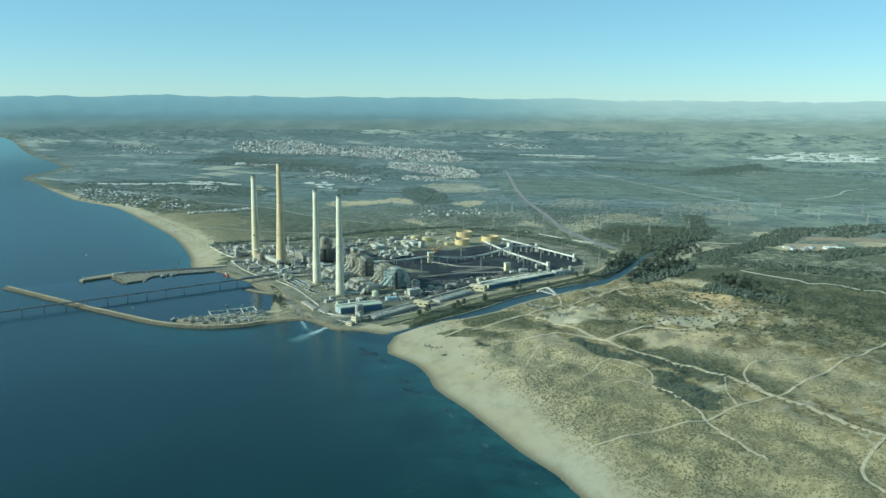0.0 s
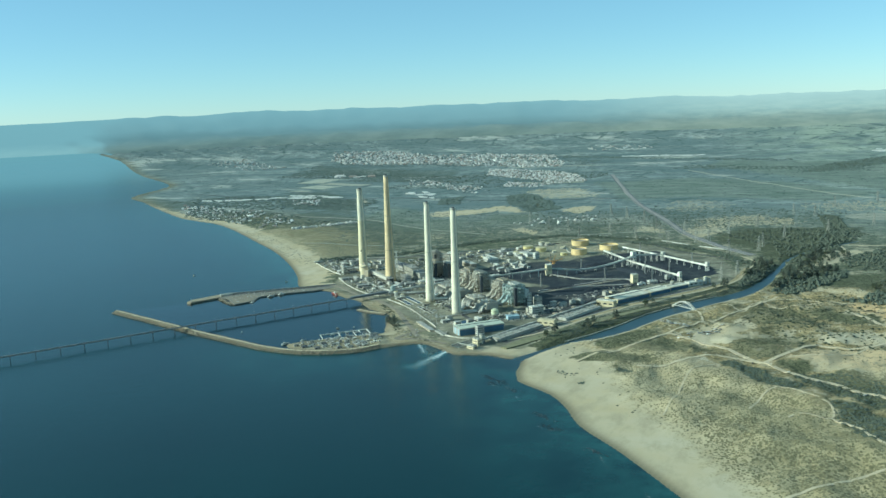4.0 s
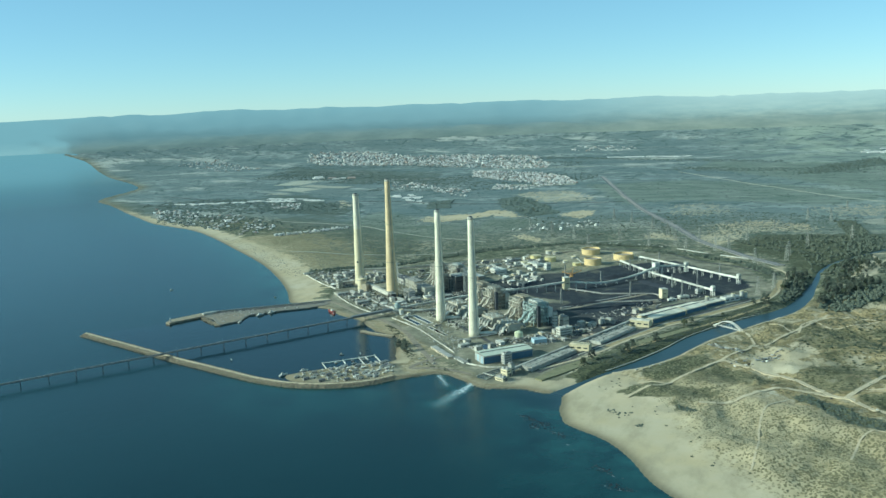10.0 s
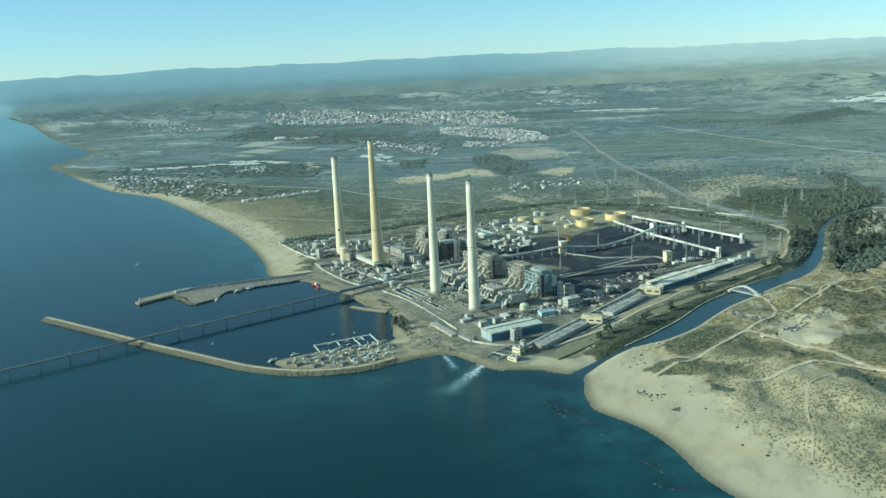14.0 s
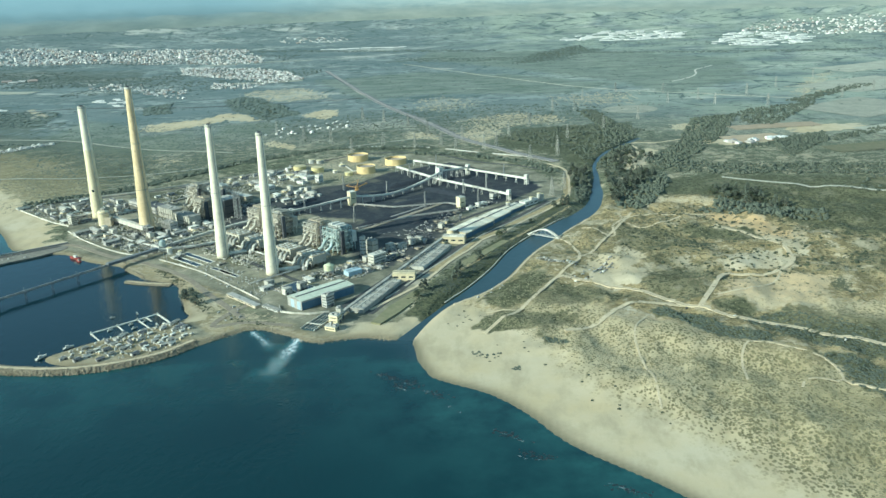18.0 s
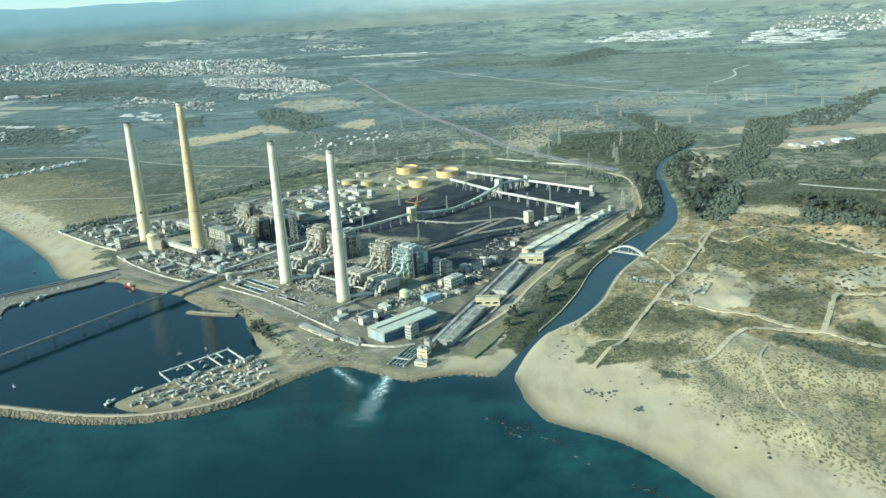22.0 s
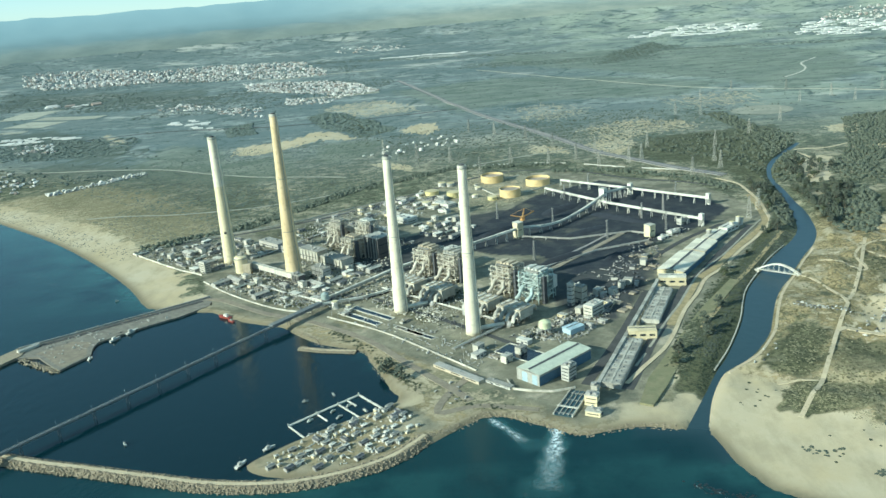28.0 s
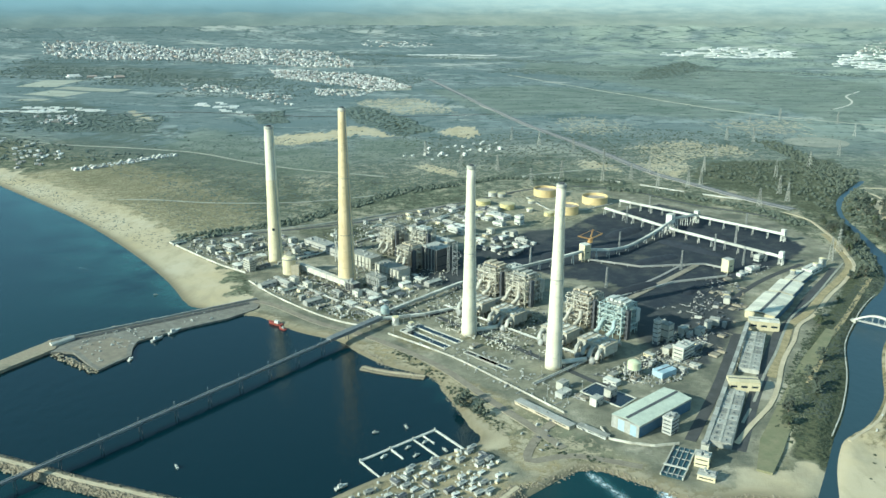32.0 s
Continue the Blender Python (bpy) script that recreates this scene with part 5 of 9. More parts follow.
for x, y, ln, tu, hull, lab in ((-704, 1568, 26, 150, RED_PAINT, "large red workboat moored at the shore"), (-690, 1550, 15, 140, RED_PAINT, "red workboat moored at the shore"), (-846, 1533, 22, 55, WHITE, "white tug moored along the quay"), (-862, 1505, 20, 58, WHITE, "white tug moored along the quay"), (-804, 1582, 14, 50, WHITE, "small white boat at the quay"), (-874, 1436, 12, 80, WHITE, "small white boat at the quay"), (-543, 1136, 15, 40, WHITE, "white motorboat beside the marina quay"), (-568, 1104, 17, 60, WHITE, "grey-white barge at the marina head"), (-486, 1262, 9, 120, WHITE, "small white boat on open water"), (-520, 1248, 8, 10, WHITE, "small white boat on open water"), (-723, 1169, 9, 130, WHITE, "small white boat on open water"), (-505, 1196, 9, 44, WHITE, "white boat at the pontoon"), (-480, 1216, 8, 44, WHITE, "white boat at the pontoon"), (-470, 1200, 9, 44, WHITE, "white boat at the pontoon"), (-462, 1228, 8, 44, WHITE, "white boat at the pontoon"), (-440, 1212, 9, 130, WHITE, "white boat at the pontoon"), (-500, 1160, 9, 44, WHITE, "white boat at the pontoon"), (-478, 1172, 8, 44, WHITE, "white boat at the pontoon"), (-452, 1194, 8, 44, WHITE, "white boat at the pontoon"), (-1280, 1720, 9, 80, WHITE, "small white boat out in the bay"), (-930, 1690, 7, 20, WHITE, "small white boat off the beach")):
    boat(x, y, ln, tu, hull, lab, 1)

pont = thing("marina_pontoon", 0, 0, 0, 0, "pale floating pontoon frame in the fishing harbour", "pontoon")
for a, b, w in (((-530, 1186), (-452, 1256), 3.4), ((-452, 1256), (-412, 1206), 2.4), ((-530, 1186), (-500, 1148), 1.8), ((-476, 1234), (-442, 1192), 1.8), ((-500, 1213), (-484, 1192), 1.8), ((-466, 1243), (-452, 1226), 1.8)):
    part("walkway", Geo().bar((*a, 0.5), (*b, 0.5), w, 1.4), ROOF_WHITE, pont)
for a in ((-530, 1186), (-452, 1256), (-412, 1206), (-500, 1213), (-476, 1234)):
    part("mooring_pile", Geo().rings(*a, [(0.9, -3), (0.9, 3.5), (0.3, 4)], 10), PALE_CONCRETE, pont)


# ---- sheds and other small buildings ----
def shed_kind(sx, sy, h, roof, wall, seed, label, category="building", group="", flat=True):
    t = thing("shed", 0, 0, 0, 0, label, category, group)
    r = random.Random(seed)
    if flat:
        body = part("wall", Geo().box(0, 0, -1, sx, sy, h + 1), wall, t)
        cover = part("roof", Geo().box(0, 0, h - 0.02, sx + 0.5, sy + 0.5, 0.5), roof, t)
        for _ in range(r.randint(1, 2)):
            part("roof_unit", Geo().box(r.uniform(-0.35, 0.35) * sx, r.uniform(-0.3, 0.3) * sy, h + 0.45, r.uniform(1, 2.6), r.uniform(1, 2.2), r.uniform(0.8, 1.8)), STEEL, cover, "grey roof unit")
    else:
        body = part("wall", Geo().gable(0, 0, -1, sx, sy, h + 1, sy * 0.16), wall, t)
        e = sy * 0.16
        rf = Geo()
        for s in (-1, 1):
            rf.add([(-sx / 2 - 0.4, s * (sy / 2 + 0.5), h - 0.05), (sx / 2 + 0.4, s * (sy / 2 + 0.5), h - 0.05), (sx / 2 + 0.4, 0, h + e + 0.15), (-sx / 2 - 0.4, 0, h + e + 0.15), (-sx / 2 - 0.4, s * (sy / 2 + 0.5), h + 0.25), (sx / 2 + 0.4, s * (sy / 2 + 0.5), h + 0.25), (sx / 2 + 0.4, 0, h + e + 0.45), (-sx / 2 - 0.4, 0, h + e + 0.45)], [(0, 1, 2, 3), (4, 5, 6, 7), (0, 1, 5, 4), (1, 2, 6, 5), (2, 3, 7, 6), (3, 0, 4, 7)])
        cover = part("roof", rf, roof, t)
        part("roof_vent", Geo().box(0, 0, h + e, sx * 0.5, 1.4, 1.2), STEEL, cover, "grey ridge vent")
    part("door", Geo().box(r.uniform(-0.25, 0.25) * sx, -sy / 2 - 0.02, 0, min(4, sx * 0.25), 0.2, min(3.6, h * 0.7)), DARK_STEEL, body, "dark door")
    n = 2 if sx < 25 else 3
    for i in range(n):
        part("window", Geo().box((-0.34 + 0.68 * i / (n - 1)) * sx, -sy / 2 - 0.03, h * 0.55, sx * 0.2, 0.15, min(1.3, h * 0.25)), GLASS_DARK, body, "dark window")
    return t


def put_sheds(kinds, places, turns, seed):
    """Copies of the kinds at the places; the first of each kind is used itself."""
    r = random.Random(seed)
    z = on_ground(places[:, 0], places[:, 1])
    fresh = list(kinds)
    for (x, y), h, tu in zip(places, z, turns):
        m = at(x, y, max(h, 2.2), tu)
        if fresh:
            fresh.pop().matrix_basis = m
        else:
            copy_thing(r.choice(kinds), m)


huts = [shed_kind(7.5, 4.2, 2.8, ROOF_WHITE, WHITE, 1, "small white fishermen's hut", "hut", "huts by the marina"), shed_kind(10, 5, 3.0, ROOF_GREY, WHITE, 2, "low hut with a grey sheet roof", "hut", "huts by the marina", False), shed_kind(5, 3.4, 2.5, ROOF_WHITE, WALL_CREAM, 3, "small cream hut with a pale roof", "hut", "huts by the marina"), shed_kind(11, 6, 3.2, ROOF_DARK, CONCRETE, 4, "dark-roofed hut by the marina", "hut", "huts by the marina", False)]
spots = scatter([(-548, 1092), (-486, 1160), (-412, 1216), (-384, 1196), (-366, 1160), (-392, 1118), (-440, 1086), (-500, 1078)], 62, 21, 8.5)
put_sheds(huts, spots, [44 + random.Random(i).choice((0, 0, 90, 5, -8)) for i in range(len(spots))], 5)

# ---- the works: walls, sheds and yards ----
for pts, w, h in (([(-1005, 1980), (-874, 1850), (-806, 1795)], 1.1, 3.0), ([(-1005, 1980), (-900, 2040), (-700, 2130), (-560, 2230)], 1.0, 3.0), ([(-790, 1752), (-720, 1672), (-648, 1604), (-600, 1570), (-560, 1556)], 0.9, 2.3), ([(-530, 1530), (-436, 1452), (-356, 1362), (-300, 1296)], 0.9, 2.3), ([(-262, 1262), (-256, 1236), (-208, 1222), (-180, 1228)], 1.0, 2.6)):
    line = smooth_line(pts, 20)
    t = thing("boundary_wall", 0, 0, 0, 0, "long white boundary wall of the works", "wall")
    for a, b in zip(line[:-1], line[1:]):
        z = float(max(on_ground([a[0]], [a[1]])[0], 2.6))
        part("wall_panel", Geo().bar((*a, z + h / 2), (*b, z + h / 2), w, h + 0.6), WALL_STAINED, t)

t = thing("boundary_wall", 0, 0, 0, 0, "low white wall along the road behind the works", "wall")
line = smooth_line([(-293, 2612), (-214, 2613), (-90, 2590), (13, 2542), (106, 2469), (182, 2412), (243, 2368)], 22)
for k, (a, b) in enumerate(zip(line[:-1], line[1:])):
    if k % 7 < 5:
        z = float(on_ground([a[0]], [a[1]])[0])
        part("wall_panel", Geo().bar((*a, z + 1.4), (*b, z + 1.4), 1.2, 3.4), WHITE, t)

works_sheds = [
    shed_kind(28, 7, 3.6, ROOF_FADED, CONCRETE, 40, "long low shed with a faded sage roof", group="works buildings", flat=False),
    shed_kind(16, 7, 3.2, EARTH, CONCRETE, 41, "low store with a dusty brown roof", group="works buildings"),
    shed_kind(17, 9, 5, ROOF_DARK, CONCRETE, 39, "grey works building with a dark flat roof", group="works buildings"),
    shed_kind(13, 8, 4.5, ROOF_GREY, CONCRETE, 30, "small grey concrete works building", group="works buildings"),
    shed_kind(20, 11, 6, ROOF_WHITE, WHITE, 31, "white flat-roofed works building", group="works buildings"),
    shed_kind(30, 12, 7, ROOF_GREY, CONCRETE, 32, "long grey works hall with a ridged roof", group="works buildings", flat=False),
    shed_kind(14, 9, 5, ROOF_GREY, WALL_CREAM, 33, "cream flat-roofed works building", group="works buildings"),
    shed_kind(14, 10, 10, ROOF_GREY, PALE_CONCRETE, 34, "pale concrete works block", group="works buildings"),
    shed_kind(24, 8, 4.5, ROOF_DARK, CONCRETE, 35, "low dark-roofed works shed", group="works buildings", flat=False),
    shed_kind(12, 8, 4.5, ROOF_WHITE, WHITE, 36, "small white works cabin", group="works buildings"),
    shed_kind(11, 3.4, 3.2, ROOF_WHITE, WHITE, 37, "white container cabin in the yard", group="works buildings"),
    shed_kind(9, 6, 8, ROOF_GREY, STEEL, 38, "grey steel equipment house", group="works buildings"),
]
zones = [([(-985, 1975), (-865, 1855), (-800, 1800), (-690, 1905), (-760, 2020), (-850, 2030)], 46), ([(-780, 1745), (-640, 1612), (-560, 1565), (-500, 1610), (-600, 1700), (-700, 1785)], 24), ([(-720, 2040), (-560, 2200), (-390, 2350), (-330, 2250), (-400, 2100), (-520, 2040), (-640, 1960)], 60), ([(-520, 1525), (-440, 1445), (-360, 1352), (-300, 1300), (-260, 1345), (-345, 1430), (-440, 1530), (-490, 1580)], 4), ([(-300, 1340), (-262, 1375), (-150, 1480), (-90, 1580), (-60, 1540), (-110, 1430), (-140, 1370), (-250, 1290)], 26), ([(-420, 2080), (-390, 1960), (-330, 1900), (-280, 1990), (-330, 2120)], 22), ([(-70, 1600), (-20, 1660), (50, 1770), (90, 1790), (0, 1625), (-50, 1530)], 7), ([(-610, 1690), (-520, 1790), (-450, 1760), (-500, 1690), (-560, 1640)], 20)]
spots, turns = [], []
for i, (ring, n) in enumerate(zones):
    p = scatter(ring, n, 40 + i, 15)
    spots.append(p)
    turns += [(66 if i == 6 else PLANT_TURN) + random.Random(100 * i + k).choice((0, 0, 90, 90)) for k in range(len(p))]
spots = np.vstack(spots)
clear = np.ones(len(spots), bool)
for x, y, rr in ((-768, 1870, 30), (-619, 1745, 34), (-412, 1535, 28), (-300, 1425, 28), (-728, 1797, 20), (-670, 1770, 26), (-640, 1735, 24), (-187, 1418, 18), (-159, 1385, 26), (-200, 1290, 62), (-184, 1256, 16), (-200, 1320, 40)):
    clear &= np.hypot(spots[:, 0] - x, spots[:, 1] - y) > rr
put_sheds(works_sheds, spots[clear], [t for t, c in zip(turns, clear) if c], 6)


def pipe_rack(a, b, z, label="steel pipe rack across the works", pipes=4):
    t = thing("pipe_rack", 0, 0, 0, 0, label, "pipe rack", "pipe racks")
    a, b = Vector((*a, z)), Vector((*b, z))
    d = (b - a).normalized()
    s = Vector((-d.y, d.x, 0))
    for k in range(pipes):
        w = (k - (pipes - 1) / 2) * 1.5
        part("pipe", Geo().tube([a + s * w, b + s * w], 0.5 if k % 2 else 0.38, 8), ROOF_WHITE if k % 2 else STEEL, t)
    n = max(2, int((b - a).length / 14))
    for i in range(n + 1):
        p = a.lerp(b, i / n)
        g = Geo()
        for w in (-pipes * 0.8, pipes * 0.8):
            q = p + s * w
            g.box(q.x, q.y, 1.5, 0.5, 0.5, z - 1.5)
        g.bar(p - s * pipes * 0.85 - Vector((0, 0, 0.7)), p + s * pipes * 0.85 - Vector((0, 0, 0.7)), 0.5)
        part("support", g, STEEL, t)
    return t


for a, b, z in (((-600, 1640), (-520, 1570), 7), ((-740, 1770), (-620, 1655), 6), ((-700, 1900), (-580, 2060), 7), ((-450, 1640), (-260, 1455), 8), ((-330, 1368), (-250, 1446), 6), ((-560, 2080), (-420, 2260), 6)):
    pipe_rack(a, b, z)

# Intake basins: long dark water channels with pale rims.
for x, y, ln, wd in ((-476, 1516, 92, 13), (-458, 1534, 92, 12), (-395, 1450, 60, 9), (-380, 1435, 60, 9), (-240, 1345, 60, 34)):
    t = thing("intake_basin", x, y, 2.9, PLANT_TURN, "long concrete basin with dark water", "basin")
    g = Geo()
    for s in (-1, 1):
        g.box(0, s * wd / 2, 0, ln, 1.6, 1.2)
        g.box(s * ln / 2, 0, 0, 1.6, wd - 1.7, 1.2)
    part("rim", g, PALE_CONCRETE, t)
    part("water_surface", Geo().box(0, 0, 0.1, ln - 1.8, wd - 1.8, 0.35), GLASS_DARK, t, "still dark water")


# ---- loose gear of the yards ----
def yard_gear(name, rings, count, seed, material, label, size=(0.7, 3.2), high=(0.5, 2.2)):
    """Skids, crates, valves and short pipe runs, too small to tell apart: one body."""
    r = np.random.RandomState(seed)
    g = Geo()
    for k, ring in enumerate(rings):
        p = scatter(ring, count, seed + k)
        z = np.maximum(on_ground(p[:, 0], p[:, 1]), 2.4)
        for (x, y), h0 in zip(p, z):
            kind = r.rand()
            tu = PLANT_TURN + r.choice([0, 90]) + r.uniform(-4, 4)
            if kind < 0.62:
                g.box(x, y, h0 - 0.3, r.uniform(*size), r.uniform(*size), r.uniform(*high) + 0.3, tu, r.uniform(0.8, 1))
            elif kind < 0.84:
                ln, c, s = r.uniform(4, 16), math.cos(radians(tu)), math.sin(radians(tu))
                q = h0 + r.uniform(0.3, 2.5)
                g.bar((x - c * ln / 2, y - s * ln / 2, q), (x + c * ln / 2, y + s * ln / 2, q), r.uniform(0.3, 0.9))
            else:
                rad = r.uniform(0.5, 2.0)
                g.rings(x, y, [(rad, h0 - 0.3), (rad, h0 + r.uniform(1, 3)), (rad * 0.4, h0 + r.uniform(3, 3.6))], 7)
    return tagged(part(name, g, material), label, "equipment", kind="stuff")


OPEN_YARD = [(-500, 1500), (-440, 1445), (-360, 1352), (-300, 1300), (-260, 1345), (-345, 1430), (-430, 1500), (-470, 1540)]
GEAR_ZONES = [[(-985, 1975), (-865, 1855), (-800, 1800), (-690, 1905), (-760, 2020), (-850, 2030)], [(-780, 1745), (-640, 1612), (-560, 1565), (-500, 1610), (-600, 1700), (-700, 1785)], [(-720, 2040), (-560, 2200), (-390, 2350), (-330, 2250), (-400, 2100), (-520, 2040), (-640, 1960)], [(-250, 1400), (-150, 1480), (-90, 1580), (-60, 1540), (-110, 1430), (-140, 1390), (-180, 1370)], [(-560, 1640), (-440, 1560), (-330, 1440), (-210, 1500), (-300, 1640), (-430, 1740)], [(-640, 1960), (-470, 2030), (-400, 1900), (-460, 1760), (-560, 1700), (-640, 1780)]]
yard_gear("yard_equipment", GEAR_ZONES, 420, 500, STEEL, "grey pipes, skids and valves across the yards")
yard_gear("yard_equipment", GEAR_ZONES, 150, 520, WALL_STAINED, "pale cabins, tanks and crates across the yards")
yard_gear("yard_equipment", GEAR_ZONES, 130, 540, DARK_STEEL, "dark machinery and scrap across the yards")
yard_gear("yard_equipment", [[(-620, 1680), (-520, 1800), (-440, 1770), (-490, 1690), (-560, 1630)], [(-420, 1600), (-330, 1500), (-360, 1470), (-460, 1560)]], 170, 503, PALE_CONCRETE, "pale pipes, plinths and crates before the older units")
yard_gear("yard_equipment", [OPEN_YARD], 120, 505, STEEL, "grey pipes and skids on open ground")
yard_gear("yard_equipment", GEAR_ZONES, 70, 560, WALL_TAN, "rusty brown gear across the yards")
HALL_SIDE = [(-125, 1400), (-80, 1440), (10, 1620), (75, 1790), (50, 1830), (-30, 1740), (-70, 1620), (-150, 1440)]
yard_gear("yard_equipment", [HALL_SIDE], 110, 610, DARK_STEEL, "dark gear and pipe stacks between coal yard and river plant", (1, 6), (0.5, 2.6))
yard_gear("yard_equipment", [HALL_SIDE], 34, 612, EARTH, "dusty low stores and plates between coal yard and river plant", (4, 15), (1, 3))
yard_gear("yard_equipment", [[(-545, 1095), (-486, 1165), (-408, 1222), (-380, 1200), (-392, 1118), (-440, 1086)]], 150, 580, WHITE, "nets, crates and small craft beside the huts", (0.6, 2.4), (0.5, 1.6))
yard_gear("yard_equipment", [[(-980, 1488), (-906, 1412), (-896, 1466), (-848, 1552), (-790, 1640)]], 60, 590, WHITE, "crates and gear on the quay", (0.8, 3.5), (0.8, 2.5))
yard_gear("yard_equipment", [[(-60, 1600), (0, 1680), (70, 1780), (150, 1860), (110, 1880), (20, 1790), (-60, 1690), (-120, 1640)]], 90, 600, CONCRETE, "loose gear along the coal yard road", (0.8, 3.5), (0.6, 2))

low_hall = shed_kind(86, 11, 4.2, CONCRETE, WALL_TAN, 77, "long low concrete store along the shore wall", group="")
low_hall.matrix_basis = at(-324, 1291, 2.8, -47)
flat_hall = shed_kind(40, 9, 3.2, ROOF_GREY, WHITE, 78, "narrow white store by the shore wall", group="")
flat_hall.matrix_basis = at(-272, 1252, 2.8, -43)
TANK_LIME = surface("faded_green_tank", (0.6, 0.6, 0.38), (0.5, 0.51, 0.33), 6, 0.8, streaks=0.3, per_object=0)
for x, y, shell, r0, lab in ((-540, 1588, FRAME_GREEN, 6.5, "pale green water tank on a steel stand"), (-198, 1402, TANK_LIME, 8.5, "yellow-green tank on tall legs beside the blue shed")):
    wt = thing("water_tank", x, y, 2.8, 0, lab, "tank")
    part("tank_shell", Geo().rings(0, 0, [(r0 * 0.7, 9), (r0, 10.5), (r0, 20), (r0 * 0.3, 23)], 24), shell, wt)
    part("gallery", Geo().rings(0, 0, [(r0 + 0.02, 10.6), (r0 + 1.3, 10.6), (r0 + 1.3, 11.1), (r0 + 0.02, 11.1)], 24, False), STEEL, wt, "steel gallery")
    for k in range(8):
        a = k * math.pi / 4
        part("leg", Geo().rings(r0 * 0.86 * math.cos(a), r0 * 0.86 * math.sin(a), [(0.5, -0.5), (0.5, 10.5)], 8), STEEL, wt)

# Rough stone along the harbour shore and the outfalls.
shore_line = smooth_line([(-364, 1136), (-335, 1148), (-304, 1172), (-284, 1180), (-256, 1166), (-232, 1150), (-205, 1128), (-186, 1120), (-160, 1124), (-120, 1130), (-86, 1120)], 6)
r = np.random.RandomState(31)
sp = np.repeat(shore_line, 9, axis=0) + r.uniform(-5, 5, (9 * len(shore_line), 2))
inner = smooth_line([(-580, 1487), (-540, 1450), (-524, 1424), (-464, 1391), (-448, 1364), (-426, 1296)], 6)
sp = np.vstack([sp, np.repeat(inner, 4, axis=0) + r.uniform(-3, 3, (4 * len(inner), 2))])
sz = np.maximum(on_ground(sp[:, 0], sp[:, 1]), -0.6)
tagged(part("shore_rocks", clumps(sp[:, 0], sp[:, 1], sz - 0.4, r.uniform(0.6, 1.9, len(sp)), r.uniform(0.7, 1.8, len(sp)), 32, 5), ROCK), "rough brown rocks along the shore", "rocks", kind="stuff")


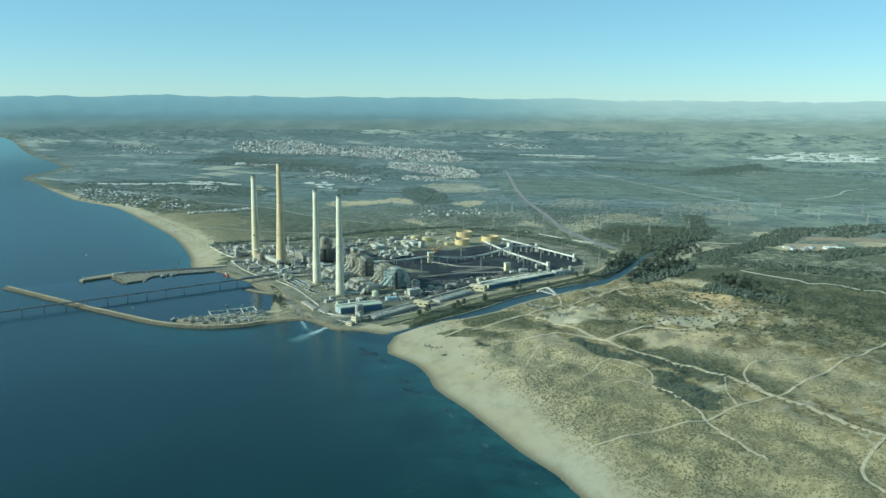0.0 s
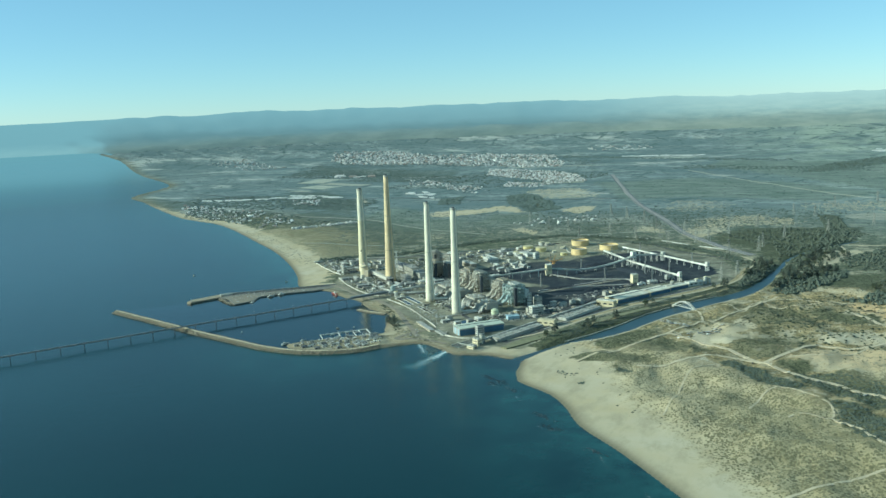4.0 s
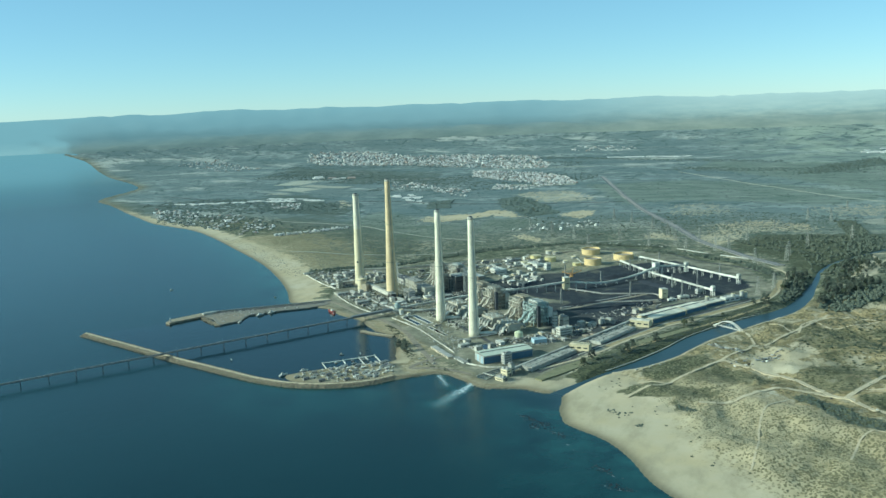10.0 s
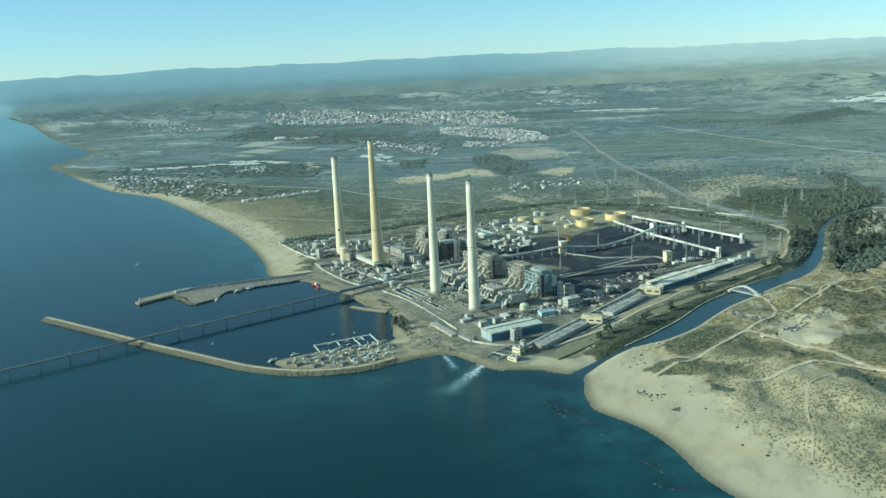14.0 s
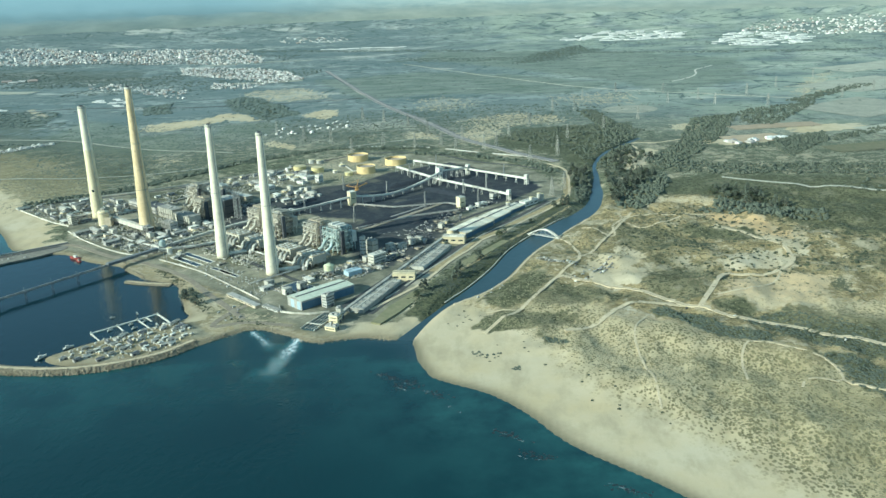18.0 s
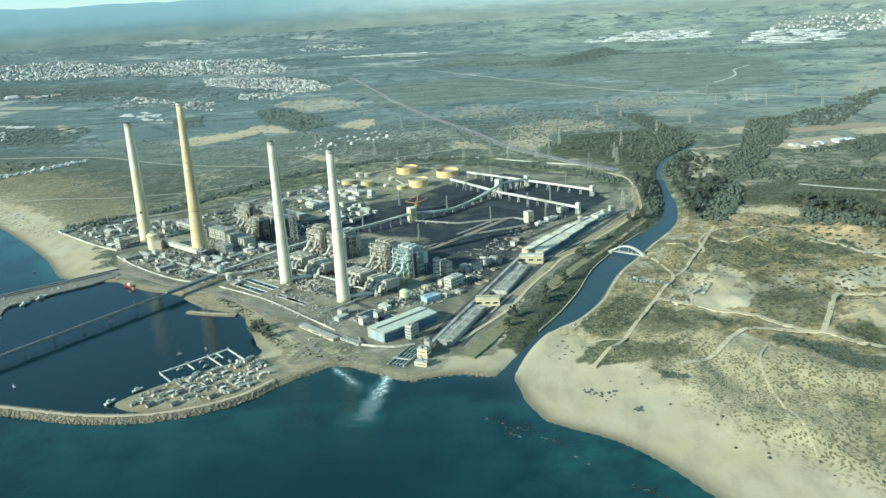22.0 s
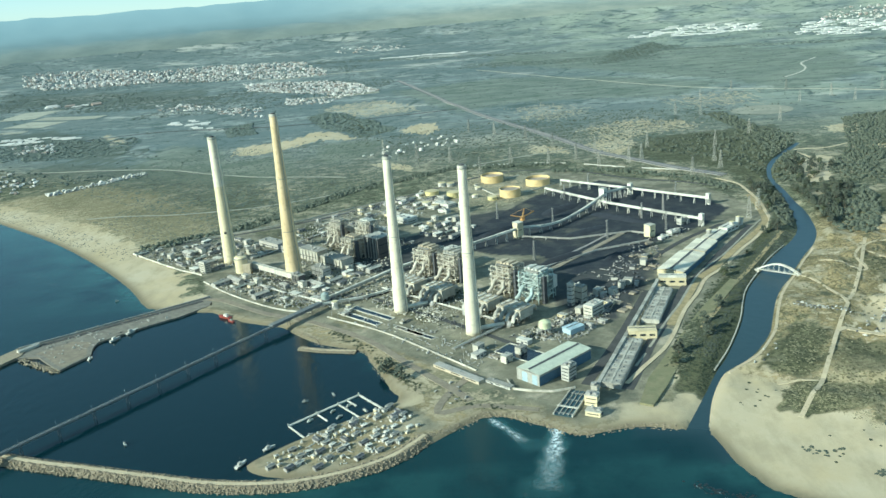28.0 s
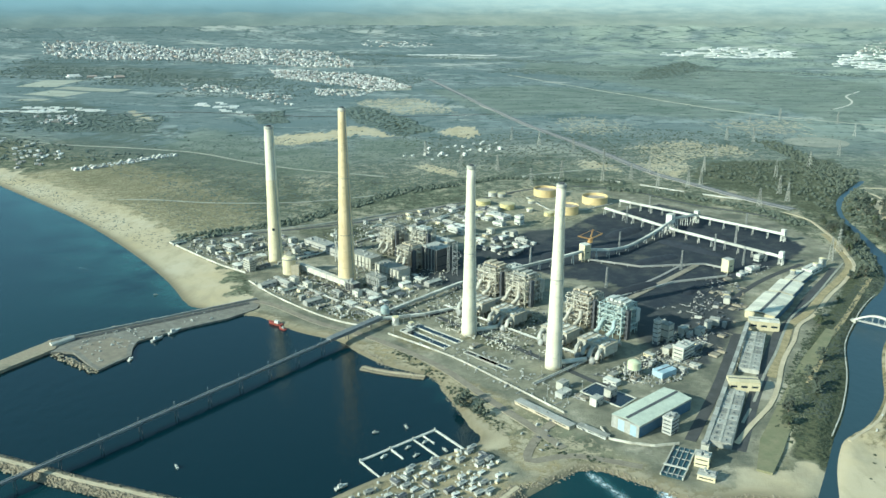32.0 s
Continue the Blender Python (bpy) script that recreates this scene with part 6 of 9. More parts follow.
# ---- boilers, precipitators and halls ----
def boiler(u, v, label, skin, w=38, high=49, frame_paint=FRAME):
    """An open steel boiler house: columns, floors, a clad core, ducts that climb its front and a roof."""
    x, y = plant(u, v)
    t = thing("boiler_house", x, y, 2.8, PLANT_TURN, label, "boiler house", "boiler houses")
    cx = [-w / 2, -w / 6, w / 6, w / 2]
    for a in cx:
        for b in cx:
            part("column", Geo().box(a, b, 0, 1.2, 1.2, high), frame_paint, t)
    levels = [9, 17, 25, 33, 41, high]
    along = Geo().box(0, 0, -0.8, 0.8, w + 0.6, 0.9).mesh("floor_beam", frame_paint)
    across = Geo().box(0, 0, -0.82, w + 0.6, 0.8, 0.9).mesh("floor_beam", frame_paint)
    for i, z in enumerate(levels):
        part("floor_deck", Geo().box(0, w * 0.1, z - 0.6, w * 0.8, w * 0.62, 0.5), frame_paint, t)
        for k in cx:
            part("floor_beam", along, frame_paint, t).matrix_basis = Matrix.Translation((k * K, 0, z * K))
            part("floor_beam", across, frame_paint, t).matrix_basis = Matrix.Translation((0, k * K, z * K))
        if i < 5:
            g = Geo().box(0, -w / 2 - 1.4, z, w + 4, 2.8, 0.5).box(w / 2 + 1.4, 0, z, 2.8, w, 0.5).box(-w / 2 - 1.4, 0, z, 2.8, w, 0.5)
            part("gallery", g, frame_paint, t, "steel gallery")
            g = Geo().bar((-w / 2 - 2.8, -w / 2 - 2.8, z + 1.2), (w / 2 + 2.8, -w / 2 - 2.8, z + 1.2), 0.3).bar((-w / 2 - 2.8, -w / 2 - 2.8, z + 1.2), (-w / 2 - 2.8, w / 2, z + 1.2), 0.3).bar((w / 2 + 2.8, -w / 2 - 2.8, z + 1.2), (w / 2 + 2.8, w / 2, z + 1.2), 0.3)
            part("handrail", g, ROOF_WHITE, t, "pale handrail")
    part("furnace", Geo().box(0, 4, 9, w * 0.46, w * 0.44, high - 14), skin, t, "clad furnace core")
    part("roof", Geo().box(0, 0, high + 0.5, w * 0.66, w * 0.7, 0.7), ROOF_GREY, t)
    g = Geo()
    for k in range(5):
        g.box((k - 2) * w * 0.19, 2, high + 1.5, w * 0.12, w * 0.5, 2.2 + (k % 2) * 1.6)
    part("penthouse", g, skin, t, "roof housings")
    for s in (-1, 1):
        part("gas_duct", Geo().tube([(s * w * 0.24, -w * 0.3, 27), (s * w * 0.24, -w * 0.6, 25), (s * w * 0.3, -w * 0.68, 18), (s * w * 0.27, -w * 0.8, 13), (s * w * 0.27, -w * 1.02, 11)], 3.0, 12), frame_paint, t, "round grey gas duct", True)
        for k in range(3):
            part("brace", Geo().bar((s * (w / 2 + 0.2), -w / 2, 8 + 13 * k), (s * (w / 2 + 0.2), w / 2, 21 + 13 * k), 0.7), frame_paint, t)
            part("brace", Geo().bar((-w / 2 if s > 0 else w / 6, -w / 2 - 0.3, 8 + 13 * k), (-w / 6 if s > 0 else w / 2, -w / 2 - 0.3, 21 + 13 * k), 0.7), frame_paint, t)
    r = random.Random(int(u) + 5)
    g = Geo()
    for k in range(170):
        s1, z = r.choice((-1, 1)), r.uniform(4, high - 4)
        if r.random() < 0.5:
            a, b = r.uniform(-w / 2, w / 2), r.uniform(-w / 2, w / 2)
            g.bar((a, s1 * w * r.uniform(0.33, 0.5), z), (b, s1 * w * r.uniform(0.33, 0.5), z + r.uniform(-3, 3)), r.uniform(0.5, 1.3))
        else:
            a, b = s1 * w * r.uniform(0.33, 0.52), r.uniform(-w / 2, w / 2)
            g.bar((a, b, z), (a, b + r.uniform(-8, 8), min(high, z + r.uniform(3, 12))), r.uniform(0.5, 1.4))
    tagged(part("pipework", g, frame_paint, t, "pale tangle of steam pipes"), kind="stuff")
    part("stair_tower", Geo().box(w / 2 + 5, -w / 4, 0, 5, 7, high - 4), DARK_STEEL, t, "dark stair tower")
    part("coal_bunker", Geo().box(0, w / 2 + 6, 16, w, 11, 20), skin, t, "clad coal bunker")
    for k in range(4):
        part("bunker_leg", Geo().box((k - 1.5) * w * 0.3, w / 2 + 8, 0, 1.5, 1.5, 16), frame_paint, t)
    return t


GREY_SKIN = surface("grey_cladding", (0.48, 0.45, 0.36), (0.37, 0.34, 0.28), 6, 0.85, streaks=0.3)
PALE_SKIN = surface("pale_cladding", (0.56, 0.55, 0.48), (0.45, 0.45, 0.4), 6, 0.85, streaks=0.3)
for u, lab, skin in ((8, "open blue-green steel boiler house with pale cladding", PALE_SKIN), (66, "open steel boiler house with tan cladding", WALL_TAN), (186, "open steel boiler house with grey cladding", GREY_SKIN), (248, "open steel boiler house with tan cladding", WALL_TAN)):
    boiler(u, 160, lab, skin, frame_paint=FRAME_GREEN if u < 20 else FRAME)


def precipitator(u, v):
    x, y = plant(u, v)
    t = thing("precipitator", x, y, 2.8, PLANT_TURN, "box-shaped ash precipitator with a row of hoppers and ducts", "precipitator", "ash precipitators")
    part("casing", Geo().box(0, 0, 9, 46, 30, 14), GREY_SKIN, t)
    part("roof", Geo().box(0, 0, 23, 47, 31, 0.8), WALL_TAN, t, "tan roof deck")
    for i in range(4):
        for j in range(5):
            part("rapper", Geo().box(-17 + 11.5 * i, -12 + 6 * j, 23.8, 5, 3.4, 1.5), PALE_SKIN if (i + j) % 2 else ROOF_GREY, t, "roof rapper box")
    for i in range(4):
        g = Geo()
        for j in range(3):
            g.rings(-17 + 11.5 * i, -10 + 10 * j, [(0.8, 3), (4.4, 9)], 4)
        part("hopper", g, STEEL, t)
        for s in (-1, 1):
            part("leg", Geo().box(-17 + 11.5 * i, s * 15, 0, 1, 1, 9), STEEL, t)
    for i in range(4):
        part("inlet_duct", Geo().tube([(-17 + 11.5 * i, 14, 18), (-17 + 11.5 * i, 24, 18), (-17 + 11.5 * i, 29, 12)], 3.0, 12), ROOF_GREY, t, "round grey duct", True)
        part("outlet_duct", Geo().tube([(-17 + 11.5 * i, -14, 18), (-17 + 11.5 * i, -23, 16), (-17 + 11.5 * i, -27, 8), (-17 + 11.5 * i, -27, 3)], 3.0, 12), ROOF_GREY, t, "round grey duct", True)
    for i in range(2):
        part("fan", Geo().rings(-12 + 24 * i, -27, [(5, 0), (5, 5.5), (3.4, 7), (3.4, 9)], 16), STEEL, t, "large induced-draught fan", True)
    return t


for u in (-18, 46, 142, 206):
    precipitator(u, 74)


def flue(a, b, z, r, label):
    t = thing("flue_duct", 0, 0, 0, 0, label, "duct", "flue ducts")
    a, b = Vector((*a, z)), Vector((*b, z))
    part("duct", Geo().tube([a, a.lerp(b, 0.5), b], r, 14), ROOF_WHITE, t, "", True)
    for k in (0.2, 0.5, 0.8):
        p = a.lerp(b, k)
        part("saddle", Geo().box(p.x, p.y, 2, 1.6, 5, z - 2 - r * 0.7), CONCRETE, t)
    return t


for u in (-22, 40, 138, 198):
    near = plant(0 if u < 100 else 157, 4)
    flue(plant(u, 44), (near[0] + (plant(u, 44)[0] - near[0]) * 0.14, near[1] + (plant(u, 44)[1] - near[1]) * 0.14), 8, 3.2, "white flue duct to the foot of the chimney")


def block(x, y, sx, sy, h, wall, roof, label, turn=None, bands=0, pipes=0, seed=1):
    """A clad works block with a roof edge, window bands, louvres and roof units."""
    t = thing("works_block", x, y, 2.8, PLANT_TURN if turn is None else turn, label, "building", "large works buildings")
    r = random.Random(seed)
    body = part("wall", Geo().box(0, 0, 0, sx, sy, h), wall, t)
    cover = part("roof", Geo().box(0, 0, h, sx + 0.8, sy + 0.8, 0.9), roof, t)
    for k in range(bands):
        z = h * (k + 0.6) / (bands + 0.4)
        for s in (-1, 1):
            part("window_band", Geo().box(0, s * (sy / 2 + 0.05), z, sx * 0.86, 0.2, 1.1), GLASS_DARK, body, "dark window band")
            part("window_band", Geo().box(s * (sx / 2 + 0.05), 0, z, 0.2, sy * 0.8, 1.1), GLASS_DARK, body, "dark window band")
    for k in range(6):
        part("roof_unit", Geo().box(r.uniform(-0.4, 0.4) * sx, r.uniform(-0.4, 0.4) * sy, h + 0.9, r.uniform(2, 5), r.uniform(2, 5), r.uniform(1, 3.2)), STEEL, cover, "grey roof unit")
    for k in range(pipes):
        a = -sx / 2 + sx * (k + 0.5) / pipes
        part("downpipe", Geo().tube([(a, -sy / 2 - 1.2, 0), (a, -sy / 2 - 1.2, h * 0.9), (a, -sy / 2 + 1, h + 2)], 0.8, 8), ROOF_GREY, t)
    part("door", Geo().box(sx * 0.2, -sy / 2 - 0.05, 0, 5, 0.3, 5), DARK_STEEL, body, "dark roller door")
    return t


DARK_SKIN = surface("soot_dark_cladding", (0.12, 0.11, 0.1), (0.085, 0.08, 0.075), 6, 0.8, streaks=0.3)
boiler(530, 186, "older boiler house with grey cladding", GREY_SKIN, 32, 54)
boiler(474, 214, "older boiler house with pale cladding", PALE_SKIN, 32, 54)
boiler(440, 146, "older boiler house with tan cladding", WALL_TAN, 30, 44)
block(-470, 1838, 40, 38, 42, DARK_SKIN, ROOF_GREY, "wide soot-dark boiler block", bands=2, pipes=5, seed=5)
block(-600, 1850, 60, 26, 22, GREY_SKIN, ROOF_GREY, "grey precipitator hall with pipes", bands=1, pipes=6, seed=6)
block(-545, 1785, 62, 28, 22, GREY_SKIN, ROOF_GREY, "grey precipitator hall with pipes", bands=1, pipes=6, seed=7)
block(-650, 1905, 60, 30, 16, CONCRETE, ROOF_DARK, "low hall with a dark roof", bands=1, seed=8)
block(-700, 1960, 70, 26, 12, CONCRETE, ROOF_GREY, "low grey hall with a flat roof", bands=1, seed=9)
block(-568, 1735, 34, 18, 20, STEEL, ROOF_GREY, "steel fan house below the ochre chimney", bands=2, pipes=6, seed=10)
block(-606, 1712, 22, 14, 16, DARK_SKIN, ROOF_GREY, "dark fan house below the ochre chimney", bands=1, pipes=3, seed=11)
block(-803, 1812, 20, 12, 22, PALE_CONCRETE, ROOF_WHITE, "pale office tower with dark windows", bands=5, seed=12)
block(-548, 1590, 16, 10, 11, WHITE, ROOF_WHITE, "white conveyor head house at the trestle", bands=1, seed=13)
block(-470, 1985, 70, 18, 14, WALL_TAN, ROOF_WHITE, "long hall with a pale roof", bands=1, seed=14)
block(-355, 1800, 90, 16, 12, CONCRETE, ROOF_WHITE, "long coal shed with a pale roof", turn=45, bands=1, seed=15)
block(-430, 2075, 44, 30, 13, WHITE, ROOF_WHITE, "white workshop hall with a pale roof", bands=1, seed=16)
block(-345, 2185, 50, 26, 11, WHITE, ROOF_WHITE, "white workshop hall with a pale roof", bands=1, seed=17)
block(-184, 1256, 16, 12, 20, WHITE, ROOF_WHITE, "white pump house with tall dark louvres", turn=46, bands=4, seed=18)
block(-118, 1465, 30, 16, 18, PALE_CONCRETE, ROOF_WHITE, "pale switch house with dark windows", turn=46, bands=3, seed=19)
block(-146, 1508, 8, 8, 36, WHITE, ROOF_WHITE, "slim white lift tower beside the boilers", bands=5, seed=20)
block(-130, 1522, 18, 14, 26, GREY_SKIN, ROOF_GREY, "grey bunker house beside the lift tower", bands=2, seed=21)

silo = thing("ash_silo", -728, 1797, 2.8, 0, "fat cream ash silo beside the chimney", "silo")
part("drum", Geo().rings(0, 0, [(12, 0), (12, 30), (11, 33), (3, 35)], 24), STACK_CREAM, silo, smooth=False)
part("top_house", Geo().box(0, 0, 34, 9, 9, 5), GREY_SKIN, silo, "grey top house")
part("lean_to", Geo().box(12, -6, 0, 14, 16, 20), WALL_TAN, silo, "tan lean-to")
part("gallery", Geo().rings(0, 0, [(12.1, 29), (13.4, 29), (13.4, 30), (12.1, 30)], 24, False), STEEL, silo)
duct = thing("gas_duct", 0, 0, 0, 0, "long box duct on legs between the chimneys", "duct")
part("casing", Geo().bar((-712, 1812, 14), (-606, 1712, 14), 9, 9), PALE_CONCRETE, duct)
for k in range(8):
    p = Vector((-712, 1812, 0)).lerp(Vector((-606, 1712, 0)), (k + 0.5) / 8)
    part("leg", Geo().box(p.x, p.y, 2.5, 2, 7, 7.5, PLANT_TURN), CONCRETE, duct)
    part("stiffener", Geo().box(p.x, p.y, 9.2, 0.8, 9.8, 9.8, PLANT_TURN), STEEL, duct)


def lattice_tower(name, x, y, h, w0, w1, material, label, category, group, arms=(), bays=8, z=None, turn=0.0):
    """Four legs that lean together, with crossed braces and side arms."""
    t = thing(name, x, y, float(on_ground([x], [y])[0]) if z is None else z, turn, label, category, group)
    for sx in (-1, 1):
        for sy in (-1, 1):
            part("leg", Geo().bar((sx * w0 / 2, sy * w0 / 2, -0.5), (sx * w1 / 2, sy * w1 / 2, h), 0.55), material, t)
    g = Geo()
    for k in range(bays):
        a, b = k / bays, (k + 1) / bays
        wa, wb = (w0 + (w1 - w0) * a) / 2, (w0 + (w1 - w0) * b) / 2
        for s in (-1, 1):
            g.bar((-wa, s * wa, h * a), (wb, s * wb, h * b), 0.3).bar((wa, s * wa, h * a), (-wb, s * wb, h * b), 0.3)
            g.bar((s * wa, -wa, h * a), (s * wb, wb, h * b), 0.3).bar((s * wa, wa, h * a), (s * wb, -wb, h * b), 0.3)
    part("bracing", g, material, t)
    for z, l in arms:
        g = Geo().bar((-l, 0, z), (l, 0, z), 0.7).bar((-l, 0, z), (0, 0, z + l * 0.28), 0.35).bar((l, 0, z), (0, 0, z + l * 0.28), 0.35)
        part("cross_arm", g, material, t)
    return t


lattice_tower("steel_mast", -655, 1868, 62, 5, 3, ROOF_WHITE, "pale lattice crane mast beside the works", "mast", "masts", ((60, 9),), 9)
lattice_tower("steel_mast", -436, 1800, 60, 9, 8, STEEL, "grey lattice lift tower", "mast", "masts", (), 8)
lattice_tower("steel_mast", -448, 1818, 64, 4, 3, STEEL, "grey lattice lift tower", "mast", "masts", (), 9)

# ---- oil tanks ----
TANK_DECK = surface("floating_roof", (0.4, 0.33, 0.25), (0.3, 0.25, 0.2), 10, 0.85, per_object=0.1)


def tank(x, y, r, h, paint, label, z=3.2, floating=0.0):
    """An oil tank; floating: how far its roof has sunk inside an open shell."""
    t = thing("oil_tank", x, y, z, 0, label, "oil tank", "oil tanks")
    if floating:
        part("shell", Geo().rings(0, 0, [(r, 0), (r, h), (r - 0.5, h), (r - 0.5, h - floating)], 48, False), paint, t)
        roof = part("roof", Geo().rings(0, 0, [(r - 0.6, h - floating - 0.8), (r - 0.6, h - floating), (r * 0.8, h - floating), (r * 0.78, h - floating - 0.5), (0.4, h - floating - 0.3)], 48), TANK_DECK, t, "dull sunken floating roof")
        part("ladder", Geo().bar((r - 1, 0, h + 0.4), (r * 0.3, 0, h - floating + 0.2), 1.2, 0.5), STEEL, roof, "rolling ladder")
    else:
        part("shell", Geo().rings(0, 0, [(r, 0), (r, h)], 40), paint, t)
        part("roof", Geo().rings(0, 0, [(r * 1.005, h - 0.2), (r * 1.005, h + 0.4), (r * 0.55, h + r * 0.07), (0.5, h + r * 0.1)], 40), TANK_ROOF, t, "pale domed roof")
    part("wind_girder", Geo().rings(0, 0, [(r + 0.02, h * 0.9), (r + 0.8, h * 0.9), (r + 0.8, h * 0.93), (r + 0.02, h * 0.93)], 40, False), paint, t)
    g = Geo()
    for k in range(12):
        a = -2.2 + k * 0.07
        g.box((r + 0.7) * math.cos(a), (r + 0.7) * math.sin(a), h * k / 12, 1.2, 1.2, 0.3, math.degrees(a))
    tagged(part("spiral_stair", g, STEEL, t, "spiral stair"), kind="stuff")
    part("foundation", Geo().rings(0, 0, [(r + 2.5, -2), (r + 1.5, 0.3)], 40), PALE_CONCRETE, t)
    return t


tank(-222, 2410, 29, 19, TANK_YELLOW, "large yellow oil tank with a sunken floating roof", floating=5.0)
tank(-188, 2240, 25, 20, TANK_YELLOW, "large yellow oil tank with a sunken floating roof", floating=3.5)
tank(-112, 2340, 30, 18, TANK_YELLOW, "large yellow oil tank with a sunken floating roof", floating=6.0)
for x, y, rr, h in ((-376, 2312, 17, 11), (-322, 2272, 17, 14), (-232, 2215, 11, 9), (-352, 2392, 10, 12), (-330, 2390, 10, 10), (-366, 2178, 9, 9), (-388, 2214, 10, 8), (-272, 2250, 7, 8), (-262, 2330, 8, 7)):
    tank(x, y, rr, h, TANK_CREAM if rr > 10 else WHITE, "cream oil tank beside the tank farm" if rr > 10 else "small white tank beside the tank farm")
block(-302, 2140, 16, 14, 20, WHITE, ROOF_WHITE, "tall white pump house before the tank farm", bands=2, seed=51)
block(-345, 2130, 26, 14, 8, WHITE, ROOF_WHITE, "low white pump house before the tank farm", bands=1, seed=52)
tank(-522, 1569, 5, 12, WHITE, "small pale green-white water tank")
tank(-498, 1555, 4, 9, WHITE, "small white water tank")
for a, b in (((-270, 2380), (-150, 2450)), ((-140, 2270), (-70, 2330)), ((-270, 2380), (-225, 2260)), ((-225, 2260), (-140, 2270))):
    strip("bund_wall", [a, b], 3, PALE_CONCRETE, "pale earth bund round the oil tanks", "wall", 2.0, kind="")

# ---- coal handling ----
def gallery(pts, width, high, gap, label, legs=True, material=None, seed=0):
    """A covered conveyor on trestle legs along a line of (x, y, z)."""
    t = thing("conveyor", 0, 0, 0, 0, label, "conveyor", "coal conveyors")
    pts = [Vector(p) for p in pts]
    for a, b in zip(pts[:-1], pts[1:]):
        n = max(1, round((b - a).length / gap))
        for i in range(n):
            p, q = a.lerp(b, i / n), a.lerp(b, (i + 1) / n)
            part("gallery_bay", Geo().bar(p, q, width, high), material or ROOF_WHITE, t)
            part("walkway", Geo().bar(p + Vector((0, 0, -high / 2 - 0.5)), q + Vector((0, 0, -high / 2 - 0.5)), width + 1.6, 0.5), STEEL, t)
            if legs:
                s = (q - p).cross(Vector((0, 0, 1))).normalized()
                base = float(on_ground([p.x], [p.y])[0]) - 1
                g = Geo().bar(p + s * 1.5 - Vector((0, 0, high / 2)), Vector((p.x, p.y, base)) + s * 3.2, 0.8).bar(p - s * 1.5 - Vector((0, 0, high / 2)), Vector((p.x, p.y, base)) - s * 3.2, 0.8)
                m = (p.z + base) / 2
                g.bar((p.x + s.x * 2.4, p.y + s.y * 2.4, m), (p.x - s.x * 2.4, p.y - s.y * 2.4, m), 0.5)
                part("trestle_leg", g, ROOF_WHITE, t)
    return t


gallery([(-106, 2227, 20), (7, 2054, 20), (160, 1876, 20)], 4.5, 3.6, 30, "long white covered conveyor on trestle legs over the coal yard")
gallery([(-60, 2300, 20), (81, 2165, 20), (218, 2028, 20)], 4.5, 3.6, 30, "long white covered conveyor on trestle legs over the coal yard")
gallery([tuple(p) for p in smooth_line([(-197, 1888, 26), (-150, 1908, 20), (-106, 1952, 14), (-60, 2008, 16), (-20, 2052, 24), (8, 2085, 32)], 26)], 4.2, 3.4, 26, "curved white conveyor that climbs to the transfer tower")
gallery([(8, 2085, 34), (81, 2165, 24)], 4, 3.2, 24, "short white conveyor bridge to the far line")
gallery([(-200, 1880, 26), (-263, 1844, 20), (-330, 1804, 16), (-430, 1728, 13), (-548, 1592, 10)], 4.4, 3.4, 28, "long pale conveyor from the trestle to the coal yard")
gallery([(-330, 1690, 9), (-480, 1600, 8), (-545, 1572, 11)], 3.6, 2.8, 24, "low pale conveyor beside the boilers")
gallery([(-170, 1690, 6), (-60, 1770, 6), (40, 1800, 8)], 2.6, 2.0, 22, "low ground conveyor through the coal", material=CONCRETE)
gallery([(-190, 1880, 10), (-100, 1850, 7), (20, 1870, 7), (48, 1840, 9)], 2.6, 2.0, 22, "low ground conveyor through the coal", material=CONCRETE)


def transfer_tower(x, y, w, h, legs, material, label, turn=45.0):
    t = thing("transfer_tower", x, y, 2.8, turn, label, "tower", "transfer towers")
    for a in (-1, 1):
        for b in (-1, 1):
            part("leg", Geo().box(a * w * 0.42, b * w * 0.42, 0, 1.3, 1.3, legs + 0.1), material, t)
    g = Geo()
    for s in (-1, 1):
        g.bar((-w * 0.42, s * w * 0.42, 0), (w * 0.42, s * w * 0.42, legs), 0.7).bar((s * w * 0.42, -w * 0.42, 0), (s * w * 0.42, w * 0.42, legs), 0.7)
    part("bracing", g, material, t)
    body = part("house", Geo().box(0, 0, legs, w, w, h - legs), material, t)
    part("roof", Geo().box(0, 0, h, w + 0.8, w + 0.8, 0.7), ROOF_WHITE, t)
    part("window", Geo().box(0, -w / 2 - 0.05, legs + (h - legs) * 0.45, w * 0.5, 0.2, 1.6), GLASS_DARK, body, "dark window")
    part("door", Geo().box(0, -w / 2 - 0.05, legs + 0.2, 1.4, 0.2, 2.2), DARK_STEEL, t, "dark door")
    return t


transfer_tower(6, 2088, 13, 40, 22, ROOF_WHITE, "tall white transfer tower where the conveyors meet")
transfer_tower(81, 2165, 9, 28, 15, ROOF_WHITE, "white transfer tower on the far conveyor")
transfer_tower(160, 1876, 8, 26, 15, ROOF_WHITE, "white end tower of the coal conveyor")
transfer_tower(218, 2028, 8, 26, 15, ROOF_WHITE, "white end tower of the far conveyor")
transfer_tower(-197, 1886, 15, 34, 6, WALL_CREAM, "tall cream transfer house in the coal yard", 35)
transfer_tower(49, 1830, 15, 26, 4, WALL_CREAM, "square cream coal crusher house", 35)
block(95, 1835, 24, 14, 9, WHITE, ROOF_WHITE, "white yard office beside the coal", turn=35, bands=1, seed=31)
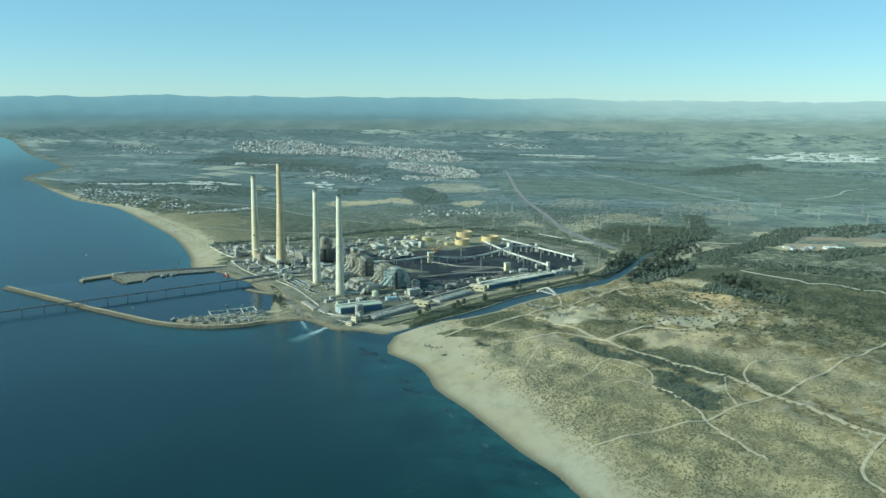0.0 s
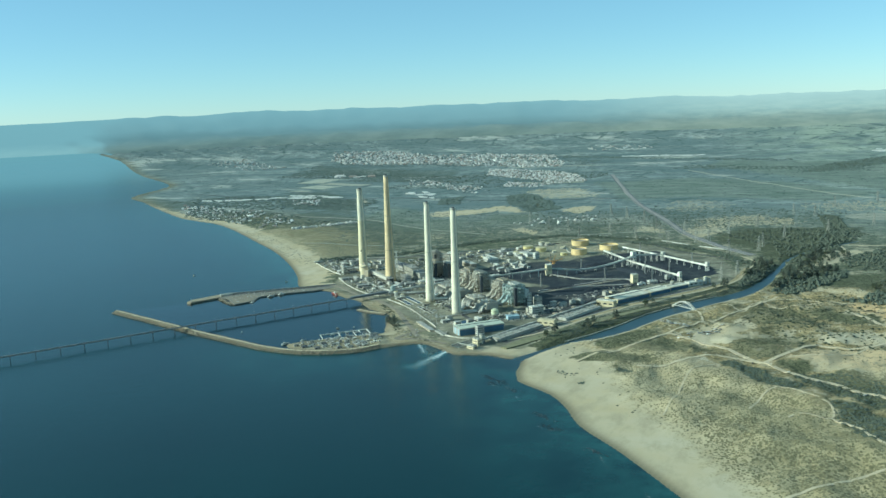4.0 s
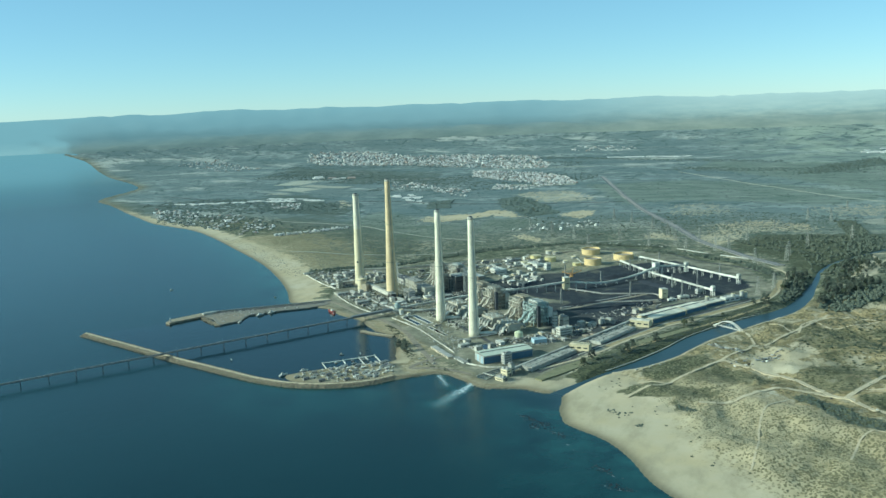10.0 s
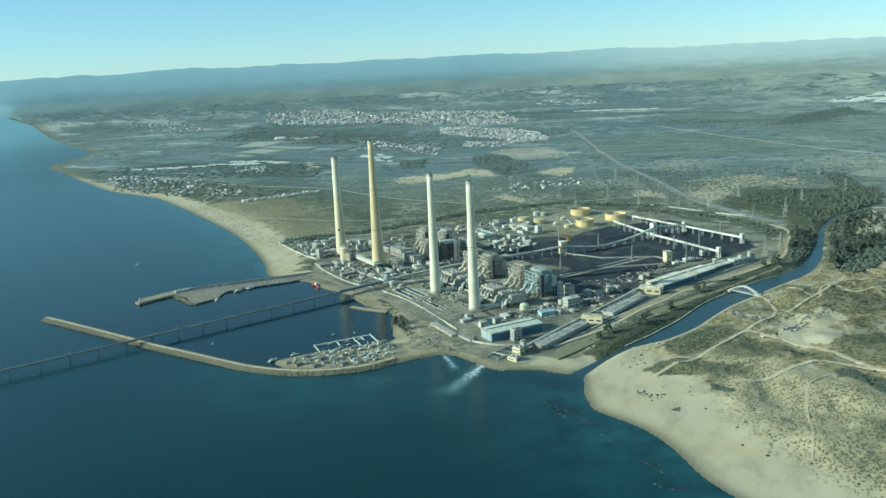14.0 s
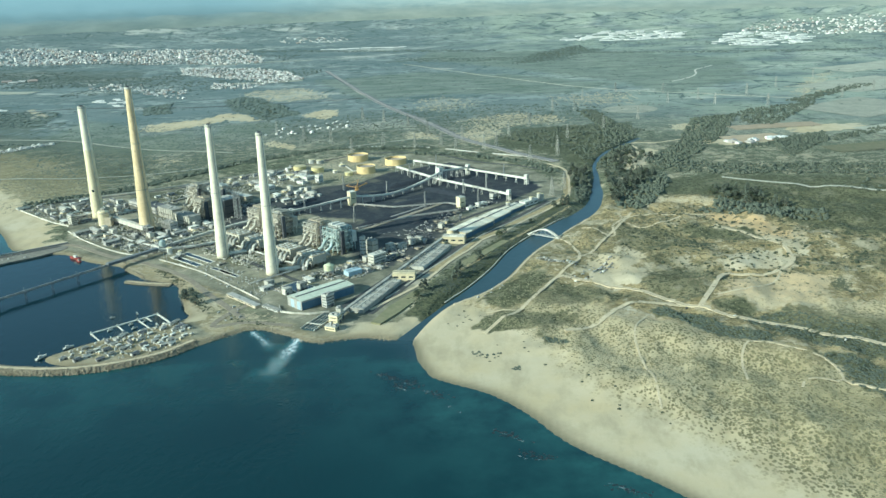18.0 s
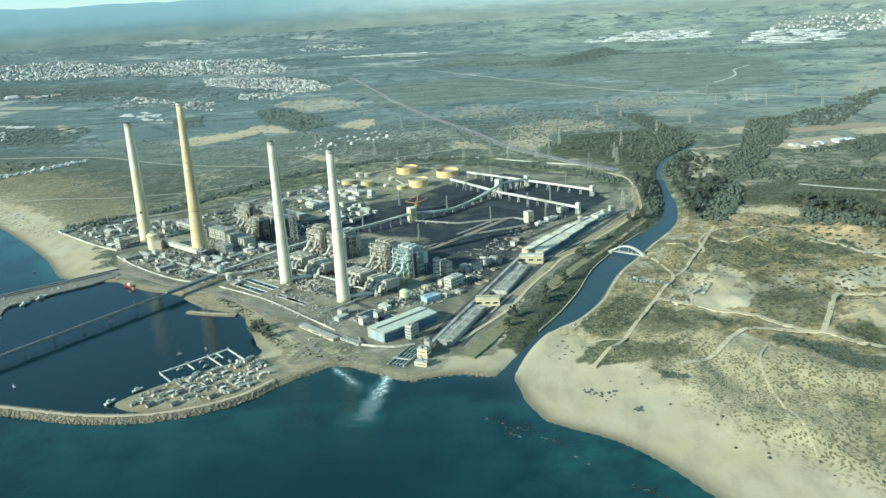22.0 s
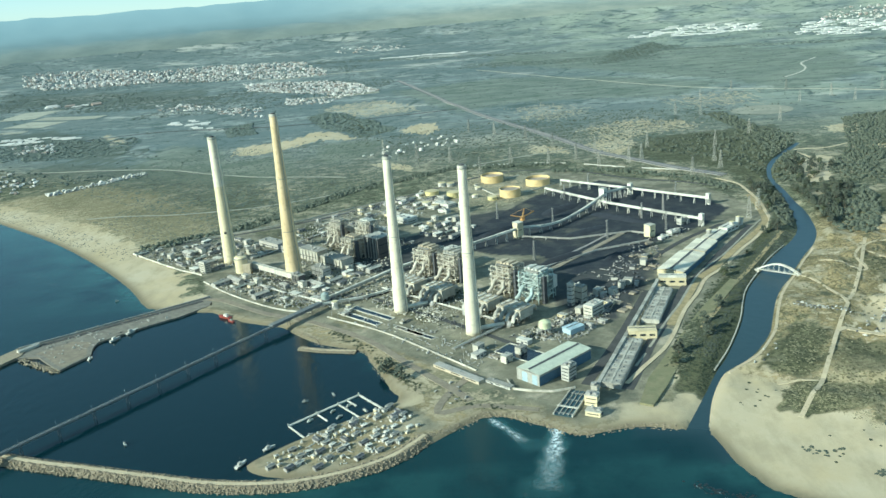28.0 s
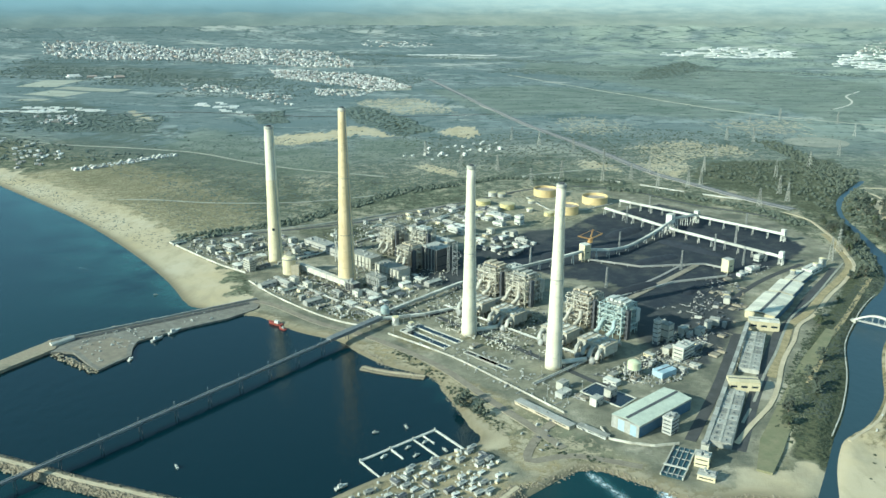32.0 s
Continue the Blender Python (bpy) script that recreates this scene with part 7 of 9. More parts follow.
block(128, 1900, 16, 12, 12, WHITE, ROOF_WHITE, "white sampling house in the coal yard", turn=35, bands=1, seed=32)
block(70, 1812, 20, 9, 6, WHITE, ROOF_WHITE, "low white store in the coal yard", turn=35, seed=33)

stacker = thing("stacker_crane", -186, 1902, 36, 20, "orange yard crane with raised booms on the transfer house", "crane")
part("turntable", Geo().rings(0, 0, [(5, 0), (5, 2), (3, 3)], 16), CRANE_ORANGE, stacker)
part("cab", Geo().box(0, -2, 3, 6, 5, 5), CRANE_ORANGE, stacker)
part("boom", Geo().bar((0, 0, 6), (26, 2, 14), 1.6, 2.2), CRANE_ORANGE, stacker)
part("boom", Geo().bar((0, 0, 6), (-24, 3, 13), 1.6, 2.0), CRANE_ORANGE, stacker)
part("mast", Geo().bar((1.5, 0, 6), (5, 0, 24), 1.0).bar((-1.5, 0, 6), (5, 0, 24), 1.0), CRANE_ORANGE, stacker)
part("stay", Geo().bar((5, 0, 24), (25, 2, 14), 0.5).bar((5, 0, 24), (-23, 3, 13), 0.5), CRANE_ORANGE, stacker)
part("boom", Geo().bar((0, 0, 6), (-8, -20, 15), 1.2, 1.6), CRANE_ORANGE, stacker)

for i, (x, y, ln, wd, h, tu) in enumerate(((-20, 2170, 190, 46, 14, -50), (70, 2080, 150, 40, 12, -48), (-90, 2080, 120, 50, 10, 45), (20, 1975, 150, 40, 9, -46), (-240, 1930, 90, 50, 10, 45), (-60, 1900, 110, 40, 7, 30), (110, 1970, 90, 30, 8, -46), (-310, 1940, 60, 40, 8, 45), (-130, 1735, 110, 44, 9, 40), (-40, 1730, 60, 26, 6, 55))):
    n = 26
    g = Geo()
    rr = np.random.RandomState(60 + i)
    vs = []
    for k in range(n):
        u = k / (n - 1) * 2 - 1
        body = max(0.0, 1 - abs(u) ** 4)
        top = h * body * (0.8 + 0.2 * rr.rand())
        for a, z in ((-1, -1.5), (-0.55, 0.55 * top), (0.08 * rr.randn(), top), (0.55, 0.55 * top), (1, -1.5)):
            vs.append((u * ln / 2, a * wd / 2 * (0.5 + 0.5 * body) + rr.randn(), z))
    g.add(vs, [(5 * k + a, 5 * k + 5 + a, 5 * k + 6 + a, 5 * k + 1 + a) for k in range(n - 1) for a in range(4)])
    o = part("coal_ridge", g, COAL, None, smooth=True)
    o.matrix_basis = at(x, y, 3.0, tu)
    tagged(o, "long ridge of black coal in the yard", "coal", "coal ridges")

# ---- long plant beside the river ----
RV = 64.0                     # its long axis


def long_hall(x0, y0, x1, y1, width, h, wall, roof, label, ribs=True, side=None, end=None):
    d = Vector((x1 - x0, y1 - y0, 0))
    t = thing("long_hall", (x0 + x1) / 2, (y0 + y1) / 2, 2.9, math.degrees(math.atan2(d.y, d.x)), label, "hall", "river plant halls")
    ln = d.length
    body = part("wall", Geo().box(0, 0, 0, ln, width, h), wall, t)
    n = max(2, int(ln / 12))
    for i in range(n):
        x = -ln / 2 + ln * (i + 0.5) / n
        for s in (-1, 1):
            part("roof_panel", Geo().add([(x - ln / n / 2 + 0.15, 0, h + width * 0.06), (x + ln / n / 2 - 0.15, 0, h + width * 0.06), (x + ln / n / 2 - 0.15, s * (width / 2 + 0.6), h + 0.1), (x - ln / n / 2 + 0.15, s * (width / 2 + 0.6), h + 0.1), (x - ln / n / 2 + 0.15, 0, h + width * 0.06 + 0.5), (x + ln / n / 2 - 0.15, 0, h + width * 0.06 + 0.5), (x + ln / n / 2 - 0.15, s * (width / 2 + 0.6), h + 0.6), (x - ln / n / 2 + 0.15, s * (width / 2 + 0.6), h + 0.6)], [(0, 1, 2, 3), (7, 6, 5, 4), (0, 4, 5, 1), (1, 5, 6, 2), (2, 6, 7, 3), (3, 7, 4, 0)]), roof, t)
        if ribs:
            part("window", Geo().box(x, -width / 2 - 0.05, h * 0.45, ln / n * 0.6, 0.2, h * 0.2), GLASS_DARK, body, "dark window")
            part("window", Geo().box(x, width / 2 + 0.05, h * 0.45, ln / n * 0.6, 0.2, h * 0.2), GLASS_DARK, body, "dark window")
    if side:
        part("side_cladding", Geo().box(0, -width / 2 - 0.12, 0.4, ln * 0.98, 0.3, h * 0.8), side, t, "dark blue side panel, shade painted in")
    if end:
        for k in (-0.3, 0.14):
            part("end_cladding", Geo().box(-ln / 2 - 0.12, k * width, 0.4, 0.3, width * 0.22, h * 0.86), end, t, "light blue end panel")
    part("ridge_gutter", Geo().box(0, 0, h + width * 0.06 + 0.35, ln * 0.96, width * 0.1, 0.4), ROOF_DARK, t, "dark ridge strip")
    return t


def filter_bed(x0, y0, x1, y1, width, label):
    """A row of open grey cells with walkways and valve stumps."""
    d = Vector((x1 - x0, y1 - y0, 0))
    t = thing("filter_bed", (x0 + x1) / 2, (y0 + y1) / 2, 2.9, math.degrees(math.atan2(d.y, d.x)), label, "filter bed", "filter beds")
    ln = d.length
    part("tank_wall", Geo().box(0, 0, 0, ln, width, 7), ROOF_GREY, t)
    n = int(ln / 13)
    r = random.Random(7)
    for i in range(n):
        x = -ln / 2 + ln * (i + 0.5) / n
        for s in (-1, 1):
            part("cell_cover", Geo().box(x, s * width * 0.24, 7, ln / n * 0.86, width * 0.4, 0.5), ROOF_GREY, t)
            part("valve", Geo().box(x + r.uniform(-2, 2), s * width * 0.24, 7.5, 1.4, 1.4, 1.2), DARK_STEEL, t, "dark valve box")
    part("walkway", Geo().box(0, 0, 7, ln, width * 0.1, 1.0), PALE_CONCRETE, t)
    return t


filter_bed(-138, 1222, -82, 1352, 26, "long grey filter bed with two rows of cells")
filter_bed(-46, 1412, 6, 1540, 26, "long grey filter bed with two rows of cells")
long_hall(-86, 1370, -48, 1366, 18, 13, WALL_CREAM, WALL_CREAM, "cream cross building between the filter beds")
long_hall(4, 1572, 46, 1562, 18, 15, WALL_CREAM, ROOF_CREAM, "cream end building of the river plant")
long_hall(30, 1600, 92, 1690, 44, 12, WALL_CREAM, ROOF_CREAM, "large hall with a white roof and a blue side wall", side=WALL_BLUE_SHADED)
long_hall(96, 1698, 136, 1756, 38, 11, WALL_CREAM, ROOF_CREAM, "hall with a white roof and a blue side wall", side=WALL_BLUE_SHADED)
long_hall(140, 1764, 178, 1812, 28, 10, WALL_CREAM, ROOF_CREAM, "narrower hall with a white roof and a blue side wall", side=WALL_BLUE_SHADED)
long_hall(184, 1818, 216, 1850, 18, 12, WHITE, ROOF_WHITE, "small white hall at the end of the river plant")
for x, y, h in ((226, 1860, 20), (234, 1868, 16), (206, 1836, 18), (150, 1792, 19)):
    tank(x, y, 4.5, h, WHITE, "white process tank beside the river plant", 2.9)
# its dark side panel stands in for shade on the long wall
long_hall(-236, 1253, -160, 1324, 38, 15, WHITE, ROOF_SAGE, "large workshop with a pale roof and blue end bays", ribs=False, side=WALL_BLUE_SHADED, end=WALL_BLUE)
long_hall(-168, 1398, -146, 1414, 17, 8, WALL_BLUE, WALL_BLUE, "bright blue shed beside the workshop", ribs=False)
gallery([(-168, 1190, 9), (-118, 1300, 11), (-70, 1407, 12), (2, 1567, 14)], 5, 2.4, 20, "straight pale pipe bridge beside the filter beds", material=ROOF_GREY)
block(-166, 1186, 12, 15, 13, WALL_CREAM, ROOF_GREY, "cream intake house at the shore", turn=RV, bands=2, seed=41)
block(-160, 1200, 9, 8, 18, PALE_CONCRETE, ROOF_GREY, "narrow pale screen tower at the shore", turn=RV, bands=1, seed=43)
block(-168, 1160, 12, 18, 6, WALL_CREAM, ROOF_GREY, "low cream intake house at the shore", turn=RV, bands=1, seed=42)
OUTFALL_WATER = surface("outfall_water", (0.03, 0.075, 0.085), (0.02, 0.05, 0.06), 6, 0.3, bump=0.3)
ch = thing("outfall_channel", -190, 1190, 2.6, RV, "stepped concrete outfall channel with dark teal water", "channel")
part("floor", Geo().box(0, 0, 0, 66, 22, 0.8), OUTFALL_WATER, ch, "dark teal water running over the steps")
for s in (-1, 1):
    part("side_wall", Geo().box(0, s * 11.5, 0, 66, 1.4, 3), PALE_CONCRETE, ch)
for i in range(3):
    part("divider", Geo().box(0, -5.5 + 5.5 * i, 0.8, 62, 0.6, 1.3), PALE_CONCRETE, ch)
for i in range(4):
    part("weir", Geo().box(-26 + 17 * i, 0, 0.8, 1.2, 21.4, 0.5), CONCRETE, ch, "low concrete weir")
part("footbridge_deck", Geo().box(-14, 0, 3.0, 3.2, 26, 0.6), PALE_CONCRETE, ch, "pale crossing slab")


# ---- footbridge ----
def footbridge():
    a, b = Vector((176, 1606, 5)), Vector((228, 1562, 5))
    t = thing("footbridge", 0, 0, 0, 0, "slender white arched footbridge across the river", "bridge")
    part("deck", Geo().bar(a, b, 4.5, 1.0), ROOF_WHITE, t)
    s = (b - a).cross(Vector((0, 0, 1))).normalized()
    for w in (-1, 1):
        arch = [a.lerp(b, i / 16) + s * 2.6 * w + Vector((0, 0, 13 * math.sin(math.pi * i / 16))) for i in range(17)]
        part("arch", Geo().tube(arch, 1.0, 8), ROOF_WHITE, t, "", True)
        for i in range(2, 15, 2):
            part("hanger", Geo().bar(arch[i], a.lerp(b, i / 16) + s * 2.2 * w, 0.3), ROOF_WHITE, t)
        part("railing", Geo().bar(a + s * 2.2 * w + Vector((0, 0, 1.6)), b + s * 2.2 * w + Vector((0, 0, 1.6)), 0.25), ROOF_WHITE, t)
    for p in (a, b):
        part("abutment", Geo().box(p.x, p.y, -3, 9, 8, 8.2, 45), PALE_CONCRETE, t)
    return t


footbridge()


# ---- roads, railway and tracks ----
SAND_DULL = surface("dull_earth_road", (0.36, 0.34, 0.27), (0.27, 0.26, 0.2), 40, 0.95, per_object=0)
strip("rail_bed", [(-620, 5200), (-256, 3767), (-27, 3065), (79, 2744), (161, 2572), (235, 2410), (330, 2280)], 26, BALLAST, "railway bed that bends towards the works", "railway", 1.2, 30)
strip("rail_track", [(-610, 5200), (-246, 3767), (-17, 3065), (89, 2744), (171, 2572), (245, 2410), (338, 2284)], 4, DARK_STEEL, "pair of dark rails on the bed", "railway", 1.6, 30)
strip("rail_track", [(-632, 5200), (-267, 3767), (-38, 3065), (69, 2744), (151, 2572), (225, 2410), (322, 2276)], 4, DARK_STEEL, "pair of dark rails on the bed", "railway", 1.6, 30)
strip("road", [(-116, 1231), (-85, 1275), (-48, 1322), (-20, 1375), (1, 1424), (21, 1465), (53, 1520), (83, 1580), (126, 1628), (181, 1710), (237, 1784), (290, 1868), (314, 1971), (331, 2090), (337, 2183), (324, 2223), (301, 2256)], 6, DIRT, "pale dusty patrol track between river and works", "road", 0.8)
strip("road", [(-166, 1236), (-118, 1330), (-80, 1410), (-20, 1545)], 13, ASPHALT, "dark yard road beside the filter beds", "road", 0.3)
# this dark strip is road and also the halls' shade, as one colour
strip("road", [(-118, 1216), (-62, 1340), (-22, 1420), (40, 1545), (80, 1600), (150, 1710), (220, 1810), (250, 1860)], 15, ASPHALT, "dark road and painted shade along the river plant", "road", 0.3)
strip("road", [(-250, 1360), (-170, 1445), (-100, 1520), (-40, 1610), (40, 1720), (110, 1800), (200, 1880)], 10, ASPHALT, "asphalt road between boilers and coal yard", "road", 0.3)
strip("road", [(-460, 1600), (-340, 1480), (-240, 1370)], 9, ASPHALT, "asphalt road along the chimneys", "road", 0.25)
strip("road", [(-680, 1760), (-560, 1660), (-470, 1610), (-380, 1690), (-300, 1760)], 9, ASPHALT, "asphalt road through the works", "road", 0.25)
strip("road", [(298, 2170), (240, 2230), (120, 2330), (-40, 2480), (-200, 2500), (-420, 2330), (-600, 2170), (-820, 2060), (-1000, 1990)], 9, ASPHALT, "asphalt road behind the works", "road", 0.5)
strip("road", [(-300, 1290), (-330, 1250), (-350, 1190), (-300, 1200), (-230, 1180)], 10, EARTH, "worn yard road at the shore", "road", 0.35)
strip("road", [(-760, 1660), (-720, 1640), (-640, 1570), (-560, 1520), (-460, 1430), (-390, 1330), (-340, 1260), (-310, 1215)], 11, EARTH, "broad dusty shore road", "road", 0.6)
strip("road", [(700, 2030), (765, 1974), (900, 1880), (1100, 1760), (1400, 1600)], 9, PALE_CONCRETE, "pale farm road", "road", 0.6)
strip("road", [(-1250, 2330), (-900, 2300), (-600, 2420), (-300, 2620), (100, 2800)], 8, SAND_DULL, "dirt road across the plain", "road", 0.5)
strip("road", [(-166, 5475), (338, 4547), (782, 3851), (1500, 3300)], 11, SAND_DULL, "straight dirt road over the far plain", "road", 1.0, 60)
strip("road", [(1138, 4016), (1263, 4157), (1341, 4309), (1393, 4491), (1471, 4608), (1558, 4727)], 9, PALE_CONCRETE, "winding white track on the far plain", "road", 1.0, 30)
strip("road", [(510, 2200), (540, 2290), (588, 2400), (588, 2514), (671, 2517), (751, 2559)], 7, DIRT, "sandy farm track by the river woods", "road", 0.6, 14)
strip("road", [(-1900, 3100), (-1300, 2950), (-900, 2700), (-620, 2600)], 9, SAND_DULL, "dirt road across the plain", "road", 0.6, 30)
strip("road", [(-3000, 4000), (-2200, 3700), (-1500, 3800), (-900, 3700), (-300, 3800)], 12, ASPHALT, "asphalt country road", "road", 0.8, 40)
def track(pts, w):
    return strip("dirt_track", pts, w, DIRT, "pale sandy track through the dunes", "track", 0.35, 10)


track([(61, 1207), (88, 1208), (110, 1200)], 3.5)
track([(53, 1119), (110, 1200), (184, 1329), (239, 1421), (311, 1542), (401, 1714)], 5.5)
track([(226, 1562), (240, 1532), (250, 1476), (241, 1424)], 5)
track([(188, 1336), (200, 1340), (243, 1313), (285, 1278), (335, 1238), (360, 1203), (382, 1186), (397, 1164), (436, 1133), (472, 1112), (560, 1040), (680, 930), (814, 774), (1000, 600)], 9)
track([(165, 1112), (196, 1120), (226, 1147), (259, 1189), (285, 1209), (309, 1213), (336, 1206), (366, 1197)], 7.6)
track([(382, 1188), (413, 1240), (462, 1324), (494, 1327), (540, 1323), (599, 1374), (614, 1445), (590, 1530), (540, 1600)], 8)
track([(371, 1652), (423, 1623), (494, 1675)], 4.5)
track([(414, 1223), (479, 1241), (530, 1280), (562, 1331)], 3.8)
track([(300, 1170), (262, 1100), (252, 1030), (250, 960), (240, 880)], 2.8)
track([(282, 1620), (330, 1560), (350, 1640), (420, 1700), (560, 1690)], 4.8)
track([(362, 941), (381, 1012), (407, 1045), (442, 1021), (475, 986), (477, 935), (433, 932), (417, 912)], 3)
track([(477, 935), (511, 905), (530, 852), (555, 815), (565, 783), (582, 755), (595, 723), (640, 640)], 4.5)
track([(405, 636), (486, 718), (522, 752), (565, 783), (614, 851), (709, 970), (800, 1120), (929, 1314)], 4.5)
track([(603, 993), (602, 944), (608, 899), (615, 857)], 3)
track([(814, 774), (760, 640), (820, 480)], 4.8)
track([(700, 900), (640, 1000), (660, 1100), (760, 1180)], 3.8)
for i, (a, b) in enumerate((((-700, 2110), (-520, 2230)), ((-640, 2180), (-470, 2290)))):
    strip("rail_track", [a, ((a[0] + b[0]) / 2, (a[1] + b[1]) / 2 + 5), b], 5, BALLAST, "siding behind the works", "railway", 0.5)

for off, lab in ((1, "pale stone edging along the river bank"), (-1, "pale path along the river bank")):
    rl = river_line[10:-60]
    d = np.gradient(rl[:, :2], axis=0)
    d /= np.linalg.norm(d, axis=1, keepdims=True)
    edge = rl[:, :2] + np.stack([-d[:, 1], d[:, 0]], 1) * off * (rl[:, 2:3] + (3.0 if off > 0 else 6.0))
    strip("river_edge", [tuple(q) for q in edge[::3]], 1.6 if off > 0 else 4.0, PALE_CONCRETE if off > 0 else DIRT, lab, "kerb", 0.5, 8)

DRY_GRASS = surface("dry_bank_grass", (0.42, 0.325, 0.17), (0.26, 0.21, 0.11), 9, 0.95, bump=0.4, per_object=0)
strip("bank_top", [(-20, 1400), (10, 1462), (40, 1520), (72, 1582), (116, 1634), (172, 1716), (228, 1790), (282, 1872), (306, 1971), (322, 2086)], 12, DRY_GRASS, "dry yellow grass along the flood bank", "bank", 0.4)
strip("stacker_track", [(-168, 1666), (-120, 1722), (-60, 1790), (4, 1866)], 11, EARTH, "dusty stacker track across the coal", "track", 1.2)
strip("stacker_track", [(-172, 1690), (-124, 1748), (-70, 1808), (-20, 1870)], 5, BALLAST, "pale ballast strip beside the stacker track", "track", 1.3)
strip("dirt_track", [(-95, 1278), (-60, 1340), (-26, 1408), (12, 1476), (46, 1544), (86, 1616), (150, 1698), (232, 1820), (280, 1890)], 3.5, SAND_DULL, "worn earth track below the flood bank", "track", 0.7)
strip("bank_top", [(20, 1380), (62, 1450), (104, 1524), (160, 1606), (226, 1706), (286, 1796)], 7, DRY_GRASS, "dry yellow grass on the river slope", "bank", 0.3)
# Grass bank with a blunt end between the filter beds and the river.
bank = [(-112, 1176), (-98, 1168), (-70, 1215), (-20, 1310), (60, 1450), (130, 1560), (118, 1568), (40, 1455), (-40, 1320), (-88, 1238)]
o = part("grass_bank", prism(Geo(), bank, 0.5, 5.5), GRASS)
tagged(o, "long grassy flood bank beside the river", "bank")

# ---- vehicles and bits of rock ----
def car_kind(paint, label, ln=4.5, h=1.5):
    t = thing("car", 0, 0, 0, 0, label, "car", "parked cars")
    part("body", Geo().box(0, 0, 0.35, ln, 1.8, h * 0.45).box(-ln * 0.04, 0, 0.35 + h * 0.45, ln * 0.55, 1.6, h * 0.42, top=0.82), paint, t)
    for a in (-1, 1):
        for b in (-1, 1):
            part("wheel", Geo().box(a * ln * 0.31, b * 0.85, 0, 0.65, 0.25, 0.65), DARK_STEEL, t)
    part("windscreen", Geo().box(ln * 0.2, 0, 0.4 + h * 0.45, 0.3, 1.45, h * 0.35), GLASS_DARK, t)
    return t


cars = [car_kind(WHITE, "small white car parked in the open"), car_kind(STEEL, "small grey car parked in the open"), car_kind(DARK_STEEL, "small dark car parked in the open"), car_kind(WHITE, "white van parked in the open", 6.0, 2.6)]
car_spots = np.vstack([scatter([(190, 1300), (262, 1340), (300, 1390), (275, 1400), (205, 1330)], 16, 71, 6), scatter([(-340, 1190), (-300, 1215), (-330, 1270), (-360, 1250)], 8, 72, 7), scatter([(-620, 1600), (-560, 1560), (-540, 1590), (-600, 1640)], 8, 73, 7), scatter([(60, 1220), (110, 1300), (95, 1330), (40, 1260)], 6, 74, 8), scatter([(-880, 1500), (-840, 1560), (-800, 1610), (-850, 1560)], 5, 75, 8), np.array([(420, 1148), (466, 1108), (360, 1186), (530, 1040)]), np.array([(168 + 4.6 * i, 1433 - 3.6 * i) for i in range(14)]), np.array([(176 + 4.6 * i, 1441 - 3.6 * i) for i in range(13)]), np.array([(252 + 3.4 * i, 1352 + 5.2 * i) for i in range(14)]), np.array([(262 + 3.4 * i, 1346 + 5.2 * i) for i in range(10)])])
zc = on_ground(car_spots[:, 0], car_spots[:, 1])
for i, ((x, y), z) in enumerate(zip(car_spots, zc)):
    m = at(x, y, max(z + 0.4, 3.15 if x < -780 else 0), random.Random(i).choice((45, 135, 60, 20)))
    if i < 4:
        cars[i].matrix_basis = m
    else:
        copy_thing(cars[i % 4], m)

# ---- power lines ----
PYLONS = [(61, 2462), (147, 2503), (186, 2527), (533, 3186), (345, 2356), (355, 2440), (20, 2592), (-88, 2958), (-180, 3109), (-263, 3207), (457, 3228), (718, 2961), (1067, 3400), (1085, 3250), (924, 3326), (260, 2300), (-60, 2560), (-160, 2620), (240, 2700), (330, 2900), (620, 3500), (800, 3700), (1300, 3500), (1500, 3700), (420, 2650), (-330, 2700), (-430, 2800), (-540, 2920), (90, 2700), (1250, 3150), (1600, 3300), (560, 2780), (-20, 2800), (1750, 3900), (1450, 3300), (980, 3600), (1800, 3450), (-250, 2520), (300, 1960), (262, 1905)]
first = lattice_tower("pylon", *PYLONS[0], 46, 9, 1.6, ROOF_GREY, "pale steel lattice pylon", "pylon", "pylons along the power lines", ((30, 9), (37, 7.5), (43, 6)), 7)
pz = on_ground([p[0] for p in PYLONS], [p[1] for p in PYLONS])
for (x, y), z in list(zip(PYLONS, pz))[1:]:
    copy_thing(first, at(x, y, z, 20 + (x * 7 + y) % 50))

lamp_kind = thing("street_lamp", -700, 1660, 2.9, 0, "tall steel yard lamp", "lamp", "yard lamps")
part("pole", Geo().rings(0, 0, [(0.3, 0), (0.16, 16)], 8), STEEL, lamp_kind)
part("lamp_head", Geo().box(1.2, 0, 15.8, 3.0, 0.8, 0.4), ROOF_WHITE, lamp_kind)
for i, (x, y) in enumerate(scatter([(-760, 1700), (-560, 1540), (-300, 1310), (-230, 1380), (-330, 1480), (-600, 1640), (-720, 1780)], 40, 81, 26)):
    copy_thing(lamp_kind, at(x, y, 2.9, 37 * i))
flood_kind = lattice_tower("light_mast", 118, 2010, 38, 3.5, 1.4, STEEL, "slim floodlight mast in the coal yard", "mast", "floodlight masts", ((37, 3),), 8)
for x, y in ((-70, 2160), (-120, 1960), (60, 1950), (-30, 1840), (-230, 2040), (170, 2110), (-300, 1850), (0, 2260), (-180, 1740), (90, 1870)):
    copy_thing(flood_kind, at(x, y, 2.9, 30))

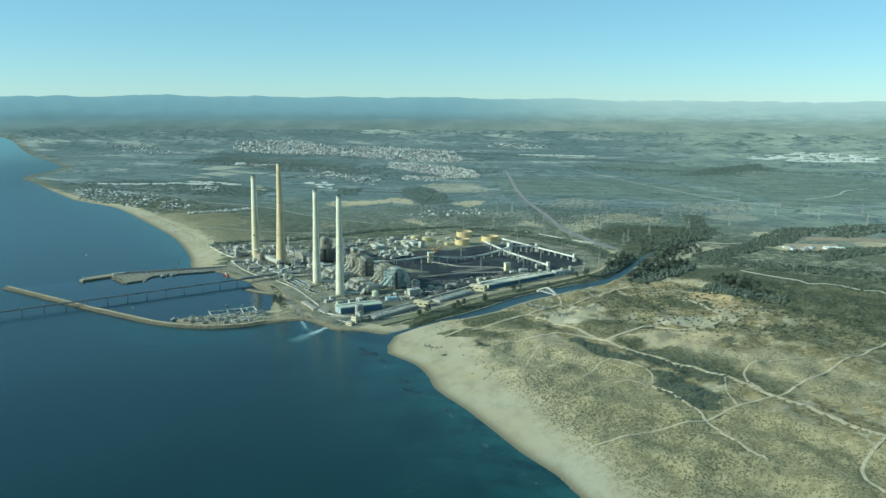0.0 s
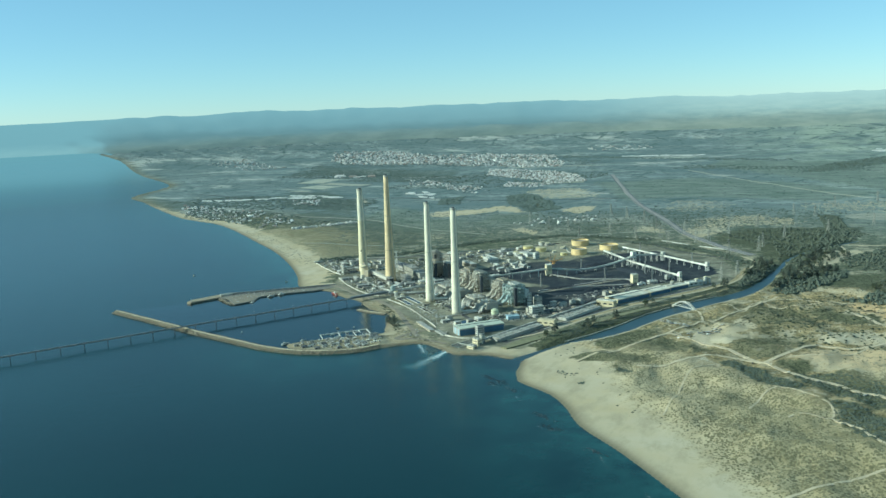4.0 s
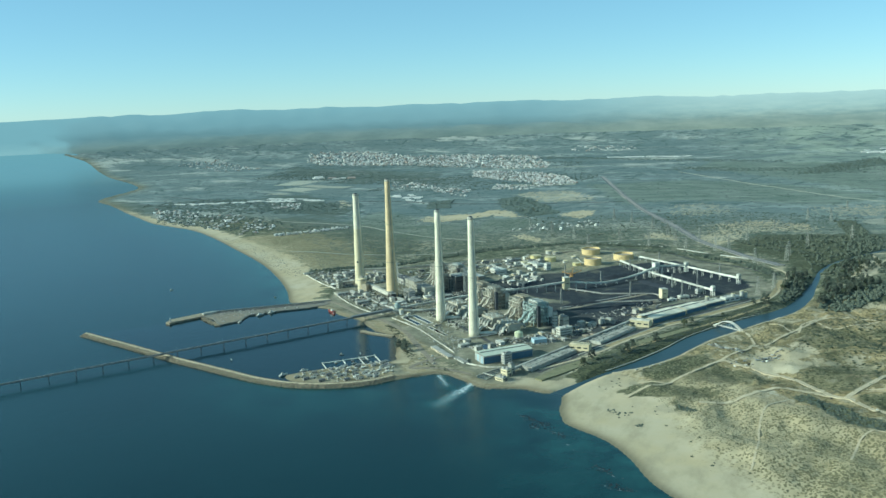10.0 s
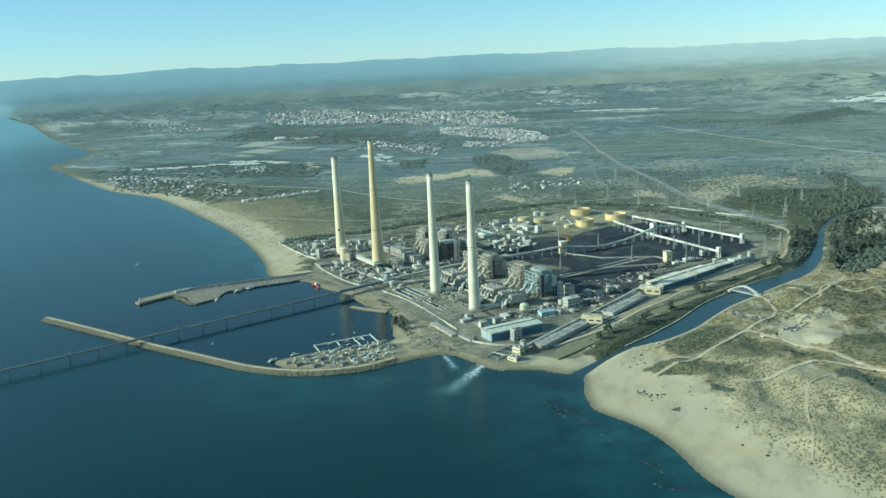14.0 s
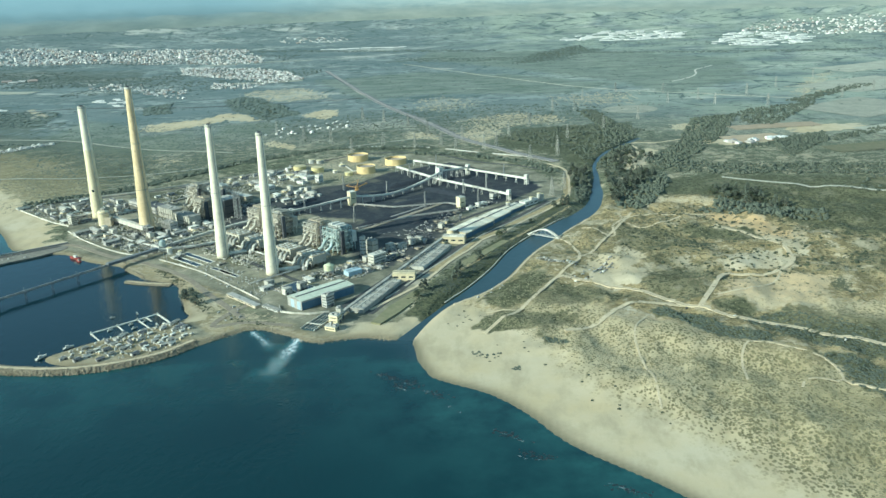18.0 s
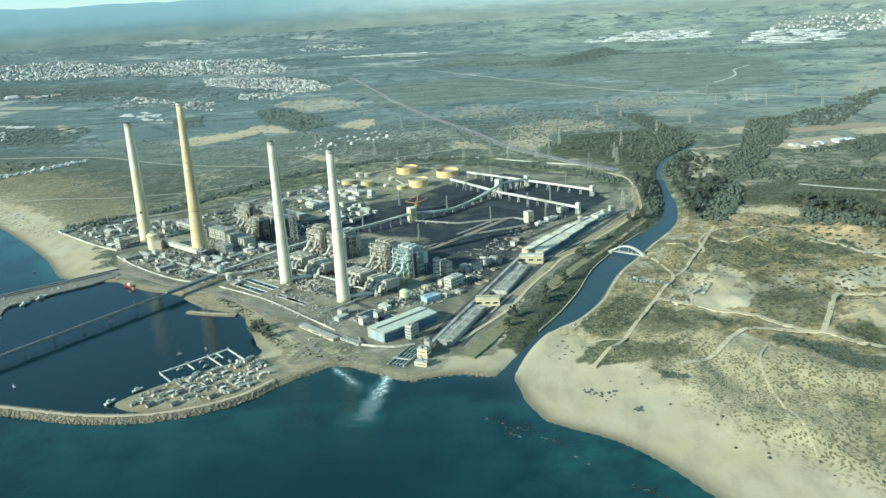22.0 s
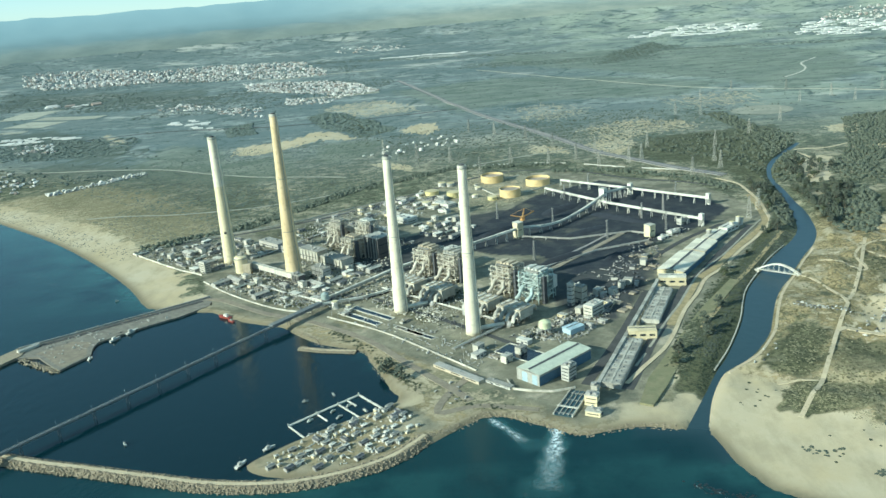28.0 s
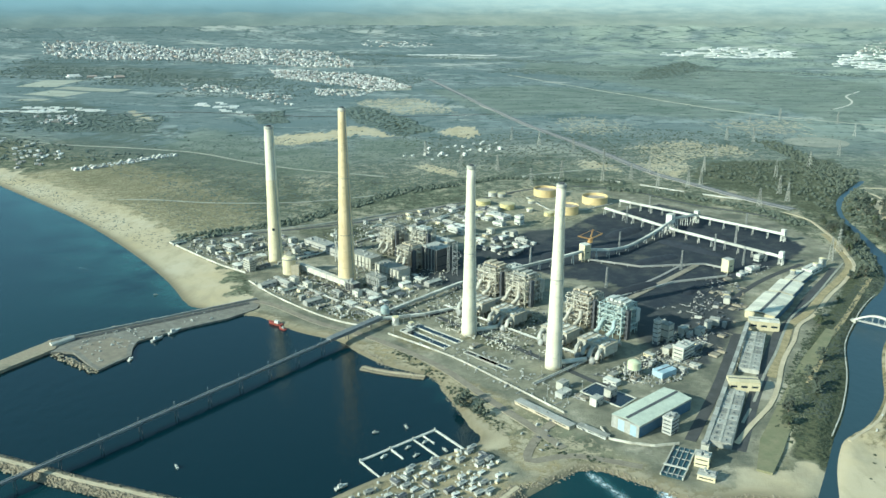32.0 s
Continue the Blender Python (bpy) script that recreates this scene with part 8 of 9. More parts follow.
# ---- houses ----
def house_kind(sx, sy, h, roof, label, seed, gable=True, group="houses in a row by the beach"):
    t = thing("house", 0, 0, 0, 0, label, "house", group)
    if gable:
        body = part("wall", Geo().gable(0, 0, -1, sx, sy, h + 1, sy * 0.22), HOUSE_WHITE, t)
        e = sy * 0.22
        for s in (-1, 1):
            part("roof", Geo().add([(-sx / 2 - 0.5, s * (sy / 2 + 0.6), h - 0.1), (sx / 2 + 0.5, s * (sy / 2 + 0.6), h - 0.1), (sx / 2 + 0.5, 0, h + e + 0.2), (-sx / 2 - 0.5, 0, h + e + 0.2), (-sx / 2 - 0.5, s * (sy / 2 + 0.6), h + 0.2), (sx / 2 + 0.5, s * (sy / 2 + 0.6), h + 0.2), (sx / 2 + 0.5, 0, h + e + 0.5), (-sx / 2 - 0.5, 0, h + e + 0.5)], [(0, 1, 2, 3), (7, 6, 5, 4), (0, 4, 5, 1), (1, 5, 6, 2), (2, 6, 7, 3), (3, 7, 4, 0)]), roof, t)
    else:
        body = part("wall", Geo().box(0, 0, -1, sx, sy, h + 1).box(sx * 0.15, 0, h, sx * 0.55, sy * 0.7, 3), HOUSE_WHITE, t)
        part("roof", Geo().box(sx * 0.15, 0, h + 3, sx * 0.58, sy * 0.74, 0.4), roof, t)
    for k in (0.0,):
        part("window", Geo().box(k * sx, -sy / 2 - 0.03, h * 0.45, sx * 0.5, 0.15, 1.4), GLASS_DARK, body, "dark window")
        part("window", Geo().box(-sx / 2 - 0.03, k * sy, h * 0.45, 0.15, sy * 0.5, 1.4), GLASS_DARK, body, "dark window")
    part("door", Geo().box(0.18 * sx, -sy / 2 - 0.04, 0, 1.1, 0.15, 2.2), DARK_STEEL, body, "dark door")
    return t


homes = [house_kind(15, 11, 6, ROOF_WHITE, "white house with a pale roof", 1, False), house_kind(16, 11, 5.5, HOUSE_WHITE, "white house with a gabled white roof", 2), house_kind(14, 12, 6.5, ROOF_WHITE, "white two-storey house with a flat roof", 3, False), house_kind(13, 10, 5, ROOF_WHITE, "low white house with a gabled pale roof", 4)]
row_line = smooth_line([(-1490, 2650), (-1436, 2700), (-1385, 2752), (-1335, 2815), (-1290, 2872)], 13)
spots = [(p[0] + o[0] + 3 * math.sin(7 * i), p[1] + o[1] + 4 * math.sin(5 * i)) for i, p in enumerate(row_line) for o in ((0, 0), (-16, 18))]
more = np.vstack([scatter([(-2280, 2990), (-2000, 2850), (-1860, 2800), (-1900, 3000), (-2200, 3150)], 26, 90, 30), scatter([(-2660, 3290), (-2300, 3010), (-2250, 3150), (-2550, 3420)], 20, 91, 34), scatter([(-618, 2898), (-538, 3024), (-395, 3150), (-309, 3209), (-304, 3024), (-394, 2945), (-495, 2846)], 30, 93, 20)])
spots = np.vstack([np.array(spots), more])
hz = on_ground(spots[:, 0], spots[:, 1])
for i, ((x, y), z) in enumerate(zip(spots, hz)):
    m = at(x, y, z + 0.2, 45 + random.Random(i).uniform(-12, 12)) @ Matrix.Scale(random.Random(i).uniform(0.6, 0.95), 4)
    if i < 4:
        homes[i].matrix_basis = m
    else:
        copy_thing(homes[random.Random(i).randrange(4)], m)


def many_houses(ring, count, seed, label, size=(9, 20), high=(5, 12), material=None, along=1.0):
    """A far town: past counting, so one body of small gabled and flat blocks."""
    p = scatter(ring, count, seed)
    r = np.random.RandomState(seed)
    z = on_ground(p[:, 0], p[:, 1])
    g = Geo()
    for (x, y), h0 in zip(p, z):
        a, b, h = r.uniform(*size), r.uniform(*size), r.uniform(*high)
        tu = r.choice([20, 35, 65, 110]) + r.uniform(-6, 6)
        if along > 1:
            g.box(x, y, h0 - 2, a * along, b, h + 2, r.choice([2, 8, 14]))
        elif r.rand() < 0.4:
            g.gable(x, y, h0 - 2, a, b, h + 2, b * 0.2, tu)
        else:
            g.box(x, y, h0 - 2, a, b, h + 2, tu)
    return tagged(part("town_houses", g, material or HOUSE_WHITE), label, "town", kind="stuff")


def town_material():
    """Plaster and roofs whose tone changes from house to house."""
    m, nt, links, p = nodes_of("town_plaster")
    isle = nt.new("ShaderNodeNewGeometry").outputs["Random Per Island"]
    pos = nt.new("ShaderNodeNewGeometry").outputs["Position"]
    col = blend(nt, links, ramp(nt, links, isle, 0.25, 1.0), (0.36, 0.33, 0.29), (0.8, 0.77, 0.7))
    col = blend(nt, links, ramp(nt, links, isle, 0.16, 0.13), col, (0.34, 0.27, 0.22))
    col = blend(nt, links, ramp(nt, links, noise_node(nt, links, pos, 1 / (9 * K), 3.0), 0.55, 0.75), col, (0.3, 0.29, 0.26))
    links.new(col, p.inputs["Base Color"])
    p.inputs["Roughness"].default_value = 0.85
    return m


TOWN_WHITE = town_material()
WAREHOUSE = surface("warehouse_roof", (0.74, 0.72, 0.66), (0.58, 0.56, 0.5), 40, 0.7, per_object=0)
many_houses([(-3770, 7191), (-3600, 7318), (-3153, 7345), (-2626, 7125), (-2384, 6365), (-3199, 6399), (-3542, 6697)], 900, 1, "dense white apartment blocks of a far town", (7, 19), (6, 13), TOWN_WHITE)
many_houses([(-2626, 7125), (-2221, 7283), (-1986, 7244), (-1469, 7106), (-1180, 6250), (-1124, 5824), (-1704, 5996), (-2384, 6365)], 1000, 2, "dense white apartment blocks of a far town", (7, 17), (5, 11), TOWN_WHITE)
many_houses([(-1649, 5753), (-1085, 5523), (-851, 5207), (-691, 4733), (-821, 4584), (-1121, 4885), (-1501, 5245)], 950, 3, "white villas of a far suburb", (6, 13), (4, 7), TOWN_WHITE)
many_houses([(-1179, 4705), (-850, 4594), (-931, 4355), (-1128, 4417)], 110, 13, "white villas at the suburb's edge", (6, 12), (4, 6), TOWN_WHITE)
many_houses([(-1926, 4858), (-1564, 4738), (-1489, 4446), (-1809, 4588)], 70, 4, "scattered white houses before the town", (6, 14), (3, 6), TOWN_WHITE)
many_houses([(-1513, 4539), (-1226, 4365), (-1161, 4041), (-1429, 4267)], 80, 14, "scattered white houses before the town", (6, 14), (3, 6), TOWN_WHITE)
many_houses([(-2113, 3670), (-1956, 3702), (-1846, 3479), (-1994, 3451)], 46, 5, "white houses among trees near the headland", (7, 14), (3, 6), TOWN_WHITE)
many_houses([(-2705, 3610), (-2480, 3620), (-2290, 3740), (-2050, 3790), (-2050, 3840), (-2260, 3830), (-2400, 3730), (-2500, 3690), (-2700, 3660)], 40, 21, "long pale roofs behind the headland", (9, 20), (4, 6), WAREHOUSE, 2.4)
many_houses([(-2295, 3964), (-1924, 3900), (-1882, 3799), (-2233, 3842)], 26, 15, "pale greenhouses near the headland", (8, 18), (3, 4), WAREHOUSE, 2.2)
many_houses([(-1582, 4038), (-1553, 4153), (-1487, 4189), (-1323, 3806), (-1372, 3773)], 18, 16, "long pale farm sheds on the plain", (10, 20), (4, 5), WAREHOUSE, 2.4)
many_houses([(-2700, 3420), (-2350, 3050), (-2050, 2890), (-1860, 2800), (-1760, 3010), (-2100, 3300)], 90, 17, "white houses among trees along the coast", (7, 15), (3, 6), TOWN_WHITE)
many_houses([(-1811, 2933), (-1740, 3009), (-1603, 2869), (-1615, 2713), (-1676, 2672)], 34, 18, "white houses among trees behind the beach", (6, 12), (3, 5), TOWN_WHITE)
many_houses([(-2700, 5250), (-2300, 5200), (-2290, 5120), (-2700, 5150)], 8, 19, "long white sheds before the town", (30, 70), (5, 8), TOWN_WHITE)
many_houses([(-4700, 6300), (-3900, 5900), (-3700, 6200), (-4500, 6700)], 170, 6, "far white houses by the coast", (8, 17), (3, 7), TOWN_WHITE)
many_houses([(1143, 7275), (1667, 7609), (2163, 7311), (2013, 6826), (1532, 6840), (1123, 7028)], 120, 7, "long white warehouse roofs of an industrial estate", (12, 36), (4, 7), WAREHOUSE, 2.6)
many_houses([(2020, 6206), (2504, 7083), (2880, 6793), (2914, 6490), (2639, 5982), (2279, 5857)], 130, 20, "long white warehouse roofs of an industrial estate", (14, 40), (3, 6), WAREHOUSE, 2.2)
many_houses([(2500, 7000), (3300, 6400), (4300, 6700), (4200, 7400), (2900, 7600)], 420, 8, "white blocks of a city beyond the estate", (8, 20), (4, 9), TOWN_WHITE)
many_houses([(-860, 7030), (-846, 6960), (-155, 6990), (-155, 7060)], 46, 9, "far strip of pale greenhouses", (10, 24), (3, 4), WAREHOUSE, 2.2)
many_houses([(-1300, 7500), (-700, 7500), (-700, 7900), (-1300, 7900)], 60, 10, "far white village on the plain", (8, 20), (3, 6), TOWN_WHITE)
many_houses([(880, 2440), (1050, 2480), (1040, 2520), (870, 2480)], 14, 11, "row of white greenhouses", (12, 30), (4, 6), TOWN_WHITE)

PLOUGH = surface("ploughed_earth", (0.46, 0.36, 0.24), (0.37, 0.285, 0.185), 30, 0.95, per_object=0.2)
STUBBLE = surface("pale_stubble", (0.4, 0.385, 0.295), (0.3, 0.295, 0.23), 60, 0.95, per_object=0.2)
# Pale and ploughed fields that can be told apart.
for i, (x, y, a, b, tu, mat, lab) in enumerate(((-2610, 4860, 210, 330, 0, STUBBLE, "pale grey-green field"), (-2280, 4600, 390, 110, -16, STUBBLE, "pale stubble field"), (-2370, 4420, 230, 190, -15, STUBBLE, "pale stubble field"), (-2370, 4180, 130, 70, 0, STUBBLE, "pale stubble field"), (965, 2520, 180, 120, 8, PLOUGH, "brown ploughed field"), (1105, 2722, 290, 84, 4, PLOUGH, "brown ploughed field"), (745, 3200, 215, 190, 20, STUBBLE, "pale oval field"), (1250, 2350, 320, 90, 15, GRASS, "green field"), (1560, 3060, 420, 300, 32, STUBBLE, "pale green field"), (1900, 3700, 600, 320, 30, STUBBLE, "pale green field"), (2300, 4400, 700, 260, 25, STUBBLE, "pale grassy field"), (1500, 2650, 380, 110, 25, STUBBLE, "pale grassy field"), (1250, 1750, 380, 120, -20, GRASS, "green field"), (1800, 2350, 500, 160, 20, STUBBLE, "pale grassy field"), (-1150, 5950, 700, 60, 8, STUBBLE, "pale strip of earth"), (-900, 4650, 420, 90, 8, STUBBLE, "pale fallow field"))):
    c, s = math.cos(radians(tu)), math.sin(radians(tu))
    g, n = Geo(), 14
    grid = [(u, v) for v in np.linspace(-1, 1, n) for u in np.linspace(-1, 1, n)]
    if "oval" in lab:
        grid = [(u * math.sqrt(1 - v * v / 2), v * math.sqrt(1 - u * u / 2)) for u, v in grid]
    vs = [(x + c * a / 2 * u - s * b / 2 * v, y + s * a / 2 * u + c * b / 2 * v) for u, v in grid]
    zz = on_ground([v[0] for v in vs], [v[1] for v in vs]) + 1.2
    g.add([(*v, z) for v, z in zip(vs, zz)], [(r * n + k, r * n + k + 1, r * n + n + k + 1, r * n + n + k) for r in range(n - 1) for k in range(n - 1)])
    tagged(part("field", g, mat), lab + " on the plain", "field", kind="structure")


# ---- trees and scrub ----
def tree_kind(h, w, leaf, label, seed, slim=False):
    t = thing("tree", 0, 0, 0, 0, label, "tree", "trees along the river")
    r = random.Random(seed)
    trunk = Geo().rings(0, 0, [(0.45, -1), (0.34, h * 0.25), (0.2, h * 0.62)], 7)
    part("trunk", trunk, BARK, t)
    for k in range(2):
        a = k * 2.6 + r.uniform(-0.3, 0.3)
        part("limb", Geo().tube([(0, 0, h * (0.25 + 0.07 * k)), (w * 0.25 * math.cos(a), w * 0.25 * math.sin(a), h * (0.42 + 0.07 * k)), (w * 0.36 * math.cos(a), w * 0.36 * math.sin(a), h * (0.55 + 0.07 * k))], 0.16, 5), BARK, t)
    g = Geo()
    for k in range(34):
        a, q = r.uniform(0, 6.28), r.random() ** 0.5
        z = r.uniform(0.25, 0.95)
        spread = w * 0.5 * (1 - 0.75 * (z - 0.4) ** 2 * 2.2)
        g.clump(q * spread * math.cos(a), q * spread * math.sin(a), h * (z - 0.1), w * r.uniform(0.1, 0.2), h * r.uniform(0.08, 0.17), r, 5)
    part("crown", g, leaf, t)
    return t


trees = [tree_kind(15, 11, LEAF_DARK, "dark broad-crowned tree on the river bank", 1), tree_kind(19, 10, LEAF_DARK, "tall dark eucalyptus by the river", 2), tree_kind(11, 10, LEAF_OLIVE, "olive-green spreading tree by the river", 3), tree_kind(8, 8, LEAF_OLIVE, "low olive-green tree on the bank", 4)]
tree_spots = []
for i, (ring, n, gap) in enumerate((([(330, 1900), (372, 2010), (395, 2140), (360, 2200), (330, 2080), (318, 1960)], 26, 9), ([(398, 1800), (440, 1900), (520, 2000), (560, 2120), (470, 2180), (425, 2100), (410, 1960), (385, 1850)], 70, 9), ([(60, 1480), (120, 1570), (190, 1660), (290, 1810), (300, 1880), (240, 1790), (140, 1640), (60, 1510)], 6, 12), ([(-40, 1250), (30, 1370), (80, 1460), (60, 1480), (-10, 1350), (-60, 1255)], 6, 12), ([(600, 1880), (700, 1720), (760, 1700), (720, 1820), (640, 1920)], 42, 9), ([(-430, 1235), (-400, 1290), (-415, 1330), (-430, 1300)], 8, 8), ([(440, 2160), (520, 2200), (600, 2300), (540, 2440), (470, 2320)], 36, 11))):
    tree_spots.append(scatter(ring, n, 200 + i, gap))
tree_spots = np.vstack(tree_spots)
tz = on_ground(tree_spots[:, 0], tree_spots[:, 1])
keep_t = tz > 0.3
for i, ((x, y), z) in enumerate(zip(tree_spots[keep_t], tz[keep_t])):
    rr = random.Random(i)
    m = at(x, y, z, rr.uniform(0, 360)) @ Matrix.Scale(rr.uniform(0.75, 1.25), 4)
    if i < 4:
        trees[i].matrix_basis = m
    else:
        copy_thing(trees[rr.choice((0, 0, 1, 2, 3))], m)


def woods(name, rings, seed, leaf, label, rad, high, n=6):
    p = np.vstack([scatter(ring, count, seed + i) for i, (ring, count) in enumerate(rings)])
    r = np.random.RandomState(seed)
    z = on_ground(p[:, 0], p[:, 1])
    ok = z > 0.4
    p, z = p[ok], z[ok]
    m = len(p)
    big = r.uniform(*rad, m)
    return tagged(part(name, clumps(p[:, 0], p[:, 1], z - 0.3, big, r.uniform(*high, m) * big / rad[1], seed, n), leaf), label, "woods" if name == "woods" else "scrub", kind="stuff")


def belt(pts, width):
    """A plan of that width along a line."""
    line = np.array(pts, float)
    d = np.gradient(line, axis=0)
    d /= np.linalg.norm(d, axis=1, keepdims=True)
    s = np.stack([-d[:, 1], d[:, 0]], 1) * width / 2
    return [tuple(q) for q in np.vstack([line + s, (line - s)[::-1]])]


woods("woods", [([(422, 2015), (572, 2088), (565, 2000), (470, 1800), (419, 1735), (385, 1780)], 756), ([(560, 2256), (727, 2502), (898, 2933), (1084, 3005), (926, 2647), (726, 2324), (583, 2126)], 1440), ([(536, 1720), (625, 1818), (703, 1761), (790, 1659), (770, 1610), (652, 1650)], 468), ([(196, 2720), (423, 2841), (644, 2853), (685, 2723), (508, 2384), (400, 2177), (386, 2417)], 620), (belt([(440, 2180), (540, 2440), (595, 2811), (578, 3203)], 70), 900)], 300, LEAF_DARK, "dark eucalyptus woods along the stream", (1.8, 5.0), (4.5, 9.5))
woods("woods", [([(1015, 2515), (1210, 2589), (1165, 2469), (957, 2229), (961, 2309)], 756), ([(643, 2258), (803, 2170), (1115, 2133), (1400, 2100), (1350, 1980), (1050, 2010), (755, 2044), (604, 2100)], 936), ([(1103, 3056), (1385, 3199), (1508, 3341), (1446, 3174), (1108, 2736), (1026, 2812)], 756), (belt([(1388, 3254), (1649, 3476), (1900, 3700)], 80), 468), (belt([(850, 2380), (1100, 2420), (1400, 2600), (1800, 2800)], 50), 540), ([(333, 2080), (395, 2084), (348, 1890), (300, 1800), (315, 1885)], 288), ([(900, 1850), (1300, 1700), (1700, 1900), (1500, 2200), (1100, 2050)], 432)], 310, LEAF_DARK, "dark woods and hedges between the fields", (1.8, 5.0), (4, 8.5))
woods("woods", [(belt([(-1000, 2000), (-812, 2110), (-591, 2420), (-325, 2610), (0, 2560)], 46), 1300), (belt([(-60, 2480), (100, 2430), (240, 2290), (310, 2150)], 40), 420), (belt([(-380, 1880), (-330, 1900)], 20), 10)], 320, LEAF_DARK, "dark belt of trees and scrub behind the works", (2.2, 5), (3, 8))
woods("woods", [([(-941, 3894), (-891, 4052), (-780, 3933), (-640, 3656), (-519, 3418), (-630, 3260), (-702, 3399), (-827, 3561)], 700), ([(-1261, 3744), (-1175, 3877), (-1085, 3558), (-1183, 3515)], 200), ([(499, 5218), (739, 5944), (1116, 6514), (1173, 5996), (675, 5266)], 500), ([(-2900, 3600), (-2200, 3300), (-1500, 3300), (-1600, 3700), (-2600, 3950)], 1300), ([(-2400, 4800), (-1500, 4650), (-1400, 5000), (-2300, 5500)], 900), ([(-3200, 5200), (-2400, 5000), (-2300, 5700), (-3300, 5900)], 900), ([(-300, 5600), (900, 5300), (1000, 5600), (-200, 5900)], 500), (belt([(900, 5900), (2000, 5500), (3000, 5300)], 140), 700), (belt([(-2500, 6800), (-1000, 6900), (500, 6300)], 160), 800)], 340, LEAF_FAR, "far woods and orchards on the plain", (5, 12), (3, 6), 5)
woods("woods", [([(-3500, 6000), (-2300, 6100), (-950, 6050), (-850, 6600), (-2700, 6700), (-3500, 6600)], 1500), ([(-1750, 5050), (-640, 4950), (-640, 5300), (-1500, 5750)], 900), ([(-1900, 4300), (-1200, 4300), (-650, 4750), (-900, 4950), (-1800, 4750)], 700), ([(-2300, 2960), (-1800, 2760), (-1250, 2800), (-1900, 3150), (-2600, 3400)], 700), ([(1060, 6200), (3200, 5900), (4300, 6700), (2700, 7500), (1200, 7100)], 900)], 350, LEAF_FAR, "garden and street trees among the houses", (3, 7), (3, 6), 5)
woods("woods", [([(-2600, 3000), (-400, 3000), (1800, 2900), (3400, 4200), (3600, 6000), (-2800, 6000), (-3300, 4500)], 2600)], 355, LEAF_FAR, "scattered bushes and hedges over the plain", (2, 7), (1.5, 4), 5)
woods("scrub", [([(60, 1180), (250, 960), (420, 700), (560, 420), (900, 200), (1100, 700), (900, 1300), (560, 1500), (320, 1440), (180, 1330)], 8000)], 360, TUSSOCK, "low dry scrub on the dunes", (0.5, 1.7), (0.4, 1.3), 4)
woods("scrub", [([(60, 1160), (180, 1010), (300, 820), (420, 620), (520, 500), (560, 620), (440, 840), (330, 1020), (200, 1150)], 15000), ([(440, 840), (560, 620), (560, 420), (700, 300), (860, 300), (860, 640), (600, 860), (450, 1000), (340, 1010)], 11000)], 362, TUSSOCK, "small tussocks on the sand", (0.5, 1.25), (0.4, 1.0), 4)
woods("scrub", [([(303, 1184), (327, 1194), (365, 1156), (401, 1102), (448, 1068), (429, 1038), (390, 1058), (360, 1086), (336, 1132), (311, 1165)], 800), ([(473, 1000), (519, 988), (556, 945), (590, 905), (592, 830), (552, 824), (515, 862), (485, 930)], 1300), ([(416, 1145), (492, 1155), (554, 1114), (592, 1058), (611, 1005), (604, 951), (559, 975), (504, 1016), (444, 1083)], 1000), ([(128, 1102), (152, 1090), (166, 1068), (150, 1066), (132, 1088)], 60), ([(80, 1012), (92, 1012), (90, 1002), (82, 1000)], 16), ([(30, 1066), (70, 1052), (60, 1036), (34, 1046)], 26)], 380, LEAF_DARK, "dark thicket along the dune ridges", (0.9, 2.6), (0.8, 2.2), 5)
woods("scrub", [(belt([(-10, 1290), (40, 1390), (92, 1490), (150, 1590), (215, 1690), (290, 1800)], 34), 2200), (belt([(300, 1800), (330, 1900), (350, 2000), (360, 2120)], 30), 500)], 381, LEAF_DARK, "dark tangled bushes between flood bank and river", (0.7, 2.3), (0.5, 1.9), 5)
woods("scrub", [([(40, 1145), (61, 1196), (110, 1200), (185, 1170), (147, 1130), (84, 1116)], 700), ([(66, 1234), (126, 1335), (175, 1375), (185, 1318), (140, 1266), (110, 1216)], 500)], 365, TUSSOCK, "low matted scrub near the river mouth", (0.6, 1.8), (0.4, 1.2), 5)
woods("scrub", [([(420, 1300), (900, 1300), (1100, 1500), (760, 1950), (420, 1700), (330, 1500)], 1800), ([(-400, 2700), (400, 2900), (900, 3300), (100, 3500), (-700, 3200)], 2400)], 366, LEAF_OLIVE, "olive scrub on the open plain", (1.4, 4.0), (1.0, 3.2), 5)
woods("scrub", [([(-442, 1366), (-420, 1359), (-369, 1262), (-380, 1252), (-411, 1300), (-429, 1319)], 170), (belt([(-520, 1470), (-470, 1415), (-445, 1380)], 18), 90), (belt([(-340, 1230), (-300, 1200), (-260, 1190)], 14), 40)], 369, LEAF_OLIVE, "rough scrub along the harbour shore", (0.8, 2.6), (0.8, 2.2), 5)
woods("scrub", [(ring, 90) for ring in GEAR_ZONES], 390, LEAF_OLIVE, "low green shrubs between the works buildings", (1.2, 3.4), (1.5, 4.5), 5)
woods("scrub", [(belt([(-60, 1235), (20, 1400), (110, 1560), (200, 1690), (300, 1840)], 40), 2200), (belt([(-30, 1195), (10, 1300), (70, 1430), (130, 1530)], 22), 500)], 368, LEAF_OLIVE, "rough olive bank vegetation beside the river", (0.7, 2.4), (0.5, 1.8), 5)


